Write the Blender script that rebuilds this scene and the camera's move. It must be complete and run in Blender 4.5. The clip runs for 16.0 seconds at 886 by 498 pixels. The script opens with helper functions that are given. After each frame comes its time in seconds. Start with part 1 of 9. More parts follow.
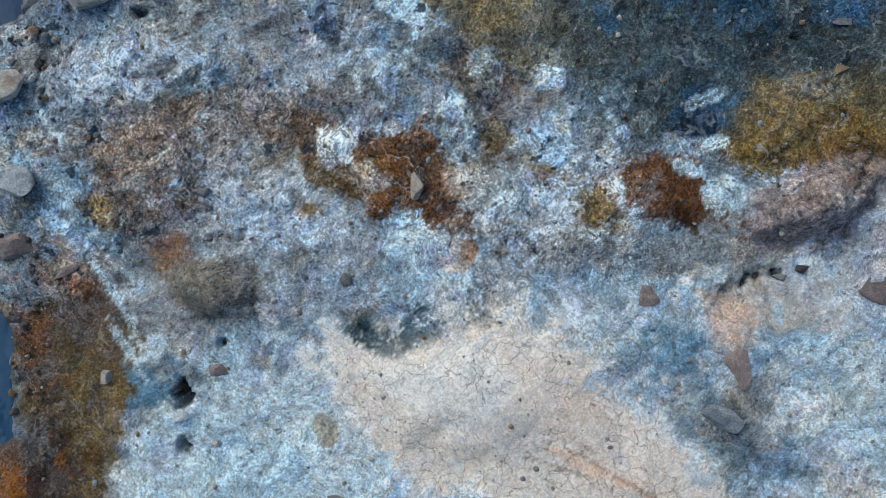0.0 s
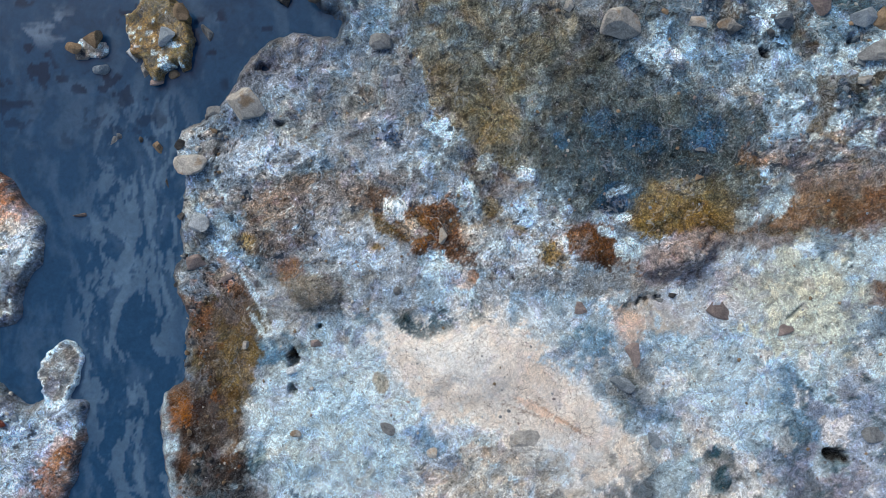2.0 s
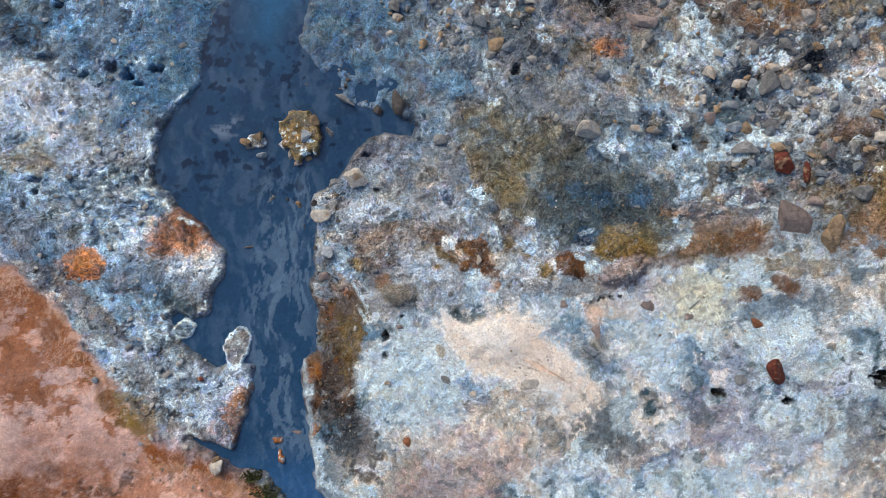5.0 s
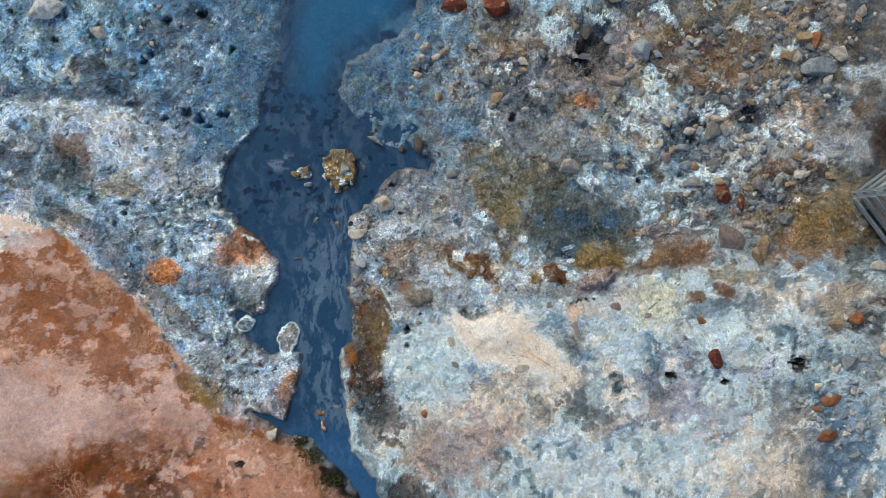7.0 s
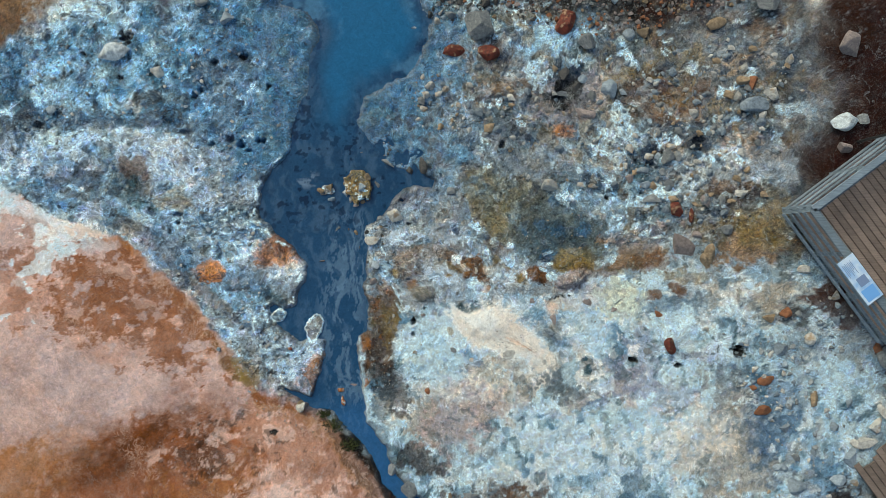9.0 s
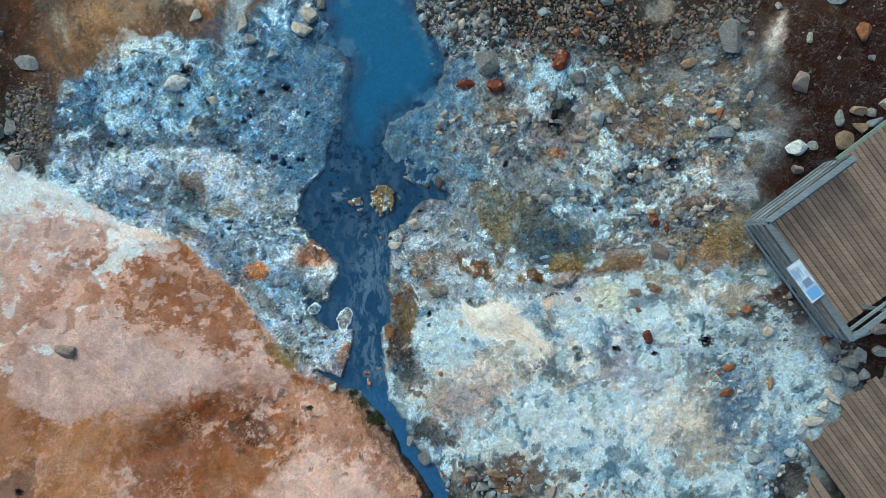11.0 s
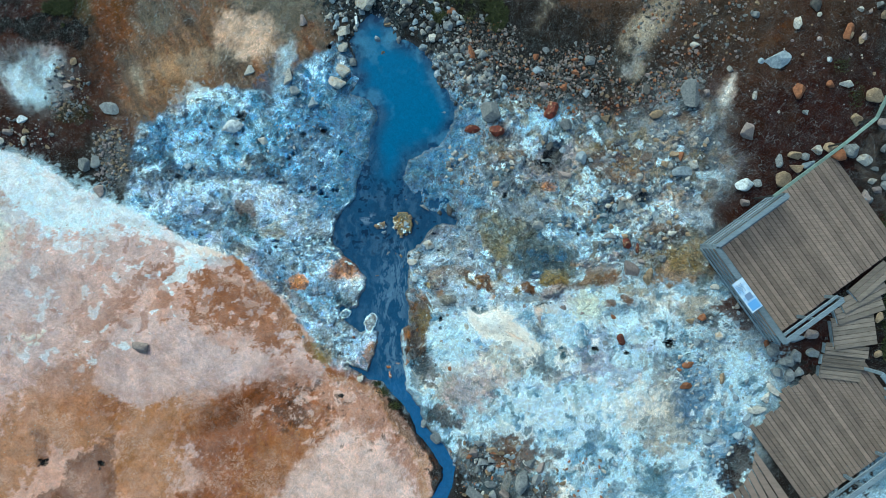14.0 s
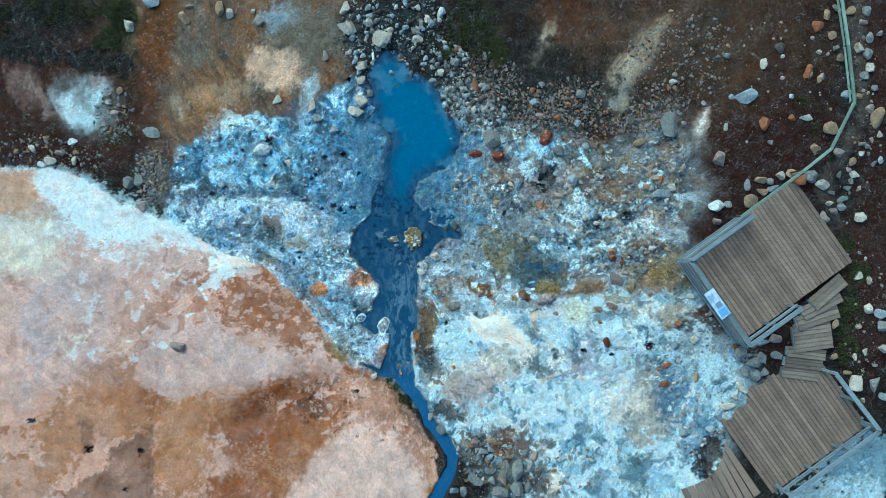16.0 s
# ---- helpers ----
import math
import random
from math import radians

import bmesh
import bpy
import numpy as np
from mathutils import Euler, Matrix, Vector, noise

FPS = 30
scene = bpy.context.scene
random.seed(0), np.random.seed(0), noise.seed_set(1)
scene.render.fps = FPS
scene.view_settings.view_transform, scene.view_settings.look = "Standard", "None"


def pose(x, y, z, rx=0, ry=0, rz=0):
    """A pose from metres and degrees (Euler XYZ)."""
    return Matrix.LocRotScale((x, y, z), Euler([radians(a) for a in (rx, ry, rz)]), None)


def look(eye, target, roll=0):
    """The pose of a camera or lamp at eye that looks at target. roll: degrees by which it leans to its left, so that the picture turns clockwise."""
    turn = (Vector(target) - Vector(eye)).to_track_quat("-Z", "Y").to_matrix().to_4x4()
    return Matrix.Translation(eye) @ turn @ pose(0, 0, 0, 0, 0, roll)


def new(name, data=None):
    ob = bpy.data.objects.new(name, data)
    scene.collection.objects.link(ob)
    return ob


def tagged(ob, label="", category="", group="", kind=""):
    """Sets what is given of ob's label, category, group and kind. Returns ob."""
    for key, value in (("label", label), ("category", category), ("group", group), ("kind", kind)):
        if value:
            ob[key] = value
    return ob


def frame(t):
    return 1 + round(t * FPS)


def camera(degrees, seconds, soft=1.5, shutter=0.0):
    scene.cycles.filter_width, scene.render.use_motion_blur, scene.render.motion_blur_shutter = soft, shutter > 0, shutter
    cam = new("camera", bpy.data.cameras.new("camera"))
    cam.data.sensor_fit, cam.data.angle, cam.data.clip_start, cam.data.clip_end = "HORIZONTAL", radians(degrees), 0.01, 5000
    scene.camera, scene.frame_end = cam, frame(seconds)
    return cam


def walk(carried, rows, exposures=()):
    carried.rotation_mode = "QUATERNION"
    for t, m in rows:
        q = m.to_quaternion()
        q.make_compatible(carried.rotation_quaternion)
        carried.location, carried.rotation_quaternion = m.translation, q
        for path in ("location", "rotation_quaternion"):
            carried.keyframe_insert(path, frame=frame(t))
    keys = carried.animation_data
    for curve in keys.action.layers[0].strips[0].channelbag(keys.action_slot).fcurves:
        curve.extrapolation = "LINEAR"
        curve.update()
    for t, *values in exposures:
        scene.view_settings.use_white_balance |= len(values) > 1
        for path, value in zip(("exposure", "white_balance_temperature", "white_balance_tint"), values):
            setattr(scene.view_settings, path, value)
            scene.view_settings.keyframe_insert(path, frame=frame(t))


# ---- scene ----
cam = camera(70, 16.0, soft=0.5)
# the drone climbs straight up, looking down
walk(cam, [
    (0, pose(1.755, -1.802, 3.431, -1.10, 2.57, -4.00)),
    (0.5, pose(1.760, -1.787, 3.869, -0.66, 2.64, -2.06)),
    (1, pose(1.758, -1.757, 4.417, -0.25, 2.60, -1.54)),
    (1.5, pose(1.737, -1.722, 5.029, 0.10, 2.45, -1.52)),
    (2, pose(1.691, -1.671, 5.655, 0.40, 2.20, -1.64)),
    (2.5, pose(1.605, -1.624, 6.262, 0.60, 1.91, -1.73)),
    (3, pose(1.497, -1.610, 6.848, 0.69, 1.69, -1.86)),
    (3.5, pose(1.402, -1.573, 7.433, 0.72, 1.53, -1.91)),
    (4, pose(1.311, -1.532, 8.016, 0.63, 1.34, -1.94)),
    (6.5, pose(0.824, -1.124, 10.853, -0.18, 0.15, -1.60)),
    (7, pose(0.774, -1.066, 11.451, -0.26, -0.03, -1.58)),
    (7.5, pose(0.757, -1.028, 11.995, -0.30, -0.12, -1.56)),
    (8, pose(0.774, -0.998, 12.570, -0.32, -0.20, -1.52)),
    (10.5, pose(0.480, -0.854, 15.515, -0.33, -0.25, -0.99)),
    (11, pose(0.402, -0.824, 16.115, -0.30, -0.22, -0.92)),
    (11.5, pose(0.346, -0.758, 16.700, -0.26, -0.23, -0.86)),
    (12, pose(0.290, -0.662, 17.230, -0.27, -0.24, -0.79)),
    (12.5, pose(0.248, -0.549, 17.803, -0.33, -0.25, -0.73)),
    (13, pose(0.189, -0.449, 18.365, -0.39, -0.26, -0.64)),
    (13.5, pose(0.121, -0.359, 18.912, -0.41, -0.30, -0.56)),
    (14, pose(0.070, -0.274, 19.479, -0.39, -0.32, -0.43)),
    (14.5, pose(-0.002, -0.205, 20.049, -0.30, -0.37, -0.30)),
    (15, pose(-0.114, -0.138, 20.636, -0.19, -0.48, -0.19)),
    (15.5, pose(-0.226, -0.081, 21.228, -0.11, -0.65, -0.10)),
    (16, pose(-0.351, 0.005, 21.824, -0.04, -0.86, 0.00)),
], exposures=[
    (0, -0.26, 6350, 4), (2, 0.0, 6650, 8), (4, 0.18, 6950, 13), (6.3, 0.1, 7480, 9), (8.2, 0.13, 7230, 0), (11, 0.22, 6560, -8), (16, 0.45, 5500, -20),
])

# ---- daylight under a thin overcast ----
world = bpy.data.worlds.new("overcast_sky")
scene.world = world
world.use_nodes = True
wn = world.node_tree.nodes
sky = wn.new("ShaderNodeTexSky")
sky.sky_type = "NISHITA"
sky.sun_disc = False
sky.sun_elevation = radians(40)
sky.sun_rotation = radians(-35)
sky.dust_density = 3.0
world.node_tree.links.new(sky.outputs[0], wn["Background"].inputs[0])
wn["Background"].inputs[1].default_value = 0.13
sun_data = bpy.data.lights.new("sun", "SUN")
sun_data.energy = 1.3
sun_data.angle = radians(30)
sun_data.color = (1.0, 0.96, 0.9)
sun_ob = new("sun", sun_data)
sun_ob.matrix_world = look((-13, 18, 19), (0, 0, 0))


# ---- small numeric tools ----
def lin(r, g, b):
    """Linear colour from everyday 0-255 values."""
    out = []
    for c in (r, g, b):
        c = c / 255
        out.append(c / 12.92 if c <= 0.04045 else ((c + 0.055) / 1.055) ** 2.4)
    return tuple(out)


def step(a, b, x):
    t = np.clip((x - a) / (b - a), 0, 1)
    return t * t * (3 - 2 * t)


def lattice(ix, iy, seed):
    h = (ix.astype(np.int64) * 374761393 + iy.astype(np.int64) * 668265263 + seed * 974711) & 0x7FFFFFFF
    h = ((h ^ (h >> 13)) * 1274126177) & 0x7FFFFFFF
    return ((h ^ (h >> 16)) & 0xFFFF) / 65535.0


def grain(x, y, size, seed):
    """Smooth value noise, -1 to 1, with lumps about the given size in metres."""
    u, v = x / size + seed * 7.31, y / size - seed * 3.17
    iu, iv = np.floor(u), np.floor(v)
    fu, fv = u - iu, v - iv
    fu, fv = fu * fu * (3 - 2 * fu), fv * fv * (3 - 2 * fv)
    a, b = lattice(iu, iv, seed), lattice(iu + 1, iv, seed)
    c, d = lattice(iu, iv + 1, seed), lattice(iu + 1, iv + 1, seed)
    return 2 * ((a + (b - a) * fu) * (1 - fv) + (c + (d - c) * fu) * fv) - 1


def fbm(x, y, size, seed, octaves=4, gain=0.55):
    total, amp, norm = 0, 1.0, 0
    for o in range(octaves):
        c, s = math.cos(0.9 * o), math.sin(0.9 * o)
        total = total + amp * grain(c * x - s * y, s * x + c * y, size / 2**o, seed + o)
        norm += amp
        amp *= gain
    return total / norm * 1.5


def broad(x, y):
    """The lie of the land: it climbs towards the wooden platform."""
    return 0.6 * step(5, 10.5, x) * step(0, 5, y) + 0.3 * step(4.5, 8, x) * step(-5, -2, y)


def axis(runs, far):
    """Grid lines: runs of (start, end, spacing), then ever wider out to far."""
    out = []
    for a, b, s in runs:
        out.extend(np.arange(a, b - 1e-6, s))
    out.append(runs[-1][1])
    s = runs[-1][2]
    while out[-1] < far:
        s *= 1.25
        out.append(out[-1] + s)
    s = runs[0][2]
    while out[0] > -far:
        s *= 1.25
        out.insert(0, out[0] - s)
    return np.array(out)


# ---- the ground: one sheet, its relief and its mineral colours ----
GX = axis([(-16.5, -9.0, 0.045), (-9.0, -3.4, 0.032), (-3.4, -1.0, 0.02), (-1.0, 4.4, 0.0145), (4.4, 7.2, 0.024), (7.2, 16.5, 0.045)], 900)
GY = axis([(-9.6, -5.2, 0.04), (-5.2, -3.7, 0.023), (-3.7, 0.3, 0.0155), (0.3, 2.4, 0.022), (2.4, 5.0, 0.032), (5.0, 9.6, 0.042)], 900)
X, Y = np.meshgrid(GX, GY)
WX = X + 0.16 * fbm(X, Y, 0.9, 11, 3) + 0.05 * fbm(X, Y, 0.14, 21, 3)
WY = Y + 0.16 * fbm(X, Y, 0.9, 31, 3) + 0.05 * fbm(X, Y, 0.14, 41, 3)
FX = X + 0.05 * fbm(X, Y, 0.3, 12, 4)
FY = Y + 0.05 * fbm(X, Y, 0.3, 32, 4)
N_BIG, N_MID, N_SMALL, N_FINE = (fbm(X, Y, s, k, 4) for s, k in ((1.6, 51), (0.5, 61), (0.16, 71), (0.06, 81)))
NEAR = step(-4.5, -2.5, X) * step(8.5, 6.5, X) * step(-5.5, -4.2, Y) * step(3.5, 2.2, Y)
SALT = np.random.RandomState(3).uniform(-1, 1, X.shape) * (0.35 + 0.65 * NEAR)
TINT = np.zeros((*X.shape, 3))
GRIT = np.full(X.shape, 0.5)
WET = np.zeros(X.shape)
CRACK = np.zeros(X.shape)
SOFT = np.zeros(X.shape)
H = broad(X, Y)

C = {
    "milk": lin(192, 217, 228), "snow": lin(218, 234, 242), "cream": lin(240, 230, 218), "pale_blue": lin(152, 185, 206),
    "blue_grey": lin(108, 138, 160), "blue": lin(60, 112, 152), "navy": lin(32, 66, 98), "slate": lin(60, 80, 90),
    "teal": lin(62, 100, 112), "ash": lin(150, 152, 152), "mauve": lin(146, 134, 134), "sand": lin(186, 172, 152),
    "peach": lin(212, 180, 156), "ochre": lin(140, 117, 66), "olive": lin(116, 110, 84), "rust": lin(124, 82, 42),
    "orange": lin(182, 112, 44), "umber": lin(72, 50, 36), "soil": lin(94, 50, 33), "earth": lin(66, 50, 39),
    "gravel": lin(66, 60, 54), "pink": lin(200, 147, 124), "lilac": lin(188, 166, 164), "clay": lin(172, 106, 74),
    "brown": lin(150, 82, 32), "tan": lin(172, 128, 88), "moss": lin(62, 74, 24), "green_white": lin(198, 204, 190),
    "hole_shade": lin(22, 26, 32), "steel": lin(80, 120, 142), "dun": lin(126, 110, 96), "fog": lin(152, 168, 180), "lavender": lin(150, 156, 178), "mud": lin(126, 122, 110),
    "blush": lin(192, 152, 137), "rose": lin(206, 176, 166), "sienna": lin(158, 98, 60), "apricot": lin(172, 116, 72), "cocoa": lin(126, 88, 70), "turf": lin(26, 30, 14), "azure": lin(96, 150, 182), "loam": lin(94, 64, 48), "slope": lin(114, 88, 68), "trodden": lin(126, 112, 102), "haze": lin(180, 189, 198), "overhang_shade": lin(36, 28, 22), "petrol": lin(70, 98, 114), "shaded_gravel": lin(56, 51, 48), "sage": lin(132, 126, 96),
}


def shade(mask, colour, win=...):
    TINT[win] += mask[..., None] * (np.array(C[colour]) - TINT[win])


def window(x0, x1, y0, y1):
    i, j = np.searchsorted(GX, (x0, x1)), np.searchsorted(GY, (y0, y1))
    return (slice(max(j[0] - 1, 0), j[1] + 1), slice(max(i[0] - 1, 0), i[1] + 1))


def spot(colour, x, y, rx, ry=None, turn=0, full=0.9, edge=0.25, fray=0.8, lift=0.0, grit=None, wet=None, crack=None, fine=False):
    """A stain, crust or hollow of its own shape, with a ragged rim."""
    ry = ry or rx
    big = max(rx, ry) * 1.8 + 0.3
    win = window(x - big, x + big, y - big, y + big)
    k = min(1.0, 2.2 * min(rx, ry)) * (0.4 if fine else 1.0)
    dx, dy = X[win] + k * (WX[win] - X[win]) - x, Y[win] + k * (WY[win] - Y[win]) - y
    c, s = math.cos(radians(turn)), math.sin(radians(turn))
    d = np.hypot((c * dx + s * dy) / rx, (-s * dx + c * dy) / ry)
    bare = d
    if fine:
        d = d + fray * (0.3 * N_SMALL[win] + 0.8 * N_FINE[win] + 0.1 * SALT[win])
    else:
        d = d + fray * (0.6 * N_SMALL[win] + 0.3 * N_FINE[win] + 0.4 * N_MID[win] + 0.12 * SALT[win])
    m = full * (1 - step(1 - 0.45 * edge, 1 + 0.45 * edge, d))
    if colour:
        shade(m, colour, win)
    H[win] += lift * (1 - step(0.2, 1.1, d if fine else bare))
    for field, value in ((GRIT, grit), (WET, wet), (CRACK, crack)):
        if value is not None:
            field[win] += m * (value - field[win])
    return win, m


def inside(corners, px=None, py=None):
    """Distance into (+) or out of (-) a region given by its corners."""
    px, py = (WX if px is None else px), (WY if py is None else py)
    best, odd = np.full(px.shape, 1e9), np.zeros(px.shape, bool)
    for (ax, ay), (bx, by) in zip(corners, corners[1:] + corners[:1]):
        ex, ey = bx - ax, by - ay
        t = np.clip(((px - ax) * ex + (py - ay) * ey) / (ex * ex + ey * ey), 0, 1)
        best = np.minimum(best, (px - ax - t * ex) ** 2 + (py - ay - t * ey) ** 2)
        cross = (ay > py) != (by > py)
        odd ^= cross & (px < ex * (py - ay) / (ey if ey else 1e-9) + ax)
    return np.where(odd, 1, -1) * np.sqrt(best)


def ribbon(points, px, py):
    """Distance into a channel given by its middle line and half widths."""
    best = np.full(px.shape, -1e9)
    for (ax, ay, aw), (bx, by, bw) in zip(points, points[1:]):
        ex, ey = bx - ax, by - ay
        t = np.clip(((px - ax) * ex + (py - ay) * ey) / (ex * ex + ey * ey), 0, 1)
        best = np.maximum(best, aw + t * (bw - aw) - np.hypot(px - ax - t * ex, py - ay - t * ey))
    return best


def patch(colour, corners, full=0.85, fray=0.06, edge=0.02, grit=None, crack=None, wet=None, soft=None):
    """A stained area with a crumbling outline."""
    xs, ys = [c[0] for c in corners], [c[1] for c in corners]
    win = window(min(xs) - 0.4, max(xs) + 0.4, min(ys) - 0.4, max(ys) + 0.4)
    px, py = X[win] + 0.25 * (WX[win] - X[win]), Y[win] + 0.25 * (WY[win] - Y[win])
    d = inside(corners, px, py) + fray * (0.9 * N_SMALL[win] + 0.35 * N_FINE[win] + 0.6 * N_MID[win]) + 0.03 * N_FINE[win] + 0.035 * SALT[win]
    m = full * step(-edge, edge, d) * (0.86 + 0.2 * N_SMALL[win] + 0.1 * N_FINE[win]).clip(0.3, 1)
    shade(m, colour, win)
    for field, value in ((GRIT, grit), (CRACK, crack), (WET, wet), (SOFT, soft)):
        if value is not None:
            field[win] += m * (value - field[win])
    return win, m


def flake(colour, corners, full=0.9, fray=0.3, size=0.5, seed=901, edge=0.012):
    """A skin of clay peeling along crisp, crinkled rims."""
    xs, ys = [c[0] for c in corners], [c[1] for c in corners]
    win = window(min(xs) - 0.8, max(xs) + 0.8, min(ys) - 0.8, max(ys) + 0.8)
    n = 0.8 * fbm(FX[win], FY[win], size, seed, 5, 0.7) + 0.9 * fbm(FX[win], FY[win], 0.14, seed + 20, 4, 0.75)
    d = inside(corners, X[win], Y[win]) + fray * n + 0.04 * SALT[win]
    shade(full * (0.8 + 0.2 * N_MID[win]).clip(0, 1) * step(-edge, edge, d), colour, win)


def wash(colour, x, y, rx, ry, turn=0, full=0.7, seed=951, thin=0.12, long=0.9):
    """Washed streaks of another soil, drawn out downhill."""
    big = max(rx, ry) * 1.6
    win = window(x - big, x + big, y - big, y + big)
    dx, dy = WX[win] - x, WY[win] - y
    c, s = math.cos(radians(turn)), math.sin(radians(turn))
    u, v = c * dx + s * dy, -s * dx + c * dy
    m = 1 - step(0.45, 1.25, np.hypot(u / rx, v / ry) + 0.25 * N_MID[win])
    shade(full * m * (0.45 + 0.55 * step(-0.4, 0.5, fbm(u / thin, v / long, 1.0, seed, 4, 0.6))), colour, win)


def mottle(colour, corners, size, seed, cut=0.2, full=0.7, soft=0.1):
    """Cloudy blotches of another mineral inside an area."""
    xs, ys = [c[0] for c in corners], [c[1] for c in corners]
    win = window(min(xs) - 0.2, max(xs) + 0.2, min(ys) - 0.2, max(ys) + 0.2)
    m = step(-0.12, 0.05, inside(corners, X[win], Y[win]) + 0.12 * N_SMALL[win] + 0.25 * N_MID[win])
    shade(full * m * step(cut - 0.4 * soft, cut + 0.4 * soft, fbm(WX[win], WY[win], size, seed, 5, 0.5)), colour, win)


def bubbles(corners, size=0.07, seed=601):
    """Frothy crust: bright walls round dark pits."""
    win, m = patch("blue_grey", corners, 0.6)
    foam = fbm(X[win], Y[win], size, seed, 3, 0.6)
    shade(0.85 * m * step(0.12, 0.3, foam), "milk", win)
    shade(0.8 * m * step(-0.2, -0.5, foam), "navy", win)
    H[win] += 0.03 * m * foam


def veil(colour, zone, win, full, size, seed, cut):
    """Thin, ragged coats of one mineral over a stretch of crust."""
    shade(full * zone[win] * step(cut, cut + 0.05, fbm(WX[win], WY[win], size, seed, 4, 0.5)), colour, win)


def blotches(mask, colour, size, seed, cut, soft=0.12, full=0.9):
    """Hard-edged mineral blotches inside a region."""
    n = fbm(WX, WY, size, seed, 5, 0.5) + 0.015 * SALT
    shade(full * mask * step(cut - 0.4 * soft, cut + 0.4 * soft, n), colour)


WEST_POOL = [(-1.48, 6.68), (-2.01, 6.84), (-2.34, 6.55), (-2.67, 6.00), (-2.48, 5.54), (-2.68, 5.18), (-2.39, 4.85), (-2.69, 4.36), (-2.04, 4.23),
             (-1.80, 3.73), (-2.05, 3.16), (-2.13, 2.39), (-2.36, 2.02)]
WEST_STREAM = [(-2.50, 1.70), (-2.53, 1.22), (-2.73, 0.97), (-2.91, 0.84), (-3.04, 0.63), (-3.19, 0.36), (-3.24, -0.29), (-3.02, -0.40), (-2.92, -0.61),
               (-2.66, -0.79), (-2.39, -1.05), (-2.24, -1.31), (-2.27, -1.60), (-2.43, -1.82), (-2.52, -2.15), (-2.75, -2.19), (-2.95, -2.08), (-3.10, -2.20),
               (-2.98, -2.50), (-2.72, -2.75), (-2.41, -2.97), (-2.22, -2.93), (-1.87, -2.94), (-1.91, -3.34), (-2.06, -3.73), (-2.17, -4.09), (-2.30, -4.29), (-1.87, -4.51)]
EAST_STREAM = [(-0.95, -4.55), (-0.98, -4.29), (-1.04, -3.96), (-1.08, -3.67), (-1.11, -3.24), (-1.07, -2.89), (-0.86, -2.78), (-0.84, -2.23), (-0.95, -1.79),
               (-0.85, -1.65), (-0.89, -1.22), (-0.83, -0.90), (-0.91, -0.67), (-0.85, -0.51), (-0.59, -0.39), (-0.41, -0.18), (-0.21, 0.14), (0.14, 0.34),
               (0.58, 0.29), (0.67, 0.50), (0.44, 0.62), (0.16, 0.89), (0.04, 0.71), (-0.19, 0.78), (-0.42, 0.89), (-0.53, 1.16), (-0.79, 1.39), (-1.00, 1.79)]
EAST_POOL = [(-0.81, 2.28), (-0.38, 2.57), (0.08, 2.76), (0.35, 3.15), (0.58, 3.54), (0.68, 3.95), (0.43, 4.40), (0.07, 4.89), (-0.09, 5.44), (-0.46, 5.82), (-1.16, 6.08)]
SHORE = WEST_POOL + WEST_STREAM + EAST_STREAM + EAST_POOL
BROOK = [(-1.52, -3.98, 0.526), (-1.20, -4.82, 0.253), (-0.72, -5.40, 0.2), (-0.55, -6.00, 0.2), (-0.00, -6.58, 0.253),
         (0.31, -7.13, 0.22), (0.27, -7.64, 0.22), (-0.02, -8.18, 0.253), (-0.34, -8.77, 0.292), (-0.88, -10.13, 0.312)]
ARM = [(-2.80, -3.98, 0.07), (-2.13, -4.32, 0.14), (-1.52, -4.34, 0.26)]


def water_reach(px, py):
    """Distance into the open water: the pool and stream inside their shore, and the brook below."""
    return np.maximum(inside(SHORE, px, py), np.maximum(ribbon(BROOK, px, py), ribbon(ARM, px, py)))


SX = X + 0.03 * fbm(X, Y, 0.4, 13, 3) + 0.028 * fbm(X, Y, 0.13, 23, 4)
SY = Y + 0.03 * fbm(X, Y, 0.4, 33, 3) + 0.028 * fbm(X, Y, 0.13, 43, 4)
RUN = np.full(X.shape, -9.0)
near_water = window(-6.5, 4.0, -10.5, 8.5)
RUN[near_water] = water_reach(SX[near_water], SY[near_water])

# regions
CLAY_EDGE = [(-17.44, 2.78), (-14.00, 2.86), (-12.28, 2.48), (-11.03, 1.52), (-9.40, 0.82), (-8.05, 0.16), (-6.70, -0.42), (-5.35, -1.25),
             (-4.53, -2.09), (-3.89, -3.20), (-2.83, -4.12), (-1.85, -4.43), (-0.84, -5.94), (-0.20, -6.82), (-0.10, -8.96), (-0.88, -16.76), (-32.15, -16.40), (-32.13, 2.68)]
LEFT_CRUST = [(-9.69, 0.88), (-9.40, 2.33), (-9.05, 3.30), (-8.05, 4.18), (-6.70, 4.70), (-5.15, 4.44), (-4.38, 5.06), (-2.83, 6.04),
              (-1.66, 2.73), (-1.66, -4.67), (-2.83, -4.27), (-3.89, -3.26), (-4.57, -2.09), (-5.44, -1.16), (-6.89, -0.28), (-8.63, 0.59)]
RIGHT_CRUST = [(-1.85, 5.65), (0.29, 5.66), (1.46, 4.79), (3.41, 4.07), (5.74, 3.71), (7.18, 4.32), (8.09, 3.63), (8.62, 2.12), (8.10, 0.78), (8.31, -1.15),
               (9.80, -2.90), (10.50, -4.70), (9.61, -6.47), (9.32, -9.02), (8.93, -12.94), (2.24, -10.93), (1.46, -7.99), (-0.30, -5.84), (-1.85, -4.28)]
in_clay = inside(CLAY_EDGE)
in_left = inside(LEFT_CRUST)
in_right = inside(RIGHT_CRUST)
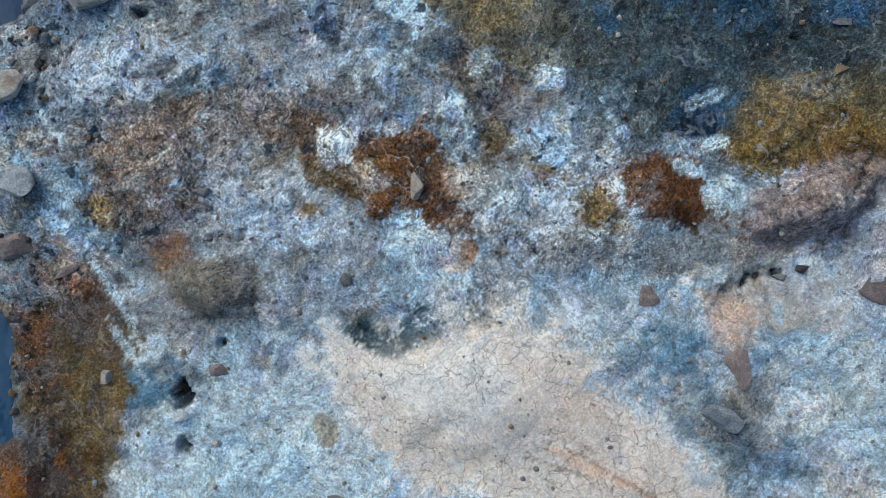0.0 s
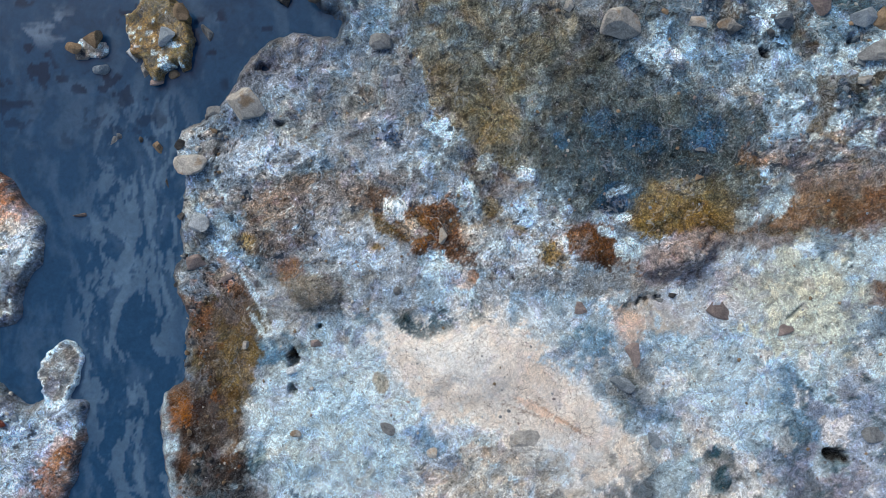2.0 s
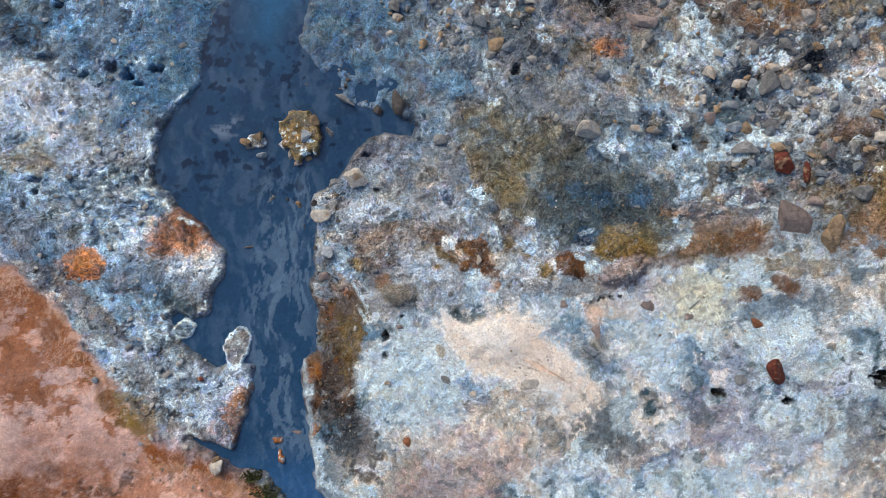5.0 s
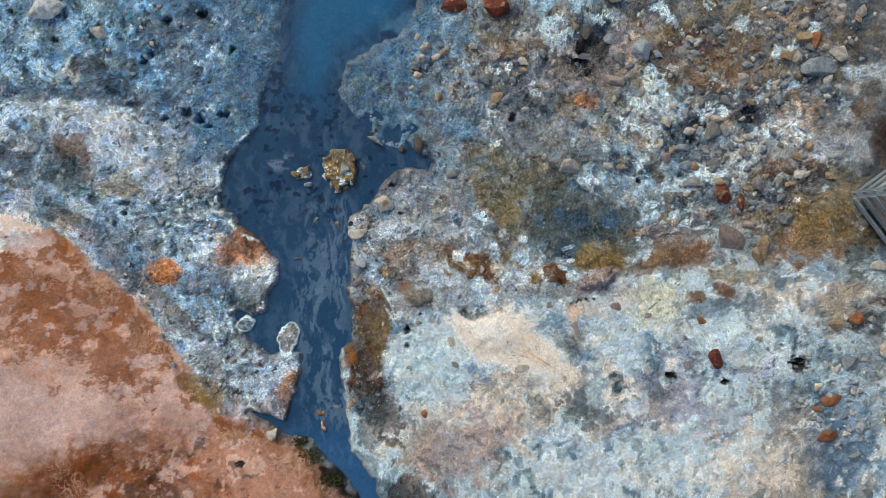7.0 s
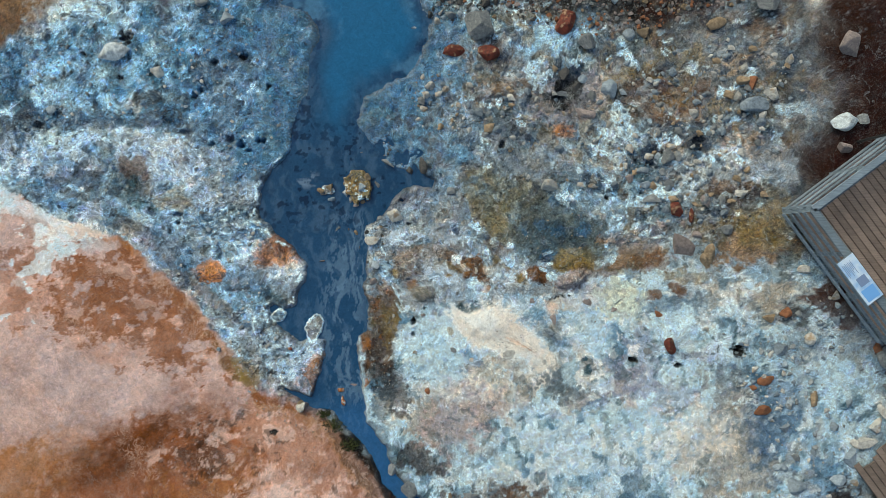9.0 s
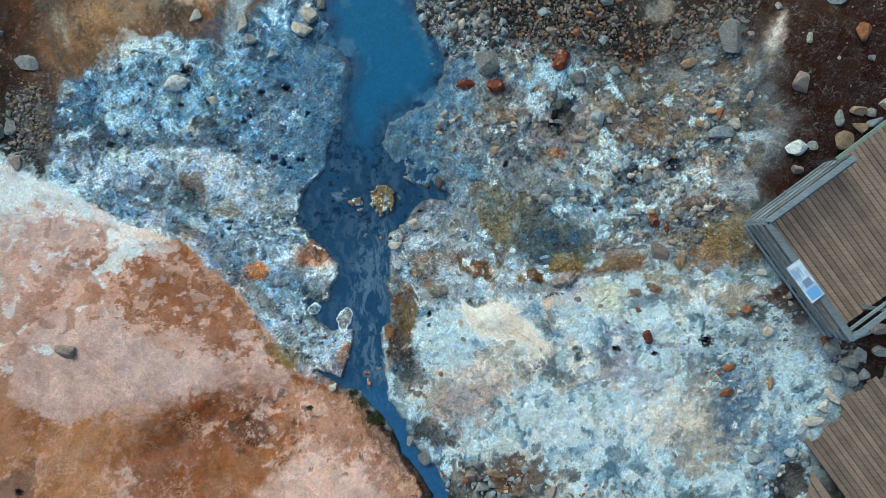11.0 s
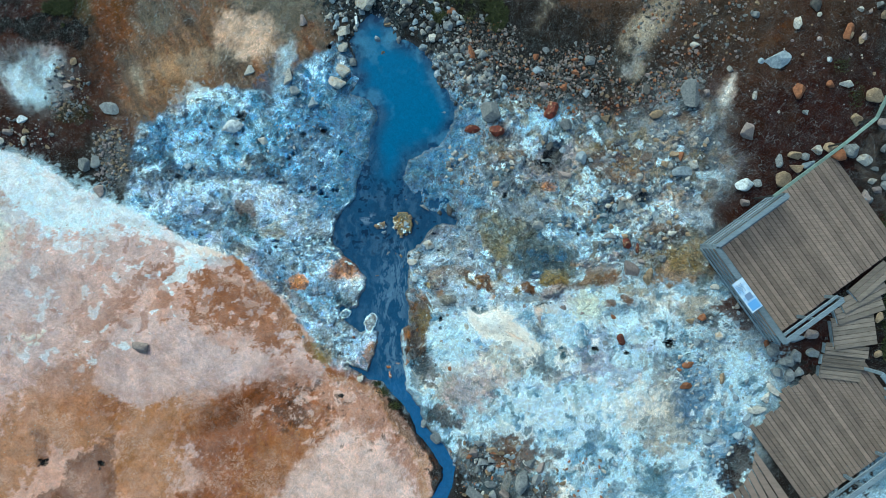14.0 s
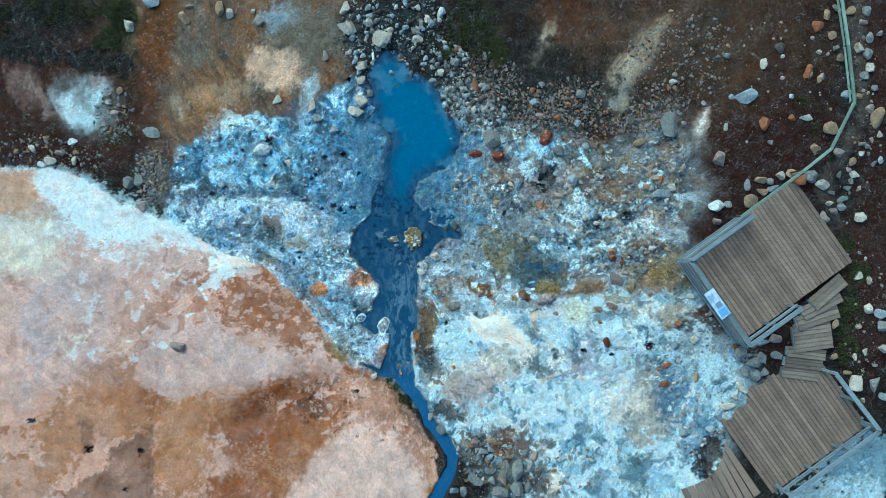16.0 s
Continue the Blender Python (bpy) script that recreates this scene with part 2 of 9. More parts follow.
m_clay, m_left, m_right = step(-0.06, 0.06, in_clay), step(-0.12, 0.12, in_left), step(-1, 1, (in_right + 0.25 * N_MID) / (0.3 + 0.75 * step(5.0, 7.5, X)))

# bare earth everywhere, then the regions over it
TINT[:] = C["earth"]
shade(step(-0.3, 0.5, N_BIG), "gravel")
shade(0.6 * step(0.1, 0.7, N_MID), "umber")
soil = step(0, 1.4, X - 7.2 + 0.25 * (Y - 2)) * step(-2.2, -0.6, Y)
shade(soil, "soil")
shade(0.55 * soil * step(-0.2, 0.8, N_BIG + 0.5 * N_MID), "loam")
shade(0.25 * soil * step(0.1, 0.9, N_SMALL + 0.5 * N_MID), "earth")
hill = step(-2.4, -3.6, X) * step(1.2, 2.2, Y + 0.35 * (X + 6)) * step(13, 9, Y) * step(-13, -11, X)
shade(hill, "dun")
shade(0.5 * hill * step(-0.5, 0.3, N_BIG + 0.4 * N_MID), "tan")
streak = fbm(WX + 0.55 * WY, 0.22 * (WY - 0.55 * WX), 0.22, 133, 5, 0.62)
shade(0.5 * hill * step(0.0, 0.7, streak), "brown")
shade(0.45 * hill * step(0.0, -0.7, streak), "earth")
shade(0.4 * hill * step(0.1, 0.6, fbm(WX, WY, 0.9, 131, 4)), "mud")
dark_left = step(-9.6, -11.0, X + 0.5 * N_MID + 0.5 * (Y - 5)) * step(2.0, 3.2, Y)
shade(dark_left, "soil")
shade(0.6 * dark_left * step(0, 0.6, N_MID), "loam")
GRIT[:] = 0.9

# right crust
shade(m_right, "fog")
low = m_right * step(-1.3, -2.1, Y + 0.45 * N_MID + 0.5 * N_BIG - 0.1 * (X - 2))
blotches(m_right, "ash", 0.9, 141, 0.15)
blotches(m_right, "pale_blue", 0.55, 151, 0.12)
blotches(m_right, "slate", 0.4, 161, 0.5, full=0.55)
blotches(m_right * step(-1.6, -0.5, Y), "ochre", 0.5, 171, 0.5, full=0.55)
blotches(m_right * step(-1.6, -0.5, Y), "sand", 0.35, 172, 0.45, full=0.6)
blotches(m_right * step(0.0, 1.2, Y), "tan", 0.6, 701, 0.2, full=0.45)
blotches(m_right * step(0.0, 1.0, Y), "milk", 0.35, 704, 0.3, full=0.4)
blotches(m_right * step(0.0, 1.0, Y), "earth", 0.4, 702, 0.5, full=0.6)
blotches(m_right * step(-1.0, 0.0, Y), "steel", 0.5, 703, 0.3, full=0.6)
shade(0.8 * low, "pale_blue")
blotches(low, "milk", 1.1, 181, -0.1, 0.25, full=0.9)
blotches(low, "blue_grey", 0.7, 191, 0.2, 0.2, full=0.7)
blotches(low, "steel", 0.5, 192, 0.45, 0.15, full=0.6)
blotches(low, "snow", 0.45, 193, 0.4, full=0.7)
GRIT -= 0.45 * m_right

# left crust
shade(m_left, "steel")
blotches(m_left, "azure", 0.8, 201, 0.0, 0.2, full=0.8)
blotches(m_left, "blue", 0.6, 211, 0.2, full=0.6)
blotches(m_left, "pale_blue", 0.35, 221, 0.0)
blotches(m_left * step(1.6, 0.6, Y), "fog", 0.5, 222, 0.1, full=0.7)
blotches(m_left * step(1.6, 0.6, Y), "pale_blue", 0.6, 223, -0.1, full=0.6)
blotches(m_left, "milk", 0.24, 224, 0.3, full=0.75)
blotches(m_left, "navy", 0.2, 231, 0.5, full=0.85)
blotches(m_left, "sand", 0.5, 232, 0.6, full=0.5)
GRIT -= 0.35 * m_left

# clay slope
shade(m_clay, "blush")
blotches(m_clay, "lilac", 1.8, 251, 0.25, 0.3, 0.5)
blotches(m_clay, "sienna", 0.45, 261, 0.62, 0.03, 0.7)
blotches(m_clay, "pink", 1.2, 262, 0.3, 0.25, 0.4)
GRIT -= 0.55 * m_clay
edge_d = in_clay + 0.10 * N_SMALL + 0.06 * N_MID
east = step(-7.5, -6.0, X) * step(-5.2, -4.4, Y)


def band(a, b, soft=0.05):
    return step(a - soft, a + soft, edge_d) * (1 - step(b - soft, b + soft, edge_d))


shade(0.65 * band(-0.5, -0.2) * east, "dun")
shade(0.7 * band(-0.27, -0.2, 0.03) * east, "umber")
shade(0.75 * band(-0.18, 0.02) * east, "sand")
shade(0.6 * band(-0.16, 0.0) * east * step(-0.1, 0.3, N_MID), "milk")
shade(0.75 * band(0.02, 0.2) * east * step(-0.5, 0.2, N_MID + N_BIG), "orange")
shade(0.6 * band(0.1, 0.4) * step(-6.5, -4.5, X), "tan")
shade(0.6 * band(-0.1, 0.5) * step(-6.0, -7.5, X) * step(0.0, 0.2, N_MID + 0.7 * N_SMALL), "milk")
FLATS = [(-0.77, -1.74), (3.54, -1.26), (8.93, -1.48), (10.16, -4.71), (9.01, -7.21), (0.66, -7.32), (-0.68, -4.52)]
mottle("azure", FLATS, 0.7, 871, 0.3, 0.45, 0.06)
mottle("cream", FLATS, 0.9, 872, 0.4, 0.4, 0.1)
mottle("snow", FLATS, 0.5, 873, 0.2, 0.6, 0.05)
mottle("steel", FLATS, 0.3, 874, 0.5, 0.6, 0.05)
mottle("teal", FLATS, 0.14, 875, 0.62, 0.7, 0.05)
# broad patches of the near flat
patch("milk", [(-0.26, -2.72), (0.19, -2.61), (0.64, -2.54), (0.87, -2.86), (0.78, -3.50), (-0.32, -3.41), (-0.35, -3.09)], 0.7, soft=0.5)
patch("lavender", [(0.67, -1.66), (1.22, -2.00), (1.53, -2.24), (1.20, -2.55), (0.64, -2.54), (0.16, -2.53), (0.00, -2.21), (0.33, -2.13)], 0.35)
patch("olive", [(-0.84, -2.03), (-0.70, -1.71), (-0.55, -1.87), (-0.27, -1.76), (-0.22, -2.20), (-0.28, -2.76), (-0.34, -3.57), (-1.07, -3.56), (-1.05, -3.00), (-0.84, -2.76)], 0.55, fray=0.18, grit=0.8)
patch("umber", [(-0.84, -2.84), (-0.43, -2.84), (-0.36, -3.57), (-1.01, -3.57)], 0.6, fray=0.14, grit=0.7)
patch("ochre", [(-0.86, -2.11), (-0.57, -2.07), (-0.24, -2.20), (-0.30, -2.76), (-0.51, -2.72), (-0.54, -2.36), (-0.78, -2.35)], 0.5, fray=0.14, grit=0.8)
patch("fog", [(0.31, -1.25), (0.68, -1.23), (0.99, -1.39), (1.23, -1.64), (1.56, -1.81), (1.61, -2.24), (0.97, -2.27), (0.50, -1.90), (0.22, -1.77)], 0.8, soft=0.3)
patch("dun", [(-0.05, -1.00), (0.32, -0.93), (0.69, -0.95), (0.84, -1.09), (0.68, -1.19), (0.44, -1.22), (0.27, -1.41), (0.22, -1.69), (0.01, -1.77), (-0.27, -1.60), (-0.22, -1.32)], 0.75, grit=0.9)
patch("rust", [(0.74, -1.13), (1.00, -1.10), (1.24, -1.20), (1.57, -1.21), (1.63, -1.45), (1.78, -1.73), (1.66, -1.81), (1.38, -1.70), (1.19, -1.60), (1.03, -1.47), (0.84, -1.31)], 0.85, grit=1.0)
patch("fog", [(1.64, -1.22), (2.27, -1.08), (2.72, -1.37), (2.40, -1.79), (2.01, -1.90), (1.78, -1.65)], 0.7)
patch("olive", [(1.67, -0.04), (2.45, 0.16), (3.41, 0.00), (3.70, -0.36), (4.26, -0.61), (4.29, -1.03), (4.09, -1.30), (3.53, -1.28), (3.19, -1.11), (2.81, -1.02), (2.43, -0.77), (2.16, -0.84), (1.96, -0.79), (1.77, -0.51)], 0.75, fray=0.14, edge=0.08, grit=0.9)
patch("slate", [(2.47, -0.54), (2.83, -0.32), (3.40, -0.46), (3.58, -0.82), (3.42, -1.12), (2.92, -1.18), (2.73, -0.98), (2.43, -0.81)], 0.8, grit=1.0)
patch("ochre", [(1.66, -0.11), (1.86, -0.04), (1.97, -0.28), (2.16, -0.53), (2.27, -0.81), (2.04, -0.84), (1.89, -0.63), (1.74, -0.39)], 0.85, grit=1.0)
patch("ochre", [(3.15, -1.27), (3.38, -1.12), (3.68, -1.17), (3.95, -1.14), (4.09, -1.33), (3.94, -1.48), (3.56, -1.55), (3.26, -1.58)], 0.9, grit=1.0)
patch("rust", [(3.41, -1.55), (3.75, -1.49), (4.57, -1.58), (4.56, -1.70), (4.01, -1.69), (3.56, -1.62)], 0.7)
patch("rust", [(2.60, -1.52), (2.76, -1.45), (2.95, -1.53), (3.10, -1.81), (3.33, -1.78), (3.40, -1.89), (2.98, -1.88), (2.64, -1.76)], 0.9, grit=1.0)
patch("ochre", [(2.37, -1.63), (2.60, -1.60), (2.64, -1.80), (2.40, -1.87)], 0.7, grit=1.0)
patch("ash", [(2.40, -1.83), (3.10, -1.89), (3.28, -1.97), (3.09, -2.16), (2.70, -2.11), (2.40, -2.02)], 0.85, grit=0.8)
patch("mauve", [(3.21, -1.81), (3.44, -1.66), (3.83, -1.56), (3.97, -1.64), (3.86, -1.83), (3.55, -2.05), (3.28, -2.05)], 0.85)
patch("cream", [(1.16, -2.55), (1.44, -2.44), (1.80, -2.36), (2.11, -2.57), (2.46, -2.77), (2.80, -3.05), (3.06, -3.33), (3.05, -3.60), (2.67, -3.59), (2.52, -3.44), (2.21, -3.20), (1.90, -3.15), (1.43, -3.11), (1.11, -2.87)], 0.9, grit=0.2, crack=1.0)
patch("pale_blue", [(2.39, -2.14), (2.78, -2.11), (3.08, -2.43), (3.03, -2.74), (2.73, -2.81), (2.42, -2.57)], 0.7, soft=0.3)
patch("lavender", [(3.22, -3.02), (3.65, -2.60), (4.54, -2.77), (4.52, -3.61), (3.24, -3.60)], 0.5)
patch("milk", [(0.99, -1.67), (1.22, -1.76), (1.54, -1.73), (1.73, -1.93), (1.73, -2.24), (1.45, -2.16), (1.30, -1.88)], 0.5)
STRIP = [(-0.83, -1.95), (-0.56, -1.71), (-0.21, -1.84), (-0.22, -2.20), (-0.28, -2.76), (-0.34, -3.57), (-1.07, -3.56), (-1.05, -3.00), (-0.84, -2.76)]
mottle("fog", STRIP, 0.2, 804, 0.1, 0.7)
mottle("mauve", STRIP, 0.3, 824, 0.2, 0.5)
mottle("soil", STRIP, 0.16, 805, 0.3, 0.7)
mottle("rust", STRIP, 0.2, 806, 0.4, 0.7)
FAN = [(-0.25, -0.95), (1.24, -1.01), (1.62, -1.69), (2.41, -1.36), (2.78, -2.11), (1.60, -2.40), (0.20, -2.53), (-0.23, -1.76)]
mottle("milk", FAN, 0.12, 807, 0.35, 0.6)
mottle("slate", FAN, 0.1, 808, 0.5, 0.6)
mottle("lavender", FAN, 0.4, 809, 0.2, 0.5)
FLAT = [(-0.52, -2.67), (1.21, -2.29), (4.77, -1.84), (6.51, -2.17), (6.52, -4.56), (0.42, -4.55), (-0.42, -3.96)]
mottle("lavender", FLAT, 0.5, 810, 0.25, 0.55)
mottle("snow", FLAT, 0.2, 811, 0.4, 0.7)
mottle("slate", FLAT, 0.11, 812, 0.6, 0.6)
mottle("sand", FLAT, 0.6, 813, 0.4, 0.5)
# right bank, close to the stream
spot("blue_grey", -0.15, -0.02, 0.716, 0.43, full=0.8)
spot("sand", 0.11, -1.04, 0.68, 0.322, full=0.75, grit=0.7)
spot("rust", -0.04, -1.07, 0.322, 0.158, full=0.5)
spot("ash", 0.07, -1.97, 0.43, 0.286, full=0.8)
spot("olive", -0.53, -2.20, 0.316, 0.296, full=0.85, grit=0.8)
spot("ochre", -0.66, -2.19, 0.197, 0.118, full=0.8, grit=0.8)
spot("olive", -0.58, -2.60, 0.237, 0.237, full=0.85, grit=0.8)
spot("ochre", -0.42, -2.56, 0.11, 0.276, full=0.8)
spot("slate", -0.63, -3.56, 0.358, 0.358, full=0.85, grit=0.6)
spot("umber", -0.55, -3.53, 0.215, 0.215, full=0.7)
spot("orange", -0.96, -2.98, 0.0789, 0.158, 15, fray=0.3, lift=0.03)
spot("rust", -0.32, -1.92, 0.0552, 0.158, full=0.8)
spot("rust", -0.54, -1.71, 0.0473, 0.0868, full=0.9)
spot("orange", -0.96, -3.84, 0.0716, 0.1, full=0.9)
spot("rust", -0.51, -3.38, 0.0716, 0.1, full=0.8)
spot("ochre", -0.26, -1.48, 0.126, 0.126, full=0.85)
spot("ochre", 0.10, -1.79, 0.11, 0.138, full=0.85)
spot("mauve", 0.11, -1.37, 0.197, 0.316, -20, full=0.7)
spot("sand", 0.32, -0.97, 0.237, 0.118, full=0.6)
spot("slate", 0.12, -0.89, 0.237, 0.071, 25, full=0.7)
spot("blue", 0.61, -0.63, 0.217, 0.0986, full=0.6)
spot("navy", 1.02, -0.62, 0.126, 0.0789, full=0.85)
spot("pale_blue", 0.91, -0.80, 0.217, 0.11, full=0.85)
spot("mauve", 0.38, -0.42, 0.237, 0.158, full=0.6)
spot("ochre", 0.71, -0.19, 0.197, 0.11, full=0.6)
spot("rust", 1.13, -0.13, 0.0552, 0.0473, full=0.8)
spot("ochre", 1.22, -0.45, 0.158, 0.0986, full=0.6)
# the grey sandy fan
spot("ash", 0.33, -1.97, 0.256, 0.189, full=0.7, lift=0.03)
spot("pale_blue", 0.67, -1.66, 0.355, 0.355, full=0.7)
spot("pale_blue", 0.82, -1.91, 0.316, 0.276, full=0.6)
spot("rust", 0.88, -1.15, 0.296, 0.0986, -12, full=0.8, grit=0.9)
spot("umber", 1.08, -1.32, 0.217, 0.15, full=0.8, grit=0.9)
spot("rust", 1.41, -1.49, 0.237, 0.158, -25, full=0.9, grit=0.9)
spot("umber", 1.58, -1.67, 0.158, 0.0868, -30, full=0.8, grit=0.9)
spot("orange", 1.68, -1.77, 0.0552, 0.0552, full=0.8)
spot("snow", 1.06, -1.24, 0.134, 0.0947, 20, full=1, edge=0.3, lift=0.02)
spot("milk", 1.11, -1.42, 0.0473, 0.0473)
spot("orange", 0.88, -1.59, 0.0592, 0.0592, full=0.7)
spot("milk", 1.50, -1.78, 0.237, 0.126, -20, full=0.8)
spot("pale_blue", 1.38, -2.00, 0.197, 0.138, full=0.8)
spot("teal", 1.35, -2.30, 0.197, 0.0868, 20, full=0.9)
spot("teal", 1.21, -2.31, 0.118, 0.0552, full=0.8)
spot("teal", 1.83, -2.19, 0.11, 0.0631, full=0.7)
spot("milk", 1.61, -2.24, 0.158, 0.0986, full=0.7)
spot("pale_blue", 2.08, -2.10, 0.276, 0.237, full=0.75)
spot("ash", 1.97, -1.78, 0.237, 0.355, full=0.6)
spot("ochre", 1.87, -1.34, 0.0868, 0.11, -30, full=0.7)
spot("ochre", 2.18, -1.49, 0.071, 0.0473, full=0.7)
spot("sand", 1.75, -1.50, 0.178, 0.138, full=0.6)
spot("mauve", 2.03, -1.07, 0.296, 0.126, 12, full=0.7)
spot("slate", 2.15, -1.04, 0.0473, 0.0552, full=0.9)
spot("blue_grey", 2.50, -1.09, 0.237, 0.237, full=0.7)
# olive sand flat with slate heart
spot("olive", 2.29, 0.03, 0.788, 0.501, -20, full=0.75, edge=0.5, grit=0.9)
spot("olive", 2.98, -0.71, 0.788, 0.644, full=0.55, edge=0.6, grit=0.9)
spot("ochre", 1.61, -0.23, 0.2, 0.465, 25, full=0.9, grit=1.0)
spot("ochre", 1.98, -0.67, 0.251, 0.215, full=0.85, grit=1.0)
spot("ochre", 1.74, 0.49, 0.43, 0.179, -20, full=0.5, grit=1.0)
spot("slate", 2.78, -0.41, 0.465, 0.501, full=0.75, grit=1.0)
spot("slate", 3.12, -0.86, 0.537, 0.322, full=0.8, grit=1.0)
spot("teal", 3.03, -1.21, 0.272, 0.172, full=0.7)
spot("blue", 2.98, -0.58, 0.122, full=0.8)
spot("blue", 3.30, -0.73, 0.158, 0.1, full=0.8)
spot("navy", 3.87, -0.61, 0.229, 0.129, 25, full=0.75)
spot("blue", 3.77, 0.42, 0.229, 0.129, full=0.7)
spot("navy", 3.03, -1.28, 0.178, 0.103, full=0.8)
spot("milk", 3.15, -1.38, 0.0986, 0.0789, full=0.7)
spot("pale_blue", 2.95, -1.45, 0.158, 0.118, full=0.7)
spot("milk", 3.56, -0.24, 0.179, 0.0859, full=0.6)
spot("ochre", 3.45, -1.39, 0.375, 0.189, 0, full=0.95, grit=1.0)
spot("ochre", 3.72, -1.13, 0.276, 0.178, full=0.7, grit=1.0)
spot("olive", 3.92, -0.91, 0.237, 0.197, full=0.8, grit=1.0)
spot("mauve", 2.82, 0.77, 0.68, 0.158, -8, full=0.85)
spot("milk", 2.79, 0.95, 0.2, 0.129, full=0.7)
spot("slate", 3.17, 0.57, 0.358, 0.115, full=0.6)
spot("rust", 2.77, -1.64, 0.237, 0.166, full=0.9, grit=0.9)
spot("ochre", 2.48, -1.71, 0.158, 0.138, full=0.7, grit=0.9)
spot("umber", 2.98, -1.80, 0.178, 0.0868, full=0.8, grit=0.9)
spot("snow", 3.09, -1.65, 0.11, 0.071, full=0.9)
spot("rust", 4.01, -1.52, 0.513, 0.071, -4, full=0.8)
spot("rust", 3.13, -1.83, 0.158, 0.0394, full=0.8)
spot("mauve", 3.56, -1.78, 0.394, 0.217, 18, full=0.85, lift=0.06)
spot("pale_blue", 3.33, -1.66, 0.197, 0.071, 30, full=0.6)
spot("peach", 3.82, -1.62, 0.158, 0.0552, full=0.7)
spot("ash", 2.86, -2.00, 0.394, 0.138, full=0.85, grit=0.7)
spot("pale_blue", 4.09, -1.33, 0.138, 0.178, full=0.9)
spot("milk", 4.43, -1.23, 0.158, 0.158, full=0.8)
spot("rust", 5.00, -1.28, 0.788, 0.286, 8, full=0.75, grit=0.8)
spot("mauve", 5.14, -1.14, 0.43, 0.215, full=0.7, grit=0.8)
spot("peach", 4.74, -0.84, 0.644, 0.129, 12, full=0.7)
spot("milk", 4.38, -1.15, 0.2, 0.2, full=0.85)
spot("pale_blue", 4.09, -1.32, 0.179, 0.286, full=0.85)
# white cracked dome and the crust round it
spot("cream", 1.77, -2.67, 0.788, 0.358, -14, full=0.95, crack=1.0, grit=0.25, lift=0.06)
spot("cream", 2.47, -3.11, 0.609, 0.286, -42, full=0.95, crack=1.0, grit=0.25, lift=0.03)
spot("cream", 2.90, -3.73, 0.286, 0.394, -20, full=0.85, crack=0.8, grit=0.3)
spot("peach", 1.92, -2.53, 0.322, 0.158, -20, full=0.35)
spot("snow", 1.56, -2.73, 0.501, 0.215, full=0.35)
spot("peach", 2.50, -3.19, 0.43, 0.043, -35, full=0.7, fine=True)
spot("rust", 2.60, -3.26, 0.179, 0.0179, -40, full=0.7, fine=True)
spot("peach", 1.89, -3.45, 0.322, 0.1, -8, full=0.6)
spot("sand", 1.73, -3.73, 0.537, 0.286, full=0.7)
spot("sand", 1.86, -4.16, 0.788, 0.322, full=0.6)
spot("milk", 0.25, -3.19, 0.43, 0.358, full=0.9, lift=0.03)
spot("snow", 0.14, -3.09, 0.256, 0.178, full=0.8)
spot("snow", 1.19, -3.15, 0.166, 0.15, full=0.9)
spot("snow", 0.83, -3.02, 0.0947, 0.0868, full=0.9)
spot("milk", 0.64, -2.70, 0.355, 0.276, full=0.7)
spot("milk", 0.75, -3.42, 0.788, 0.43, full=0.6)
spot("orange", 0.90, -2.82, 0.0552, 0.0947, full=0.55)
spot("snow", 2.34, -3.57, 0.179, 0.215, full=0.8)
spot("slate", 2.33, -3.89, 0.1, 0.0716, full=0.6)
spot("snow", 3.26, -2.75, 0.172, 0.143, full=0.9)
spot("cream", 3.38, -2.78, 0.217, 0.178, 20, full=0.9)
spot("peach", 3.16, -2.39, 0.126, 0.197, full=0.65)
spot("sand", 3.31, -2.32, 0.237, 0.197, full=0.5, crack=0.8)
spot("blue", 2.91, -2.63, 0.322, 0.229, -20, full=0.25)
spot("pale_blue", 3.69, -2.65, 0.43, 0.251, full=0.8)
spot("pale_blue", 4.16, -3.16, 0.644, 0.394, full=0.85)
spot("teal", 3.08, -2.92, 0.251, 0.143, -35, full=0.6)
spot("slate", 3.58, -3.71, 0.43, 0.215, full=0.6)
spot("teal", 3.64, -3.78, 0.251, 0.215, full=0.7)
spot("slate", 4.00, -3.65, 0.573, 0.286, full=0.25)
spot("slate", 3.34, -4.27, 0.129, 0.322, full=0.6)
spot("green_white", 4.55, -2.04, 0.43, 0.286, full=0.8)
spot("milk", 4.46, -2.54, 0.573, 0.2, full=0.8)
spot("cream", 4.13, -2.10, 0.358, 0.215, full=0.7)
spot("blue_grey", 5.69, -2.43, 0.716, 0.286, full=0.8)
spot("milk", 6.06, -2.99, 0.322, 0.358, full=0.95)
spot("milk", 5.41, -2.84, 0.358, 0.286, full=0.7)
spot("lilac", 4.69, -3.95, 0.573, 0.43, full=0.5)
spot("rust", 5.23, -2.13, 0.129, 0.0859, full=0.7)
spot("rust", 5.86, -2.08, 0.1, 0.1, full=0.8)
patch("teal", [(1.01, -2.23), (1.21, -2.15), (1.37, -2.28), (1.57, -2.24), (1.53, -2.36), (1.32, -2.43), (1.09, -2.39)], 0.95, fray=0.05)
patch("teal", [(1.81, -2.09), (1.96, -2.13), (1.92, -2.29), (1.77, -2.25)], 0.6, fray=0.08)
patch("teal", [(2.96, -2.66), (3.11, -2.78), (3.26, -2.98), (3.14, -3.13), (2.95, -3.09), (2.84, -2.85)], 0.6, fray=0.08)
patch("slate", [(2.61, -2.77), (2.95, -2.89), (3.14, -3.29), (2.95, -3.25), (2.68, -2.97)], 0.4, fray=0.1)
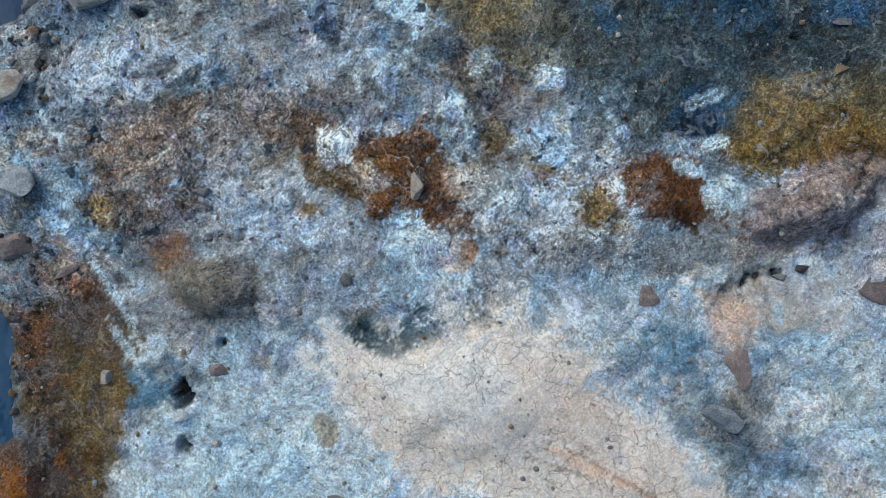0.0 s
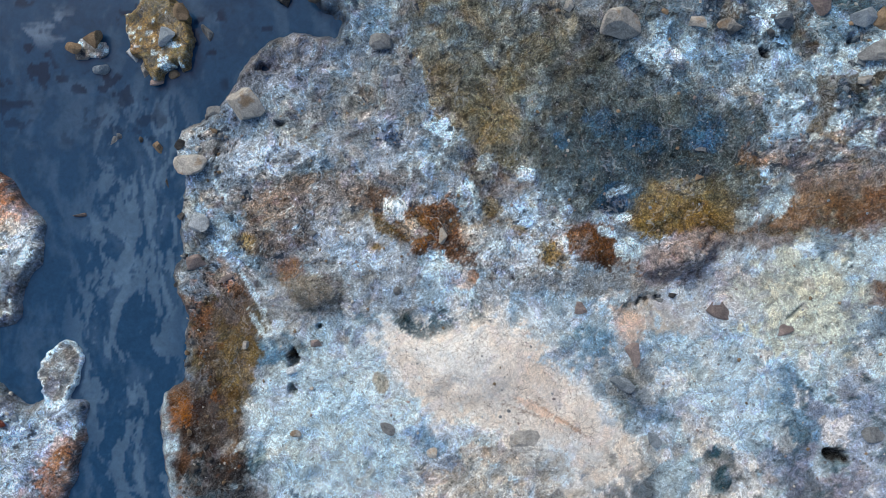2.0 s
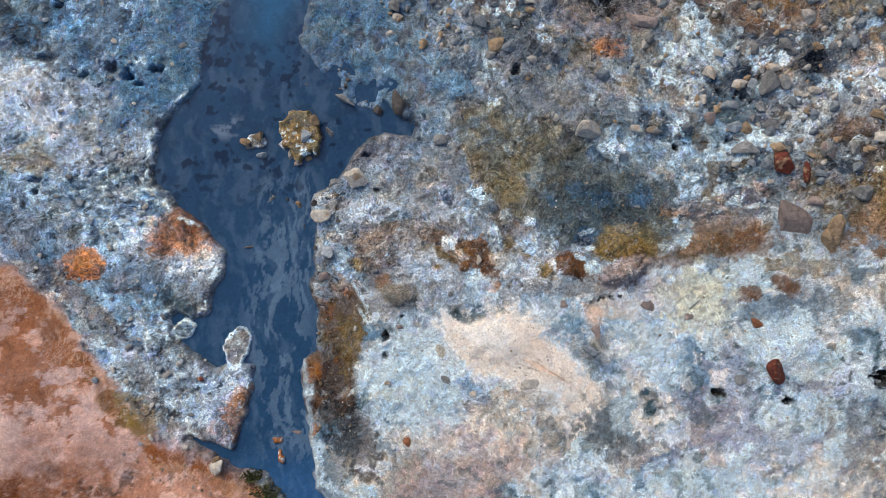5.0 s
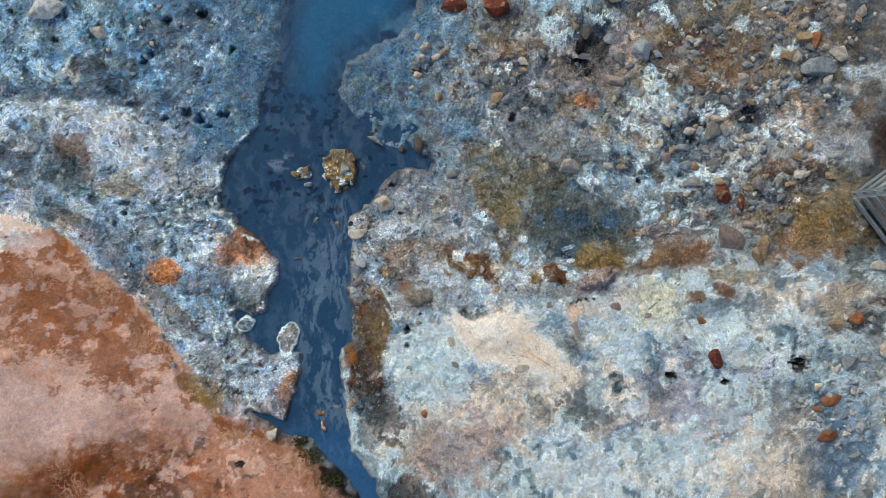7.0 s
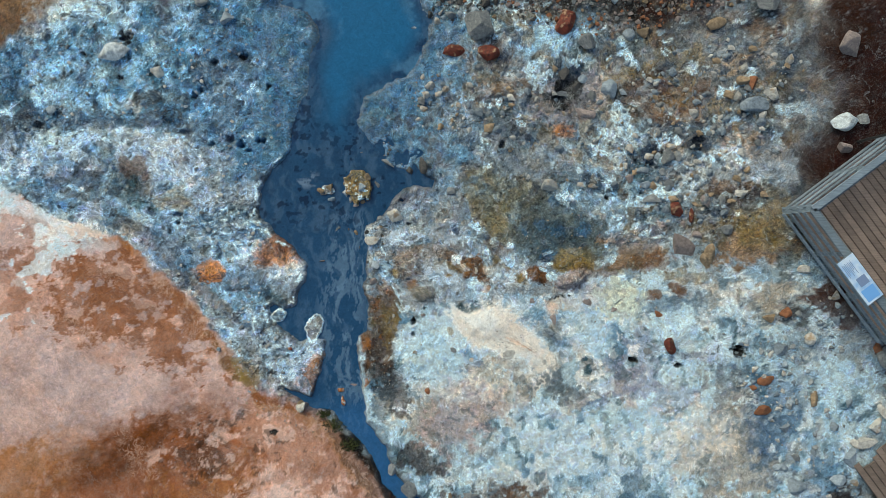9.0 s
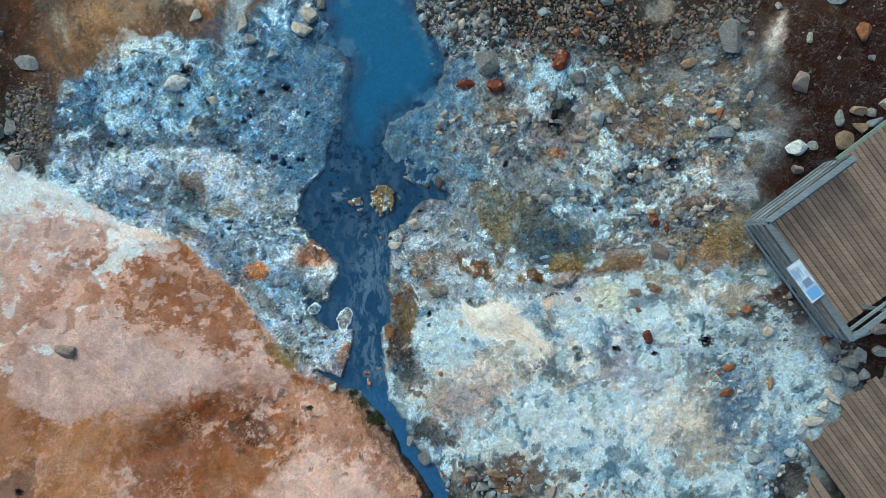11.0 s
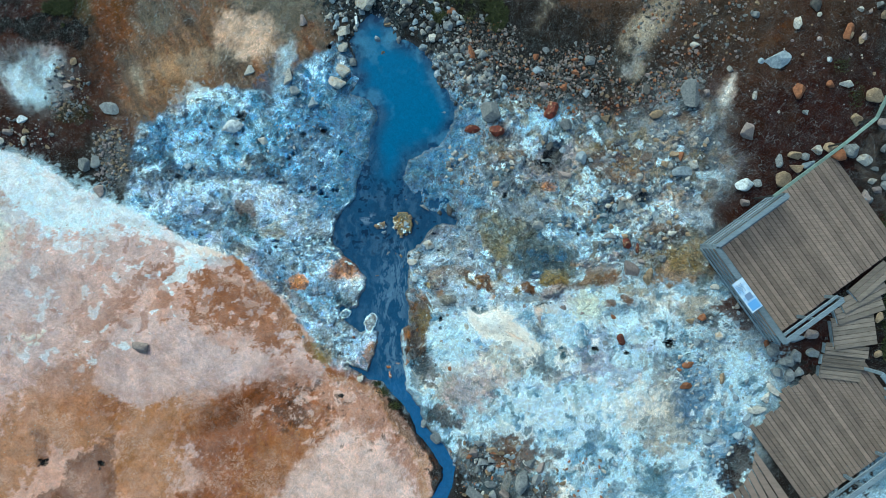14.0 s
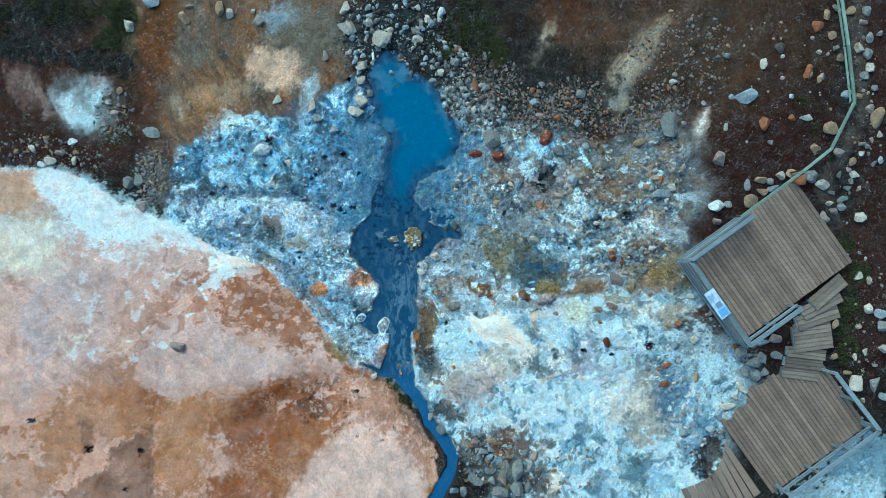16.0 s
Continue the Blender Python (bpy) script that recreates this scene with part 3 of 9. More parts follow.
patch("blue", [(2.74, -2.42), (3.04, -2.47), (3.03, -2.74), (2.80, -2.78), (2.61, -2.62)], 0.45, fray=0.08)
patch("blue", [(1.18, -1.88), (1.42, -1.88), (1.49, -2.12), (1.29, -2.23), (1.18, -2.07)], 0.35, fray=0.06)
patch("navy", [(0.22, -0.37), (0.54, -0.42), (0.69, -0.67), (0.45, -0.78), (0.17, -0.61)], 0.3, fray=0.1)
spot("lavender", 0.62, -0.59, 0.166, 0.134, full=0.6)
spot("lavender", 0.17, -0.73, 0.237, 0.158, full=0.5)
spot("milk", -0.53, -0.70, 0.103, 0.158, full=0.6)
spot("milk", -0.19, -1.84, 0.0552, 0.237, 25, full=0.5)
spot("snow", -0.22, -2.04, 0.0197, 0.276, 20, full=0.6, fine=True)
# further down the white flat
spot("sand", 0.43, -4.79, 0.818, 0.511, full=0.75)
spot("cream", 1.17, -4.19, 0.92, 0.511, full=0.4)
spot("snow", 1.95, -2.92, 1.36, 0.877, full=0.35)
spot("snow", 3.42, -5.46, 0.682, 0.585, full=0.7)
spot("milk", 5.97, -4.49, 1.17, 0.78, full=0.7)
spot("ash", 7.05, -5.48, 0.975, 1.36, full=0.8, grit=0.6)
spot("sand", 6.95, -5.87, 0.78, 0.78, full=0.4)
spot("ash", 0.87, -4.87, 0.975, 0.975, full=0.55, grit=0.5)
spot("slate", 3.42, -3.90, 0.487, 0.487, full=0.6)
spot("blue", 4.40, -3.12, 1.17, 0.487, full=0.4)
spot("blue", 7.94, -4.89, 0.682, 1.17, 10, full=0.55)
spot("blue", 8.92, -6.47, 0.546, 1.17, full=0.6)
spot("navy", 9.02, -7.64, 0.429, 0.312, full=0.8)
spot("milk", 9.37, -3.90, 0.682, 0.877, full=0.8)
spot("ash", 9.62, -3.10, 0.487, 0.682, full=0.6)
spot("sand", 7.83, -2.31, 1.36, 0.39, full=0.5)
spot("olive", 7.35, -0.57, 0.78, 0.877, full=0.8, grit=0.8)
spot("olive", 8.02, -0.96, 0.487, 0.585, full=0.7)
spot("rust", 6.87, 0.20, 0.546, 0.234, full=0.7)
spot("soil", 9.09, -2.41, 0.585, 0.39, -45, full=0.7)
spot("umber", 1.66, -6.82, 1.75, 0.468, full=0.7, grit=0.9)
spot("rust", 2.34, -7.02, 0.78, 0.546, full=0.75, grit=0.9)
spot("umber", 3.42, -8.01, 0.585, 0.78, full=0.8)
spot("gravel", 2.05, -8.00, 1.36, 0.78, full=0.8)
spot("umber", 0.09, -5.55, 0.585, 0.273, -20, full=0.7)
spot("cream", 3.91, -8.01, 0.312, 0.468, full=0.8)
spot("teal", 6.56, -7.83, 0.39, 0.78, full=0.5)
spot("umber", 9.28, -7.06, 0.429, 0.819, full=0.85, lift=-0.15)
# north part of the right bank
spot(None, -0.18, 1.22, 0.859, 0.644, lift=-0.09)
spot("navy", -0.25, 1.36, 0.573, 0.644, full=0.8, wet=0.8, fray=1.0)
spot("navy", 0.15, 0.44, 0.501, 0.43, full=0.95, wet=0.9, lift=-0.05)
spot("slate", 0.18, 1.13, 0.537, 0.358, full=0.8, wet=0.5)
spot("navy", 0.37, 1.41, 0.322, 0.286, full=0.8, wet=0.7)
spot("navy", 0.29, 1.28, 0.546, 0.585, full=0.85, wet=0.8)
spot("blue", 0.09, 2.15, 0.877, 0.78, full=0.6, wet=0.4)
spot("olive", -0.78, 1.76, 0.429, 0.585, full=0.7)
spot("orange", -0.39, 1.51, 0.215, 0.179, full=0.7)
spot("olive", -0.40, 1.37, 0.322, 0.43, full=0.5, wet=0.5)
spot("umber", 1.84, 1.42, 0.358, 0.358, full=0.5)
spot("rust", 3.49, 1.49, 0.43, 0.158, full=0.7)
spot("ochre", 3.89, 0.97, 0.215, 0.215, full=0.7)
spot("ochre", 4.95, 1.14, 0.286, 0.215, full=0.7)
spot("peach", 4.53, 1.02, 0.43, 0.286, full=0.5)
spot("milk", 3.55, 1.20, 0.286, 0.186, full=0.6)
spot("ochre", 6.11, 2.92, 1.17, 0.78, full=0.5)
spot("tan", 5.55, 1.96, 1.36, 0.585, full=0.5)
spot("milk", 7.59, 2.12, 0.877, 0.682, full=0.4)
spot("milk", 7.20, 3.18, 0.663, 0.312, full=0.6)
spot("pale_blue", 2.83, 3.43, 0.546, 0.39, full=0.8)
spot("umber", 1.46, 2.54, 0.78, 0.351, full=0.6)
spot("milk", 1.26, 4.89, 0.78, 0.585, full=0.6)
spot("slate", 3.61, 2.74, 0.468, 0.39, full=0.85, lift=-0.12)
spot("navy", 3.57, 2.59, 0.39, 0.351, full=0.9, fray=1.0)
# heart of the pit, its inner shade put into the colour
spot("hole_shade", 3.57, 2.51, 0.253, 0.195, full=0.95, fray=1.0, lift=-0.12)
spot("blue", 6.21, 1.27, 0.39, 0.312, full=0.6)
spot("navy", 5.27, 0.89, 0.39, 0.351, full=0.55)
mottle("umber", [(4.87, 4.25), (7.92, 3.62), (8.07, 2.83), (7.19, 2.08), (4.98, 2.31)], 0.4, 861, 0.1, 0.6)
mottle("ochre", [(4.44, 3.02), (7.18, 2.88), (6.94, 1.68), (4.14, 1.64)], 0.4, 862, 0.15, 0.6)
mottle("soil", [(5.01, 4.52), (8.03, 4.00), (8.05, 3.22), (5.00, 3.56)], 0.3, 863, 0.0, 0.7)
mottle("navy", [(-0.88, 2.26), (0.79, 2.19), (0.72, 0.09), (-0.44, 0.07)], 0.3, 864, -0.35, 0.9)
mottle("teal", [(-0.88, 2.26), (1.08, 2.18), (1.01, 0.08), (-0.44, 0.07)], 0.2, 865, 0.2, 0.6)
# left crust
spot("milk", -6.12, 1.27, 2.34, 0.624, -6, full=0.75, lift=0.06)
spot("milk", -7.09, 0.98, 0.682, 0.468, full=0.7, lift=0.05)
spot("milk", -4.57, 0.59, 1.17, 0.507, full=0.7)
spot("navy", -6.31, 2.05, 2.53, 0.175, -4, full=0.7)
spot("navy", -8.24, 1.95, 0.78, 0.273, 20, full=0.8)
spot("navy", -8.82, 1.02, 0.234, 0.156, full=0.95, lift=-0.06)
spot("blue", -4.77, 4.48, 0.78, 0.975, full=0.5)
spot("blue", -3.60, 3.31, 0.975, 1.17, full=0.6)
spot("blue", -8.53, 2.91, 0.585, 0.487, full=0.75)
spot("blue", -7.47, 3.30, 1.36, 0.507, full=0.5)
spot("milk", -7.09, 4.37, 0.975, 0.351, full=0.7)
spot("pale_blue", -4.38, 1.56, 1.17, 0.585, full=0.6)
spot("ochre", -6.08, 0.69, 0.663, 0.429, full=0.6)
spot("rust", -4.38, -1.39, 0.234, 0.175, full=0.85)
spot("orange", -2.91, -0.97, 0.43, 0.229, -20, full=0.6, lift=0.05)
spot("milk", -2.70, -1.37, 0.394, 0.229, -30, full=0.85)
spot("orange", -4.36, -1.39, 0.272, 0.186, full=0.85)
spot("ochre", -3.78, 1.00, 0.215, 0.129, full=0.7)
spot("umber", -3.23, 0.68, 0.186, 0.186, full=0.85, lift=0.04)
spot("milk", -3.95, 0.27, 0.788, 0.322, full=0.8)
spot("blue_grey", -3.48, -1.71, 0.788, 0.43, full=0.7)
spot("slate", -2.68, -1.81, 0.322, 0.158, -15, full=0.7)
spot("milk", -2.75, -3.10, 0.68, 0.394, full=0.75, lift=0.03)
spot("blue_grey", -3.15, -2.80, 0.43, 0.286, full=0.5)
spot("slate", -2.77, -3.64, 0.43, 0.158, full=0.6)
spot("orange", -2.19, -3.66, 0.186, 0.322, full=0.8)
spot("rust", -2.45, -3.90, 0.358, 0.115, full=0.7)
spot("ochre", -3.61, -3.66, 0.344, 0.186, -35, full=0.85)
spot("rust", -4.18, -3.06, 0.129, 0.788, 32, full=0.65)
spot("sand", -3.74, -3.00, 0.186, 0.644, 35, full=0.75)
spot("umber", -3.23, -3.09, 0.0716, 0.788, 28, full=0.6, fine=True)
spot("brown", -2.75, -4.26, 0.859, 0.158, -22, full=0.8)
# broad patches of the left bank and the clay
patch("tan", [(-3.47, -1.20), (-3.31, -0.84), (-3.01, -0.42), (-2.79, -0.57), (-2.36, -1.02), (-2.23, -1.32), (-2.59, -1.37), (-3.11, -1.29)], 0.5)
patch("fog", [(-3.64, -2.14), (-2.99, -2.23), (-2.49, -2.75), (-2.21, -3.12), (-2.08, -3.63), (-2.38, -3.91), (-3.03, -3.74), (-3.45, -3.01)], 0.7)
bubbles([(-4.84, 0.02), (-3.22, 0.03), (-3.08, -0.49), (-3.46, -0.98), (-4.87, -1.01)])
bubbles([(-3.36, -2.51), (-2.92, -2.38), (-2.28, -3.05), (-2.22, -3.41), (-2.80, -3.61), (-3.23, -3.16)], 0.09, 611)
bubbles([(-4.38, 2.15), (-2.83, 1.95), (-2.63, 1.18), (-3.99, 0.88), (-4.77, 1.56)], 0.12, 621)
# crust colours along both banks
spot("blue", -0.05, 1.66, 0.674, 0.674, -12, full=0.6, edge=0.4, fray=1.0, wet=0.5)
spot("navy", 0.40, 0.95, 0.314, 0.404, 0, full=0.85, edge=0.4, fray=1.0, wet=0.5)
spot("blue_grey", 1.07, 1.74, 0.898, 0.561, -25, full=0.6, edge=0.4, fray=1.0)
spot("ochre", -0.56, 1.61, 0.225, 0.292, 12, full=0.7, edge=0.4, fray=1.0)
spot("tan", -0.51, 1.39, 0.18, 0.157, 12, full=0.6, edge=0.4, fray=1.0)
spot("rust", 1.67, 3.29, 0.674, 0.247, -12, full=0.7, edge=0.4, fray=1.0)
spot("navy", 3.44, 2.24, 0.674, 0.472, -25, full=0.7, edge=0.4, fray=1.0)
# the deep pit: near-black paint for the shade in it
spot("hole_shade", 3.46, 2.26, 0.337, 0.247, 0, full=0.95, edge=0.4, fray=1.0, lift=-0.1)
spot("fog", 3.18, 0.88, 0.696, 0.382, -25, full=0.7, edge=0.4, fray=1.0)
spot("blue_grey", 2.84, 0.74, 0.449, 0.247, -25, full=0.6, edge=0.4, fray=1.0)
spot("orange", 3.42, 1.48, 0.18, 0.112, 12, full=0.8, edge=0.4, fray=1.0)
spot("rust", 4.01, 1.53, 0.359, 0.135, 25, full=0.6, edge=0.4, fray=1.0)
spot("milk", 4.88, 1.66, 0.617, 0.404, 0, full=0.7, edge=0.4, fray=1.0, lift=0.02)
spot("cream", 4.55, 1.87, 0.449, 0.292, -25, full=0.6, edge=0.4, fray=1.0, lift=0.02)
spot("ochre", 5.44, 2.06, 0.674, 0.494, -12, full=0.6, edge=0.4, fray=1.0)
spot("rust", 5.87, 2.70, 0.898, 0.382, 25, full=0.6, edge=0.4, fray=1.0)
spot("umber", 6.48, 2.19, 0.382, 0.225, 25, full=0.6, edge=0.4, fray=1.0)
spot("sand", 6.89, 2.91, 0.674, 0.494, 0, full=0.6, edge=0.4, fray=1.0)
spot("ash", 7.44, 2.87, 0.472, 0.629, 0, full=0.6, edge=0.4, fray=1.0)
spot("dun", 7.93, 2.33, 0.382, 0.674, -12, full=0.6, edge=0.4, fray=1.0)
spot("orange", 7.44, 2.34, 0.269, 0.135, -25, full=0.6, edge=0.4, fray=1.0)
spot("peach", 7.30, 0.97, 0.539, 0.404, 0, full=0.6, edge=0.4, fray=1.0)
spot("milk", 6.88, 0.63, 0.449, 0.292, -12, full=0.7, edge=0.4, fray=1.0, lift=0.02)
spot("navy", 6.26, 1.06, 0.146, 0.168, -25, full=0.9, edge=0.4, fray=1.0)
spot("blue", 5.08, 0.71, 0.449, 0.337, 0, full=0.6, edge=0.4, fray=1.0)
spot("steel", 5.28, 0.03, 0.629, 0.516, 0, full=0.5, edge=0.4, fray=1.0)
spot("pale_blue", 4.31, 0.08, 0.516, 0.337, -12, full=0.7, edge=0.4, fray=1.0)
spot("slate", 5.72, 0.49, 0.449, 0.247, -12, full=0.5, edge=0.4, fray=1.0)
spot("milk", 6.15, 0.36, 0.337, 0.269, 0, full=0.6, edge=0.4, fray=1.0, lift=0.02)
spot("umber", 7.08, 0.03, 0.427, 0.225, 0, full=0.7, edge=0.4, fray=1.0)
spot("sand", 7.52, -0.49, 0.741, 0.494, 0, full=0.7, edge=0.4, fray=1.0)
spot("ochre", 7.59, -0.80, 0.561, 0.337, -25, full=0.6, edge=0.4, fray=1.0)
spot("olive", 6.85, -0.80, 0.382, 0.269, 25, full=0.6, edge=0.4, fray=1.0)
spot("tan", 7.39, -1.19, 0.629, 0.382, 0, full=0.6, edge=0.4, fray=1.0)
spot("teal", 8.03, -1.45, 0.202, 0.202, 12, full=0.8, edge=0.4, fray=1.0)
spot("soil", 8.90, -2.28, 0.674, 0.292, 25, full=0.8, edge=0.4, fray=1.0)
spot("milk", 5.26, -0.95, 0.427, 0.269, -12, full=0.6, edge=0.4, fray=1.0, lift=0.02)
spot("sand", 4.93, -1.17, 0.561, 0.225, -12, full=0.5, edge=0.4, fray=1.0)
spot("mud", 2.32, 0.05, 0.965, 0.629, -12, full=0.55, edge=0.4, fray=1.0)
spot("ochre", 1.96, -0.46, 0.269, 0.472, 12, full=0.6, edge=0.4, fray=1.0)
spot("teal", 3.28, -0.70, 0.629, 0.516, 0, full=0.55, edge=0.4, fray=1.0)
spot("ochre", 3.64, -1.31, 0.472, 0.225, -25, full=0.7, edge=0.4, fray=1.0)
spot("blue", 3.38, -0.23, 0.202, 0.157, 25, full=0.6, edge=0.4, fray=1.0)
spot("snow", 4.43, -1.15, 0.202, 0.146, 0, full=0.9, edge=0.4, fray=1.0, lift=0.02)
spot("pale_blue", 0.57, -0.38, 0.741, 0.404, -25, full=0.3, edge=0.4, fray=1.0)
spot("milk", 0.07, -0.61, 0.449, 0.292, 0, full=0.3, edge=0.4, fray=1.0, lift=0.02)
spot("ash", 0.34, -1.16, 0.629, 0.247, 25, full=0.6, edge=0.4, fray=1.0)
spot("ochre", 1.33, -1.39, 0.629, 0.135, 0, full=0.6, edge=0.4, fray=1.0)
spot("rust", 1.55, -1.55, 0.202, 0.112, 25, full=0.8, edge=0.4, fray=1.0)
spot("rust", 2.67, -1.63, 0.337, 0.135, -12, full=0.8, edge=0.4, fray=1.0)
spot("olive", 4.72, -1.41, 0.516, 0.202, 12, full=0.6, edge=0.4, fray=1.0)
spot("milk", 1.79, -1.76, 0.786, 0.18, 12, full=0.5, edge=0.4, fray=1.0, lift=0.02)
spot("azure", 0.97, -1.96, 0.561, 0.247, 25, full=0.5, edge=0.4, fray=1.0)
spot("pale_blue", 2.66, -2.01, 0.449, 0.247, 0, full=0.6, edge=0.4, fray=1.0)
spot("ash", 3.56, -1.81, 0.516, 0.157, 12, full=0.6, edge=0.4, fray=1.0)
spot("cream", 1.86, -2.57, 0.898, 0.382, 12, full=0.6, edge=0.4, fray=1.0, lift=0.02)
spot("azure", 3.64, -3.18, 0.561, 0.404, -12, full=0.2, edge=0.4, fray=1.0)
spot("teal", 3.76, -3.70, 0.225, 0.146, -12, full=0.8, edge=0.4, fray=1.0)
spot("teal", 3.52, -3.49, 0.337, 0.18, 0, full=0.5, edge=0.4, fray=1.0)
spot("milk", 0.71, -3.30, 0.674, 0.516, 0, full=0.6, edge=0.4, fray=1.0, lift=0.02)
spot("snow", 0.83, -2.97, 0.337, 0.247, -25, full=0.6, edge=0.4, fray=1.0, lift=0.02)
spot("azure", 1.33, -3.34, 0.247, 0.18, -25, full=0.5, edge=0.4, fray=1.0)
spot("sand", 2.06, -3.45, 0.337, 0.247, -25, full=0.6, edge=0.4, fray=1.0)
spot("lilac", 1.24, -4.56, 0.898, 0.516, 12, full=0.5, edge=0.4, fray=1.0)
spot("lilac", 0.67, -5.02, 0.674, 0.494, 0, full=0.5, edge=0.4, fray=1.0)
spot("snow", 2.71, -5.16, 0.404, 0.292, 25, full=0.7, edge=0.4, fray=1.0, lift=0.02)
spot("snow", 3.13, -5.65, 0.449, 0.202, 25, full=0.7, edge=0.4, fray=1.0, lift=0.02)
spot("lavender", 4.64, -3.88, 0.741, 0.404, 12, full=0.6, edge=0.4, fray=1.0)
spot("lavender", 5.75, -4.45, 0.449, 0.404, 0, full=0.5, edge=0.4, fray=1.0)
spot("snow", 5.78, -2.87, 0.404, 0.359, -12, full=0.75, edge=0.4, fray=1.0, lift=0.02)
spot("milk", 4.39, -4.87, 0.561, 0.404, -12, full=0.6, edge=0.4, fray=1.0, lift=0.02)
spot("pale_blue", 4.13, -2.52, 0.382, 0.247, -25, full=0.6, edge=0.4, fray=1.0)
spot("green_white", 4.57, -2.08, 0.494, 0.292, 12, full=0.6, edge=0.4, fray=1.0)
spot("ash", 6.89, -4.39, 0.516, 0.629, -12, full=0.5, edge=0.4, fray=1.0)
spot("cream", 6.20, -5.26, 0.831, 0.606, 12, full=0.45, edge=0.4, fray=1.0, lift=0.02)
spot("steel", 7.20, -3.59, 0.494, 0.606, 0, full=0.4, edge=0.4, fray=1.0)
spot("navy", 7.08, -3.45, 0.112, 0.101, -12, full=0.9, edge=0.4, fray=1.0)
spot("blue", 8.12, -5.31, 0.516, 0.516, 0, full=0.5, edge=0.4, fray=1.0)
spot("pale_blue", 8.80, -5.47, 0.674, 0.314, 12, full=0.7, edge=0.4, fray=1.0)
spot("ash", 8.52, -3.49, 0.449, 0.516, 25, full=0.5, edge=0.4, fray=1.0)
spot("milk", 9.13, -4.89, 0.337, 0.449, 0, full=0.6, edge=0.4, fray=1.0, lift=0.02)
spot("slate", 3.17, -4.05, 0.247, 0.225, 25, full=0.6, edge=0.4, fray=1.0)
spot("snow", 4.13, -3.96, 0.292, 0.225, -12, full=0.6, edge=0.4, fray=1.0, lift=0.02)
spot("milk", 6.82, -2.55, 0.561, 0.269, 0, full=0.5, edge=0.4, fray=1.0, lift=0.02)
spot("blue_grey", 6.30, -2.32, 0.561, 0.225, -25, full=0.5, edge=0.4, fray=1.0)
spot("rust", 5.83, -2.00, 0.135, 0.101, -25, full=0.8, edge=0.4, fray=1.0)
spot("rust", 5.34, -2.08, 0.112, 0.0898, -12, full=0.8, edge=0.4, fray=1.0)
spot("sand", 7.78, -2.12, 0.449, 0.269, 0, full=0.5, edge=0.4, fray=1.0)
spot("teal", 8.45, -2.58, 0.292, 0.202, 25, full=0.5, edge=0.4, fray=1.0)
spot("umber", -0.32, -4.18, 0.247, 0.516, 25, full=0.6, edge=0.4, fray=1.0)
spot("slate", -0.64, -4.21, 0.225, 0.449, -12, full=0.6, edge=0.4, fray=1.0)
spot("ochre", -0.61, -2.37, 0.247, 0.449, -25, full=0.5, edge=0.4, fray=1.0)
spot("rust", -0.96, -2.94, 0.0898, 0.202, 0, full=0.8, edge=0.4, fray=1.0)
spot("fog", -7.18, 2.84, 1.01, 0.629, -12, full=0.6, edge=0.4, fray=1.0)
spot("pale_blue", -6.30, 2.49, 0.674, 0.382, 0, full=0.6, edge=0.4, fray=1.0)
spot("steel", -5.35, 3.36, 0.629, 0.516, 12, full=0.5, edge=0.4, fray=1.0)
spot("azure", -7.16, 3.51, 0.674, 0.449, -25, full=0.5, edge=0.4, fray=1.0)
spot("milk", -6.16, 3.38, 0.449, 0.292, -25, full=0.4, edge=0.4, fray=1.0, lift=0.02)
spot("navy", -6.20, 1.86, 1.68, 0.101, 0, full=0.7, edge=0.4, fray=1.0)
# bottom of the cleft, painted dark as its own shade
spot("hole_shade", -4.73, 1.65, 0.202, 0.0786, 0, full=0.9, edge=0.4, fray=1.0, lift=-0.1)
spot("navy", -7.54, 1.94, 0.449, 0.101, 0, full=0.8, edge=0.4, fray=1.0)
spot("milk", -7.12, 1.14, 1.01, 0.382, -25, full=0.75, edge=0.4, fray=1.0, lift=0.02)
spot("cream", -7.02, 0.81, 0.449, 0.247, 0, full=0.7, edge=0.4, fray=1.0, lift=0.02)
spot("tan", -6.01, 0.80, 0.314, 0.292, 0, full=0.6, edge=0.4, fray=1.0)
spot("ochre", -5.80, 0.44, 0.382, 0.18, -25, full=0.6, edge=0.4, fray=1.0)
spot("pale_blue", -4.21, 1.20, 0.943, 0.516, 0, full=0.6, edge=0.4, fray=1.0)
spot("milk", -3.76, 0.61, 0.674, 0.404, 0, full=0.75, edge=0.4, fray=1.0, lift=0.02)
spot("snow", -4.24, 0.31, 0.449, 0.225, 0, full=0.6, edge=0.4, fray=1.0, lift=0.02)
spot("rust", -7.58, 0.71, 0.247, 0.18, -12, full=0.6, edge=0.4, fray=1.0)
spot("teal", -5.89, 0.44, 0.101, 0.202, 12, full=0.9, edge=0.4, fray=1.0)
spot("navy", -3.89, -0.28, 0.561, 0.382, 25, full=0.7, edge=0.4, fray=1.0)
spot("milk", -4.27, -0.81, 0.561, 0.225, -25, full=0.6, edge=0.4, fray=1.0, lift=0.02)
spot("blue", -4.17, 2.63, 0.741, 0.629, 0, full=0.45, edge=0.4, fray=1.0)
spot("navy", -3.93, 3.21, 0.247, 0.18, 25, full=0.6, edge=0.4, fray=1.0)
spot("milk", -3.49, 2.19, 0.674, 0.292, -12, full=0.6, edge=0.4, fray=1.0, lift=0.02)
spot("azure", -2.64, 1.44, 0.337, 0.269, 12, full=0.6, edge=0.4, fray=1.0)
spot("dun", -4.93, -0.48, 0.449, 0.225, 0, full=0.6, edge=0.4, fray=1.0)
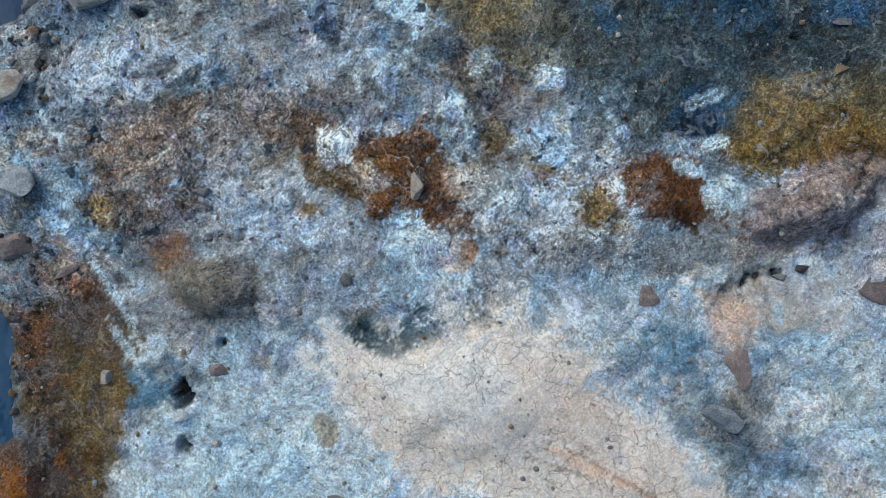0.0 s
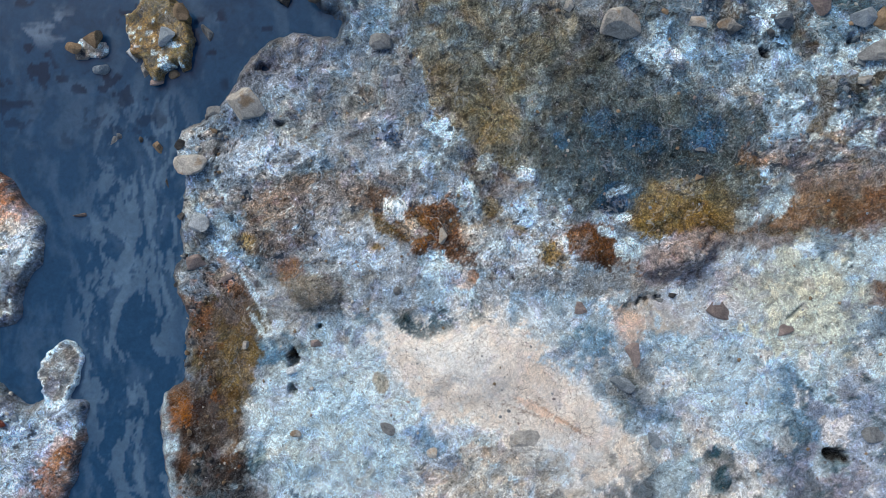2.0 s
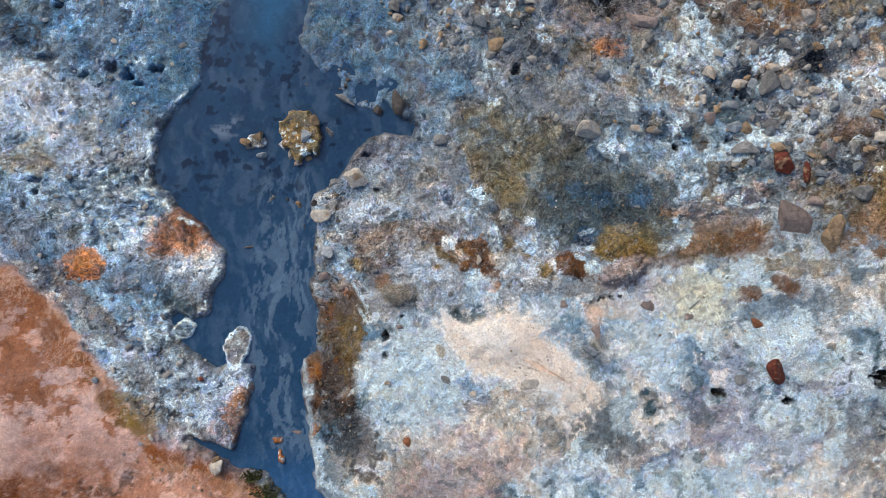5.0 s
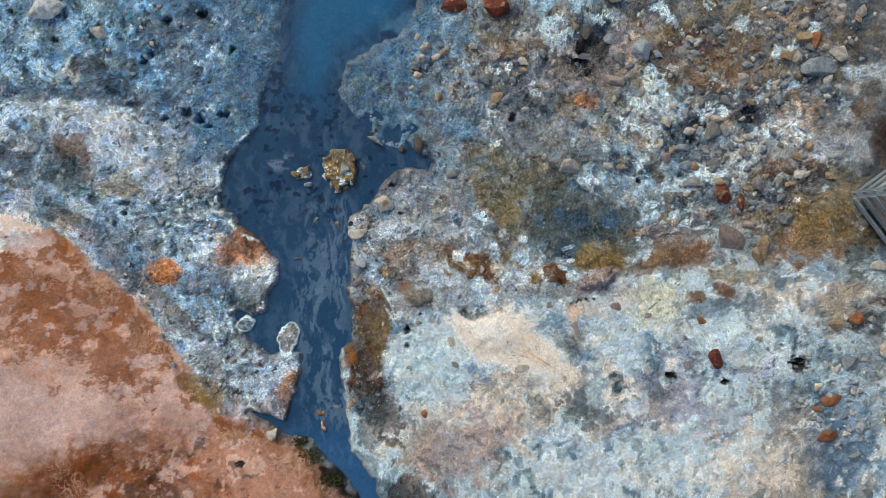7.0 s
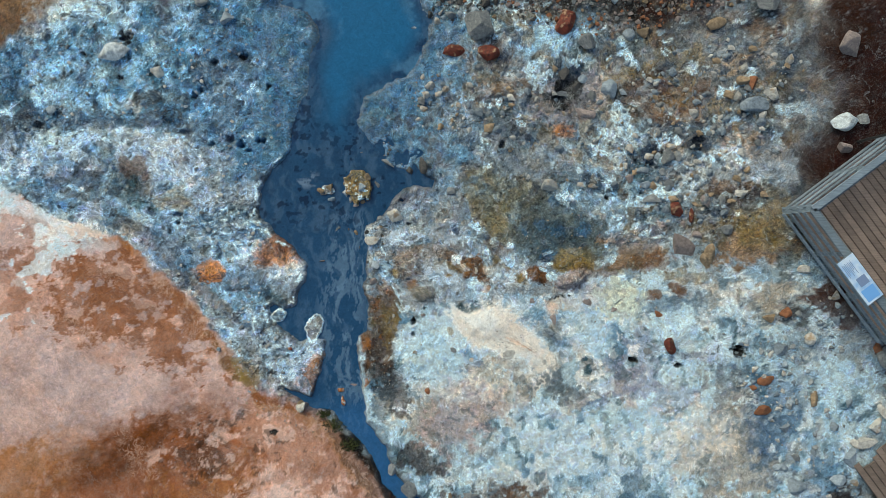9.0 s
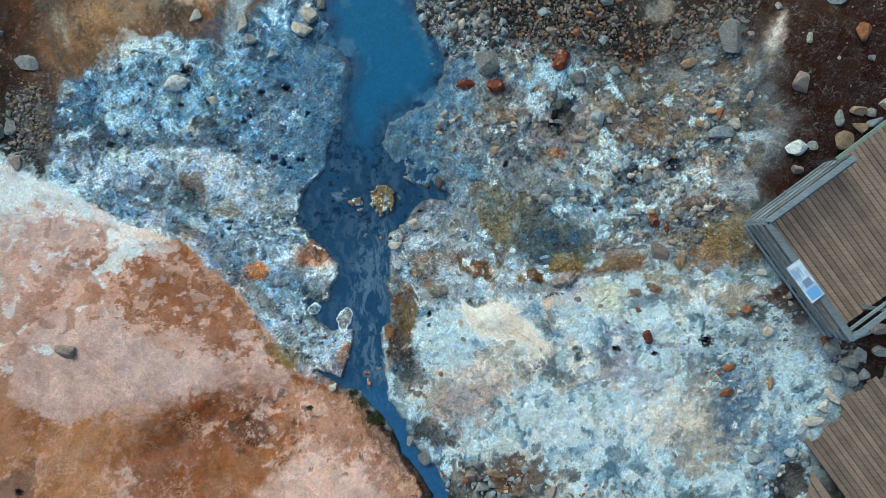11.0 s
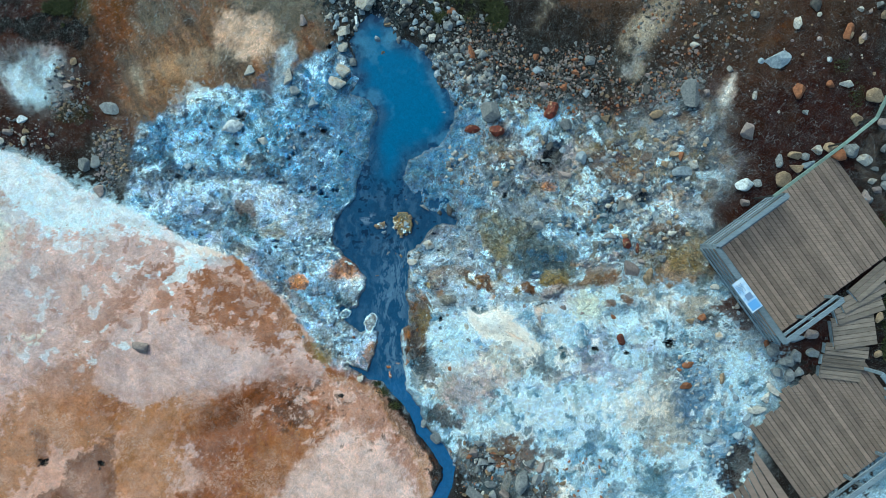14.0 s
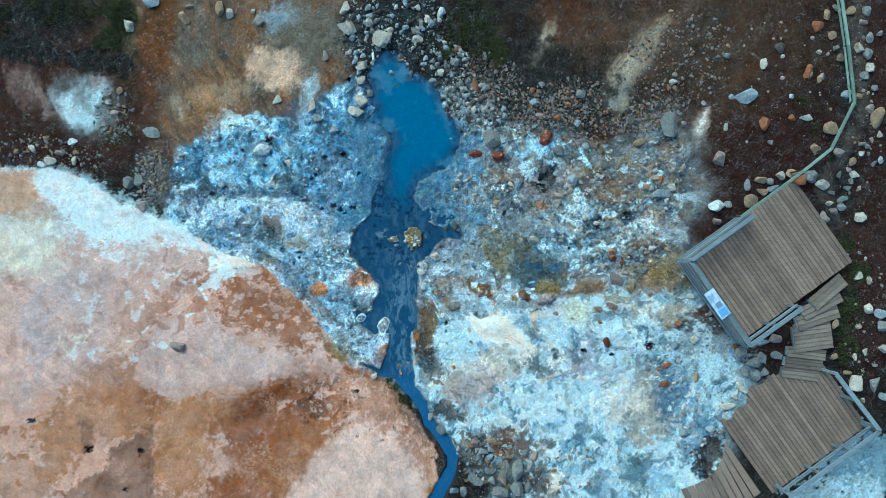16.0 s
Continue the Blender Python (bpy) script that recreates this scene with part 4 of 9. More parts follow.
spot("ochre", -4.26, -1.35, 0.202, 0.146, -12, full=0.9, edge=0.4, fray=1.0)
spot("orange", -2.88, -1.10, 0.472, 0.225, 0, full=0.7, edge=0.4, fray=1.0)
spot("cream", -2.72, -1.53, 0.427, 0.168, 12, full=0.8, edge=0.4, fray=1.0, lift=0.02)
spot("azure", -3.15, -1.87, 0.561, 0.292, 25, full=0.6, edge=0.4, fray=1.0)
spot("slate", -2.50, -1.87, 0.292, 0.247, -12, full=0.6, edge=0.4, fray=1.0)
spot("milk", -2.85, -2.98, 0.741, 0.561, 0, full=0.65, edge=0.4, fray=1.0, lift=0.02)
spot("snow", -3.31, -2.63, 0.337, 0.269, 25, full=0.6, edge=0.4, fray=1.0, lift=0.02)
spot("orange", -2.22, -3.70, 0.157, 0.404, -25, full=0.8, edge=0.4, fray=1.0)
spot("navy", -3.19, -3.20, 0.112, 0.112, 0, full=0.7, edge=0.4, fray=1.0)
spot("cream", -7.16, -0.42, 0.853, 0.18, 0, full=0.6, edge=0.4, fray=1.0, lift=0.02)
spot("milk", -7.62, -0.84, 0.449, 0.135, -25, full=0.5, edge=0.4, fray=1.0, lift=0.02)
spot("pale_blue", -5.14, -0.00, 0.674, 0.269, 12, full=0.6, edge=0.4, fray=1.0)
patch("dun", [(-6.48, 0.14), (-5.71, -0.44), (-4.73, -1.25), (-3.75, -2.28), (-3.22, -3.42), (-2.68, -4.00), (-3.12, -3.82), (-3.87, -2.73), (-4.31, -2.16), (-5.40, -1.12), (-6.60, -0.19)], 0.55)
patch("umber", [(-7.58, 0.51), (-6.36, 0.20), (-5.38, -0.67), (-4.62, -1.36), (-3.75, -2.40), (-3.84, -2.45), (-4.73, -1.47), (-5.50, -0.78), (-6.48, 0.09), (-7.59, 0.40)], 0.4, fray=0.05)
bubbles([(-4.47, 0.09), (-3.23, 0.06), (-3.14, -0.73), (-4.38, -0.70)], 0.06, 631)
EAST = [(3.27, -2.59), (4.54, -2.54), (5.19, -2.85), (5.17, -3.99), (3.31, -3.99)]
mottle("milk", EAST, 0.5, 881, -0.05, 0.6, 0.08)
mottle("lavender", EAST, 0.35, 882, 0.1, 0.6, 0.06)
mottle("cream", EAST, 0.3, 883, 0.35, 0.5, 0.06)
mottle("teal", EAST, 0.12, 884, 0.5, 0.6, 0.05)
WEST = [(-0.51, -0.10), (1.03, -0.17), (1.00, -1.04), (0.11, -1.29), (-0.54, -1.15)]
mottle("mauve", WEST, 0.4, 885, 0.1, 0.4, 0.1)
mottle("slate", WEST, 0.16, 886, 0.4, 0.35, 0.06)
mottle("blue_grey", WEST, 0.3, 887, 0.1, 0.5, 0.08)
# clay
flake("apricot", [(-13.99, -6.25), (-12.70, -4.96), (-11.80, -4.31), (-10.90, -3.26), (-10.11, -3.92), (-9.73, -5.22), (-7.92, -4.84), (-7.13, -5.23), (-7.92, -6.14), (-8.17, -8.56), (-9.86, -8.55), (-9.86, -6.13), (-11.15, -6.53), (-11.80, -6.26), (-12.70, -7.30), (-13.47, -7.68)], 0.85, 0.6, 0.7, 902, 0.04)
flake("apricot", [(-15.92, -7.28), (-13.99, -7.04), (-13.09, -7.82), (-13.61, -8.53), (-15.92, -8.52)], 0.6, 0.4, 0.6, 903)
flake("sienna", [(-7.53, -1.19), (-6.87, -0.92), (-5.44, -1.20), (-4.40, -2.23), (-4.15, -3.28), (-4.79, -3.55), (-5.83, -2.89), (-7.40, -2.49)], 0.95, 0.55, 0.6, 904)
flake("sienna", [(-11.28, -2.49), (-10.25, -1.72), (-9.48, -1.31), (-8.96, -0.92), (-8.17, -0.79), (-9.09, -1.58), (-9.73, -2.36), (-10.00, -2.88), (-10.77, -3.01)], 0.9, 0.5, 0.5, 905)
flake("sienna", [(-11.94, -3.78), (-10.52, -3.92), (-9.73, -4.97), (-10.90, -5.49), (-12.57, -5.21)], 0.5, 0.4, 0.5, 906)
flake("brown", [(-7.65, -5.89), (-6.87, -5.12), (-5.83, -4.59), (-4.15, -4.60), (-3.35, -5.24), (-3.74, -6.57), (-4.53, -7.34), (-5.31, -7.86), (-5.83, -8.91), (-8.17, -8.89), (-7.92, -7.85), (-7.13, -7.33)], 0.95, 0.4, 0.7, 907, 0.2)
flake("brown", [(-7.40, -5.64), (-6.35, -4.85), (-4.53, -4.60), (-4.01, -5.51), (-5.58, -6.81), (-6.10, -7.86), (-7.40, -7.85), (-6.87, -6.55)], 0.45, 0.3, 0.5, 908, 0.3)
flake("apricot", [(-5.31, -6.03), (-3.49, -5.52), (-3.74, -6.57), (-4.79, -7.86), (-5.58, -8.58), (-6.35, -8.13)], 0.6, 0.7, 0.14, 909)
wash("brown", -6.12, -5.04, 2.14, 0.663, 25, 0.7, 981, 0.5, 0.08)
wash("umber", -6.12, -5.14, 1.56, 0.429, 25, 0.4, 982, 0.5, 0.06)
wash("apricot", -8.82, -5.81, 2.34, 1.17, 30, 0.6, 983, 0.6, 0.1)
wash("brown", -9.79, -5.12, 1.17, 0.702, 20, 0.4, 984, 0.4, 0.1)
flake("cocoa", [(-11.29, -6.78), (-9.86, -6.02), (-9.81, -9.41), (-14.12, -9.38), (-12.05, -7.69), (-11.42, -7.58)], 0.8, 0.16, 0.6, 910, 0.04)
flake("cocoa", [(-12.38, -5.87), (-11.94, -5.62), (-11.94, -6.53), (-12.19, -6.91)], 0.6, 0.1, 0.4, 911)
flake("rose", [(-4.01, -6.56), (-2.71, -5.91), (-1.66, -6.58), (-0.74, -7.75), (-0.61, -9.99), (-6.35, -9.95)], 0.95, 0.16, 0.5, 912, 0.12)
flake("sienna", [(-4.26, -4.46), (-2.71, -4.33), (-1.39, -5.52), (-0.34, -7.11), (-0.61, -7.89), (-1.66, -6.30), (-2.71, -5.77)], 0.5, 0.5, 0.4, 913)
flake("lavender", [(-14.39, -1.96), (-13.60, -1.44), (-13.35, -2.62), (-13.22, -4.05), (-13.74, -4.43), (-14.12, -3.26)], 0.5, 0.6, 0.4, 914, 0.1)
flake("fog", [(-13.60, -0.67), (-12.05, -0.26), (-11.28, -1.19), (-12.32, -2.10), (-13.35, -1.83)], 0.4, 0.4, 0.4, 915)
flake("lilac", [(-10.63, -3.40), (-8.96, -2.10), (-7.40, -3.15), (-5.31, -3.68), (-4.53, -4.19), (-6.87, -4.46), (-8.96, -5.22), (-10.25, -4.70)], 0.7, 0.3, 0.6, 916, 0.1)
flake("green_white", [(-15.67, 0.37), (-12.57, 0.24), (-12.97, -0.78), (-13.60, -1.00), (-15.67, -0.92)], 0.6, 0.5, 0.4, 917, 0.1)
flake("milk", [(-15.91, 2.07), (-13.87, 2.46), (-13.08, 1.17), (-11.80, 0.76), (-10.90, 0.12), (-9.73, 0.24), (-10.25, -0.26), (-12.05, 0.12), (-13.09, 0.37), (-14.39, 0.90), (-15.91, 0.76)], 0.85, 0.7, 0.4, 918, 0.1)
flake("fog", [(-15.66, 1.55), (-13.35, 1.42), (-12.32, 0.76), (-13.60, 0.24), (-15.67, 0.51)], 0.6, 0.4, 0.5, 919)
flake("snow", [(-9.59, 0.24), (-8.44, -0.01), (-7.92, -0.67), (-6.87, -0.67), (-7.40, -0.15), (-8.69, 0.51)], 0.75, 0.3, 0.3, 920)
flake("tan", [(-15.91, 2.71), (-13.98, 2.46), (-13.74, 1.69), (-14.39, 1.17), (-15.91, 1.03)], 0.8, 0.2, 0.5, 921)
for ux, uy in ((0.0, 0.0), (0.2, 0.08), (0.38, 0.1), (0.1, -0.16), (0.3, -0.12), (0.5, 0.22), (-0.1, 0.12)):
    spot("green_white", (-12.47, -3.05)[0] + ux, (-12.47, -3.05)[1] + uy, 0.1, 0.07, 30, full=0.85, fine=True, lift=0.02)
spot("umber", -4.48, -5.34, 0.429, 0.546, full=0.45, fray=1.1)
spot("umber", -1.08, -5.84, 0.195, 1.17, 33, full=0.5, fray=1.0)
spot("moss", -1.66, -4.71, 0.195, 0.0975, -35, full=0.7)
spot("turf", -1.31, -5.17, 0.234, 0.117, -35, full=0.8)
# hillside above the pool
spot("mud", -4.76, 7.20, 1.46, 1.17, full=0.85, edge=0.7, fray=0.5)
spot("brown", -9.88, 7.17, 0.507, 2.14, -12, full=0.8, edge=0.7, fray=0.5)
spot("rust", -9.59, 7.95, 0.39, 1.17, full=0.6, edge=0.7, fray=0.5)
spot("peach", -5.73, 6.12, 0.975, 0.741, -25, full=0.75, edge=0.7, fray=0.5)
spot("sand", -7.86, 5.24, 1.36, 0.351, 10, full=0.5, edge=0.7, fray=0.5)
spot("lilac", -11.89, 6.00, 0.312, 0.585, full=0.6, edge=0.7, fray=0.5)
spot("lilac", -14.48, 5.41, 0.312, 0.877, 25, full=0.5, edge=0.7, fray=0.5)
spot("gravel", -10.17, 2.33, 1.07, 0.877, full=0.85, grit=1.0, edge=0.7, fray=0.5)
spot("moss", -11.22, 3.88, 0.663, 0.39, full=0.6)
spot("pale_blue", -5.73, 7.97, 0.468, 0.507, full=0.5)
spot("slate", -1.66, 7.41, 1.56, 1.17, full=0.7, grit=1.0)
spot("slate", 1.26, 5.47, 1.56, 1.17, full=0.5, grit=1.0)
spot("moss", 0.87, 7.42, 0.877, 1.17, full=0.75)
spot("brown", 3.90, 8.02, 0.877, 0.78, full=0.25, edge=0.7, fray=0.5)
spot("sand", 6.01, 5.06, 0.429, 0.39, full=0.7, edge=0.7, fray=0.5)
spot("brown", 10.06, 5.85, 0.78, 0.234, 32, full=0.85, edge=0.7, fray=0.5)
spot("earth", 8.43, 6.08, 2.14, 1.17, full=0.6, edge=0.7, fray=0.5)
spot("brown", 7.89, 7.24, 1.17, 0.78, full=0.4, edge=0.7, fray=0.5)
spot("gravel", 13.33, 2.12, 0.78, 1.75, -12, full=0.75, grit=0.6, edge=0.7, fray=0.5)
spot("gravel", 13.66, 5.48, 0.546, 3.12, 0, full=0.7, grit=0.6, edge=0.7, fray=0.5)
spot("earth", 12.33, 6.42, 0.975, 2.14, full=0.5, edge=0.7, fray=0.5)
spot("moss", 13.67, 0.20, 0.39, 0.507, full=0.7)
spot("moss", 13.98, -2.32, 0.429, 1.36, full=0.8)
spot("soil", 14.86, -2.32, 0.78, 2.14, full=0.9)
spot("soil", 11.58, -3.11, 1.36, 0.975, full=0.9, lift=-0.1)
spot("pale_blue", 14.87, -7.67, 2.14, 1.17, full=0.9)
spot("milk", 13.68, -8.85, 1.75, 0.975, full=0.8)
wash("slope", 6.64, 7.14, 5.07, 1.75, 0, 0.95, 991, 0.5, 1.2)
wash("slope", 8.79, 5.88, 2.14, 1.56, -30, 0.8, 992, 0.4, 1.2)
wash("slope", 11.57, 7.17, 1.75, 2.14, 0, 0.6, 993, 0.5, 1.2)
wash("dun", 7.53, 7.46, 1.17, 1.75, -30, 0.5, 994, 0.15, 1.0)
patch("trodden", [(13.47, 9.44), (14.04, 9.44), (14.08, 6.05), (14.15, 4.54), (13.61, 3.06), (13.14, 2.12), (13.65, 0.78), (12.58, 1.93), (12.53, 2.31), (13.21, 3.15), (13.82, 4.73)], 0.75, fray=0.12, edge=0.1)
wash("sand", 6.43, 6.19, 0.526, 1.91, -33, 1.0, 952, 0.5, 1.2)
wash("ash", 6.01, 5.35, 0.39, 0.877, -33, 0.9, 956, 0.5, 1.2)
wash("sand", 6.82, 6.74, 0.273, 1.17, -33, 0.6, 953, 0.2, 1.2)
wash("sand", 3.41, 7.20, 0.292, 1.07, -28, 0.95, 954, 0.2, 1.0)
wash("cream", 8.66, 4.03, 0.253, 0.741, -20, 0.95, 955, 0.12, 0.8)
wash("brown", 4.39, 8.12, 1.56, 0.975, -30, 0.3, 956)
wash("earth", 8.43, 6.84, 0.585, 2.14, -35, 0.8, 957, 0.1, 1.2)
wash("loam", 7.53, 5.74, 1.17, 1.17, -30, 0.6, 958)
wash("dun", 8.43, 6.65, 0.39, 1.56, -35, 0.5, 959)
wash("gravel", 1.85, 5.47, 1.17, 0.975, 0, 0.6, 960)
wash("loam", -13.24, 4.64, 2.73, 1.36, 0, 0.7, 960)
wash("ash", -9.88, 2.33, 0.663, 1.17, 0, 0.6, 967)
wash("milk", -12.28, 4.84, 1.09, 1.29, 10, 1.0, 961, 0.5, 0.8)
wash("snow", -12.85, 4.74, 0.468, 0.585, 10, 0.7, 962, 0.3, 0.5)
wash("lilac", -14.00, 5.41, 0.273, 1.17, 25, 0.7, 962, 0.1, 0.8)
wash("turf", -13.04, 7.93, 2.92, 0.877, 0, 1.0, 963, 0.6, 0.8)
wash("soil", -12.85, 6.38, 2.34, 0.78, 0, 0.8, 964)
wash("rust", -9.59, 7.36, 0.546, 2.14, -14, 0.75, 965)
wash("earth", -10.55, 5.81, 0.877, 1.36, 0, 0.7, 966)
wash("tan", -8.24, 4.85, 1.56, 0.975, 30, 0.7, 967)
wash("peach", -5.54, 6.03, 0.877, 0.663, 30, 0.6, 968)
wash("milk", -4.67, 5.25, 0.312, 0.78, -25, 0.9, 969, 0.15, 0.5)
wash("sand", -9.17, 4.85, 0.234, 0.507, 25, 0.9, 970, 0.1, 0.5)
wash("mud", -8.53, 6.79, 0.702, 0.585, 0, 0.7, 971)
wash("fog", -5.44, 7.97, 0.663, 0.663, 0, 0.5, 972)
wash("moss", -11.03, 7.65, 0.78, 1.17, 0, 0.8, 973)
# wet blue crust round the pool
spot("blue", -3.12, 2.73, 0.663, 1.17, full=0.7, wet=0.4)
spot("navy", -2.83, 3.70, 0.468, 1.17, full=0.6, wet=0.5)
spot("blue", -3.80, 2.73, 1.17, 1.36, full=0.6, wet=0.3, fray=1.1)
spot("azure", -5.93, 2.92, 2.14, 0.975, full=0.5, fray=1.1)
bubbles([(-4.47, 3.12), (-3.02, 3.31), (-3.02, 2.15), (-4.38, 2.15)], 0.1, 622)
spot("blue", -0.30, 2.35, 0.78, 0.663, full=0.6, wet=0.4)
spot("navy", -0.10, 1.57, 0.663, 0.585, full=0.6, wet=0.6)
spot("slate", -2.91, -2.02, 0.43, 0.0859, 10, full=0.6)
# blue mud pans and pits of the left crust
spot("steel", -6.18, 2.76, 0.327, 0.266, full=0.9, edge=0.2, fray=0.3)
spot("steel", -5.43, 2.82, 0.143, 0.164, full=0.9, edge=0.2, fray=0.3)
spot("navy", -6.97, 2.76, 0.123, 0.143, full=0.9, edge=0.2, fray=0.3)
spot("umber", -5.60, 2.36, 0.368, 0.184, full=0.6, lift=0.05)
spot("navy", -5.82, 1.88, 1.33, 0.102, -2, full=0.65)
spot("navy", -4.65, 1.65, 0.102, 0.225, full=0.8)
spot("navy", -4.05, 2.91, 0.614, 0.511, full=0.55)
spot("steel", -3.18, 1.40, 0.511, 0.266, full=0.75)
spot("milk", -3.28, 1.41, 0.307, 0.143, full=0.4)
spot("dun", -3.15, 0.74, 0.184, 0.184, full=0.85, lift=0.05)
spot("rust", -5.95, 0.87, 0.327, 0.184, 25, full=0.75)
spot("rust", -5.66, 0.50, 0.164, 0.205, full=0.7)
spot("ochre", -5.10, 0.28, 0.409, 0.225, -20, full=0.6)
spot("orange", -4.26, -1.38, 0.205, 0.164, full=0.9, lift=0.04)
spot("orange", -2.89, -1.06, 0.43, 0.153, 15, full=0.75)
spot("orange", -3.73, -1.70, 0.102, 0.123, full=0.6)
spot("snow", -6.76, 1.25, 0.409, 0.266, full=0.7)
spot("milk", -5.12, 1.25, 1.02, 0.225, 5, full=0.6)
# the olive sand flat: one gritty sheet, ochre along its western rim, slate at its heart
patch("mauve", [(1.82, 0.91), (2.75, 0.94), (3.59, 0.83), (3.72, 0.54), (2.8, 0.36), (2.24, 0.6)], 0.7, fray=0.1, edge=0.05, grit=0.7, soft=0.4)
patch("sage", [(1.09, 0.43), (1.31, 0.71), (1.75, 0.84), (2.73, 0.47), (2.86, 0.15), (3.42, -0.02), (3.83, -0.53), (4.23, -1.04), (4.0, -1.46), (3.23, -1.5), (2.67, -1.34), (2.4, -0.9), (1.97, -0.89), (1.63, -0.38), (1.43, -0.01)], 0.62, fray=0.14, edge=0.16, grit=1.0, soft=0.45)
patch("petrol", [(2.54, 0.05), (3.42, 0.02), (3.97, -0.54), (3.45, -1.12), (2.75, -1.02), (2.45, -0.48)], 0.5, fray=0.25, edge=0.25, grit=1.0, soft=0.4)
patch("ochre", [(1.02, 0.61), (1.34, 0.53), (1.65, -0.06), (2.23, -0.79), (2.08, -0.93), (1.77, -0.63), (1.43, -0.05)], 0.6, fray=0.08, edge=0.06, grit=1.0, soft=0.4)
patch("ochre", [(3.23, -1.25), (3.45, -1.05), (4.08, -1.25), (4.0, -1.53), (3.22, -1.54)], 0.8, fray=0.08, edge=0.05, grit=1.0, soft=0.4)
for bx, by, br in ((2.98, -0.57, 0.12), (3.24, -0.71, 0.1), (3.02, -1.25, 0.13), (3.22, -0.1, 0.14), (3.86, -0.6, 0.15)):
    spot("blue", bx, by, br, br * 0.8, full=0.6, edge=0.6)
# the stained strip beside the stream
mottle("dun", STRIP, 0.22, 825, -0.1, 0.7)
mottle("mauve", STRIP, 0.18, 826, 0.15, 0.7)
mottle("umber", STRIP, 0.2, 827, 0.2, 0.6)
mottle("ash", STRIP, 0.12, 828, 0.4, 0.7)
mottle("orange", STRIP, 0.12, 829, 0.55, 0.7)
# gravel ground of the slope, darkened by colour for the shade between stones
patch("shaded_gravel", [(-1.17, 7.26), (3.87, 7.22), (5.98, 5.9), (5.64, 4.6), (4.82, 3.79), (3.19, 4.14), (1.89, 4.64), (0.92, 4.89), (0.11, 5.63)], 0.75, fray=0.3, edge=0.15, grit=1.0)
# pink skin left in flecks on the darker clay
CLAY_EAST = [(-7.53, -1.19), (-6.87, -0.92), (-5.44, -1.20), (-4.40, -2.23), (-4.15, -3.28), (-4.79, -3.55), (-5.83, -2.89), (-7.40, -2.49)]
mottle("rose", CLAY_EAST, 0.3, 941, 0.38, 0.5, 0.05)
mottle("lilac", CLAY_EAST, 0.2, 942, 0.5, 0.7, 0.05)
mottle("cocoa", CLAY_EAST, 0.9, 943, 0.35, 0.3, 0.2)
CLAY_NORTH = [(-13.0, -3.8), (-12.5, 0.2), (-9.4, 0.4), (-7.0, -0.6), (-7.6, -2.4), (-10.2, -3.9)]
mottle("milk", CLAY_NORTH, 0.35, 944, 0.45, 0.6, 0.05)
mottle("sienna", CLAY_NORTH, 0.6, 945, 0.4, 0.5, 0.06)
CLAY_SOUTH = [(-4.3, -4.5), (-2.7, -4.4), (-1.4, -5.6), (-0.5, -7.2), (-1.7, -6.6), (-3.9, -6.2), (-5.6, -5.4)]
mottle("rose", CLAY_SOUTH, 0.22, 946, 0.35, 0.6, 0.05)
mottle("umber", CLAY_SOUTH, 0.16, 947, 0.55, 0.5, 0.05)
# vents and holes, sunk and with the shade inside painted in
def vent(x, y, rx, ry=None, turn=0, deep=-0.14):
    spot("hole_shade", x, y, rx, ry, turn, full=1.0, edge=0.4, fray=0.95, lift=deep, fine=True)


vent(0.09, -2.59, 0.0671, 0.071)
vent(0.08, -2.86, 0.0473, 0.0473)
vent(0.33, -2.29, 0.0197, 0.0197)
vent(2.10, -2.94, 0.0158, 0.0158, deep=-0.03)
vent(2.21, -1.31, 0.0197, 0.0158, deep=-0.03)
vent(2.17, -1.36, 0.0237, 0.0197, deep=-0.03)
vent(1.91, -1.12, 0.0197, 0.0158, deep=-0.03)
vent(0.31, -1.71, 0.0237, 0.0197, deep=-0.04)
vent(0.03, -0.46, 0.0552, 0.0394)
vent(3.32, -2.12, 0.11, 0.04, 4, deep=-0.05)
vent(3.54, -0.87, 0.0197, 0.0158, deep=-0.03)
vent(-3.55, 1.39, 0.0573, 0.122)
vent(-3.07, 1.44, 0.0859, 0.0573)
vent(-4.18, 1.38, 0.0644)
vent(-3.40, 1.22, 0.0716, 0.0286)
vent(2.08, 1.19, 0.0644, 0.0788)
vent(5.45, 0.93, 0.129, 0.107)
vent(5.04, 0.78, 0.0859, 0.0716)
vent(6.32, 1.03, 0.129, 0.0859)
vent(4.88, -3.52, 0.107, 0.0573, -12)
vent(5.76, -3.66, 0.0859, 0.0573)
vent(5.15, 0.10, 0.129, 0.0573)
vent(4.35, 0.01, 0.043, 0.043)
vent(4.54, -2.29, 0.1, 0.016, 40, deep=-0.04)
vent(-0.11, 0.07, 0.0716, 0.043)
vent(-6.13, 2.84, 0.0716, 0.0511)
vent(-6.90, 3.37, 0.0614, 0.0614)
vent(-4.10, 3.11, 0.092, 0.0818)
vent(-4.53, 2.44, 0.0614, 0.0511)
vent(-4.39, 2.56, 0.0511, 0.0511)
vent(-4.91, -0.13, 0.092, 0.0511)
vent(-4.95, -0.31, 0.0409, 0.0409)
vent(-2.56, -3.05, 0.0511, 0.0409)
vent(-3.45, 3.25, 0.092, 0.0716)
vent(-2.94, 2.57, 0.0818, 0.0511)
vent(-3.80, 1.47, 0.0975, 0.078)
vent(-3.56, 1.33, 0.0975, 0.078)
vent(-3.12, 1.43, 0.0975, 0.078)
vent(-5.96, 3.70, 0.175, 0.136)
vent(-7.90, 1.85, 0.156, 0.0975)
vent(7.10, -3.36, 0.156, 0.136)
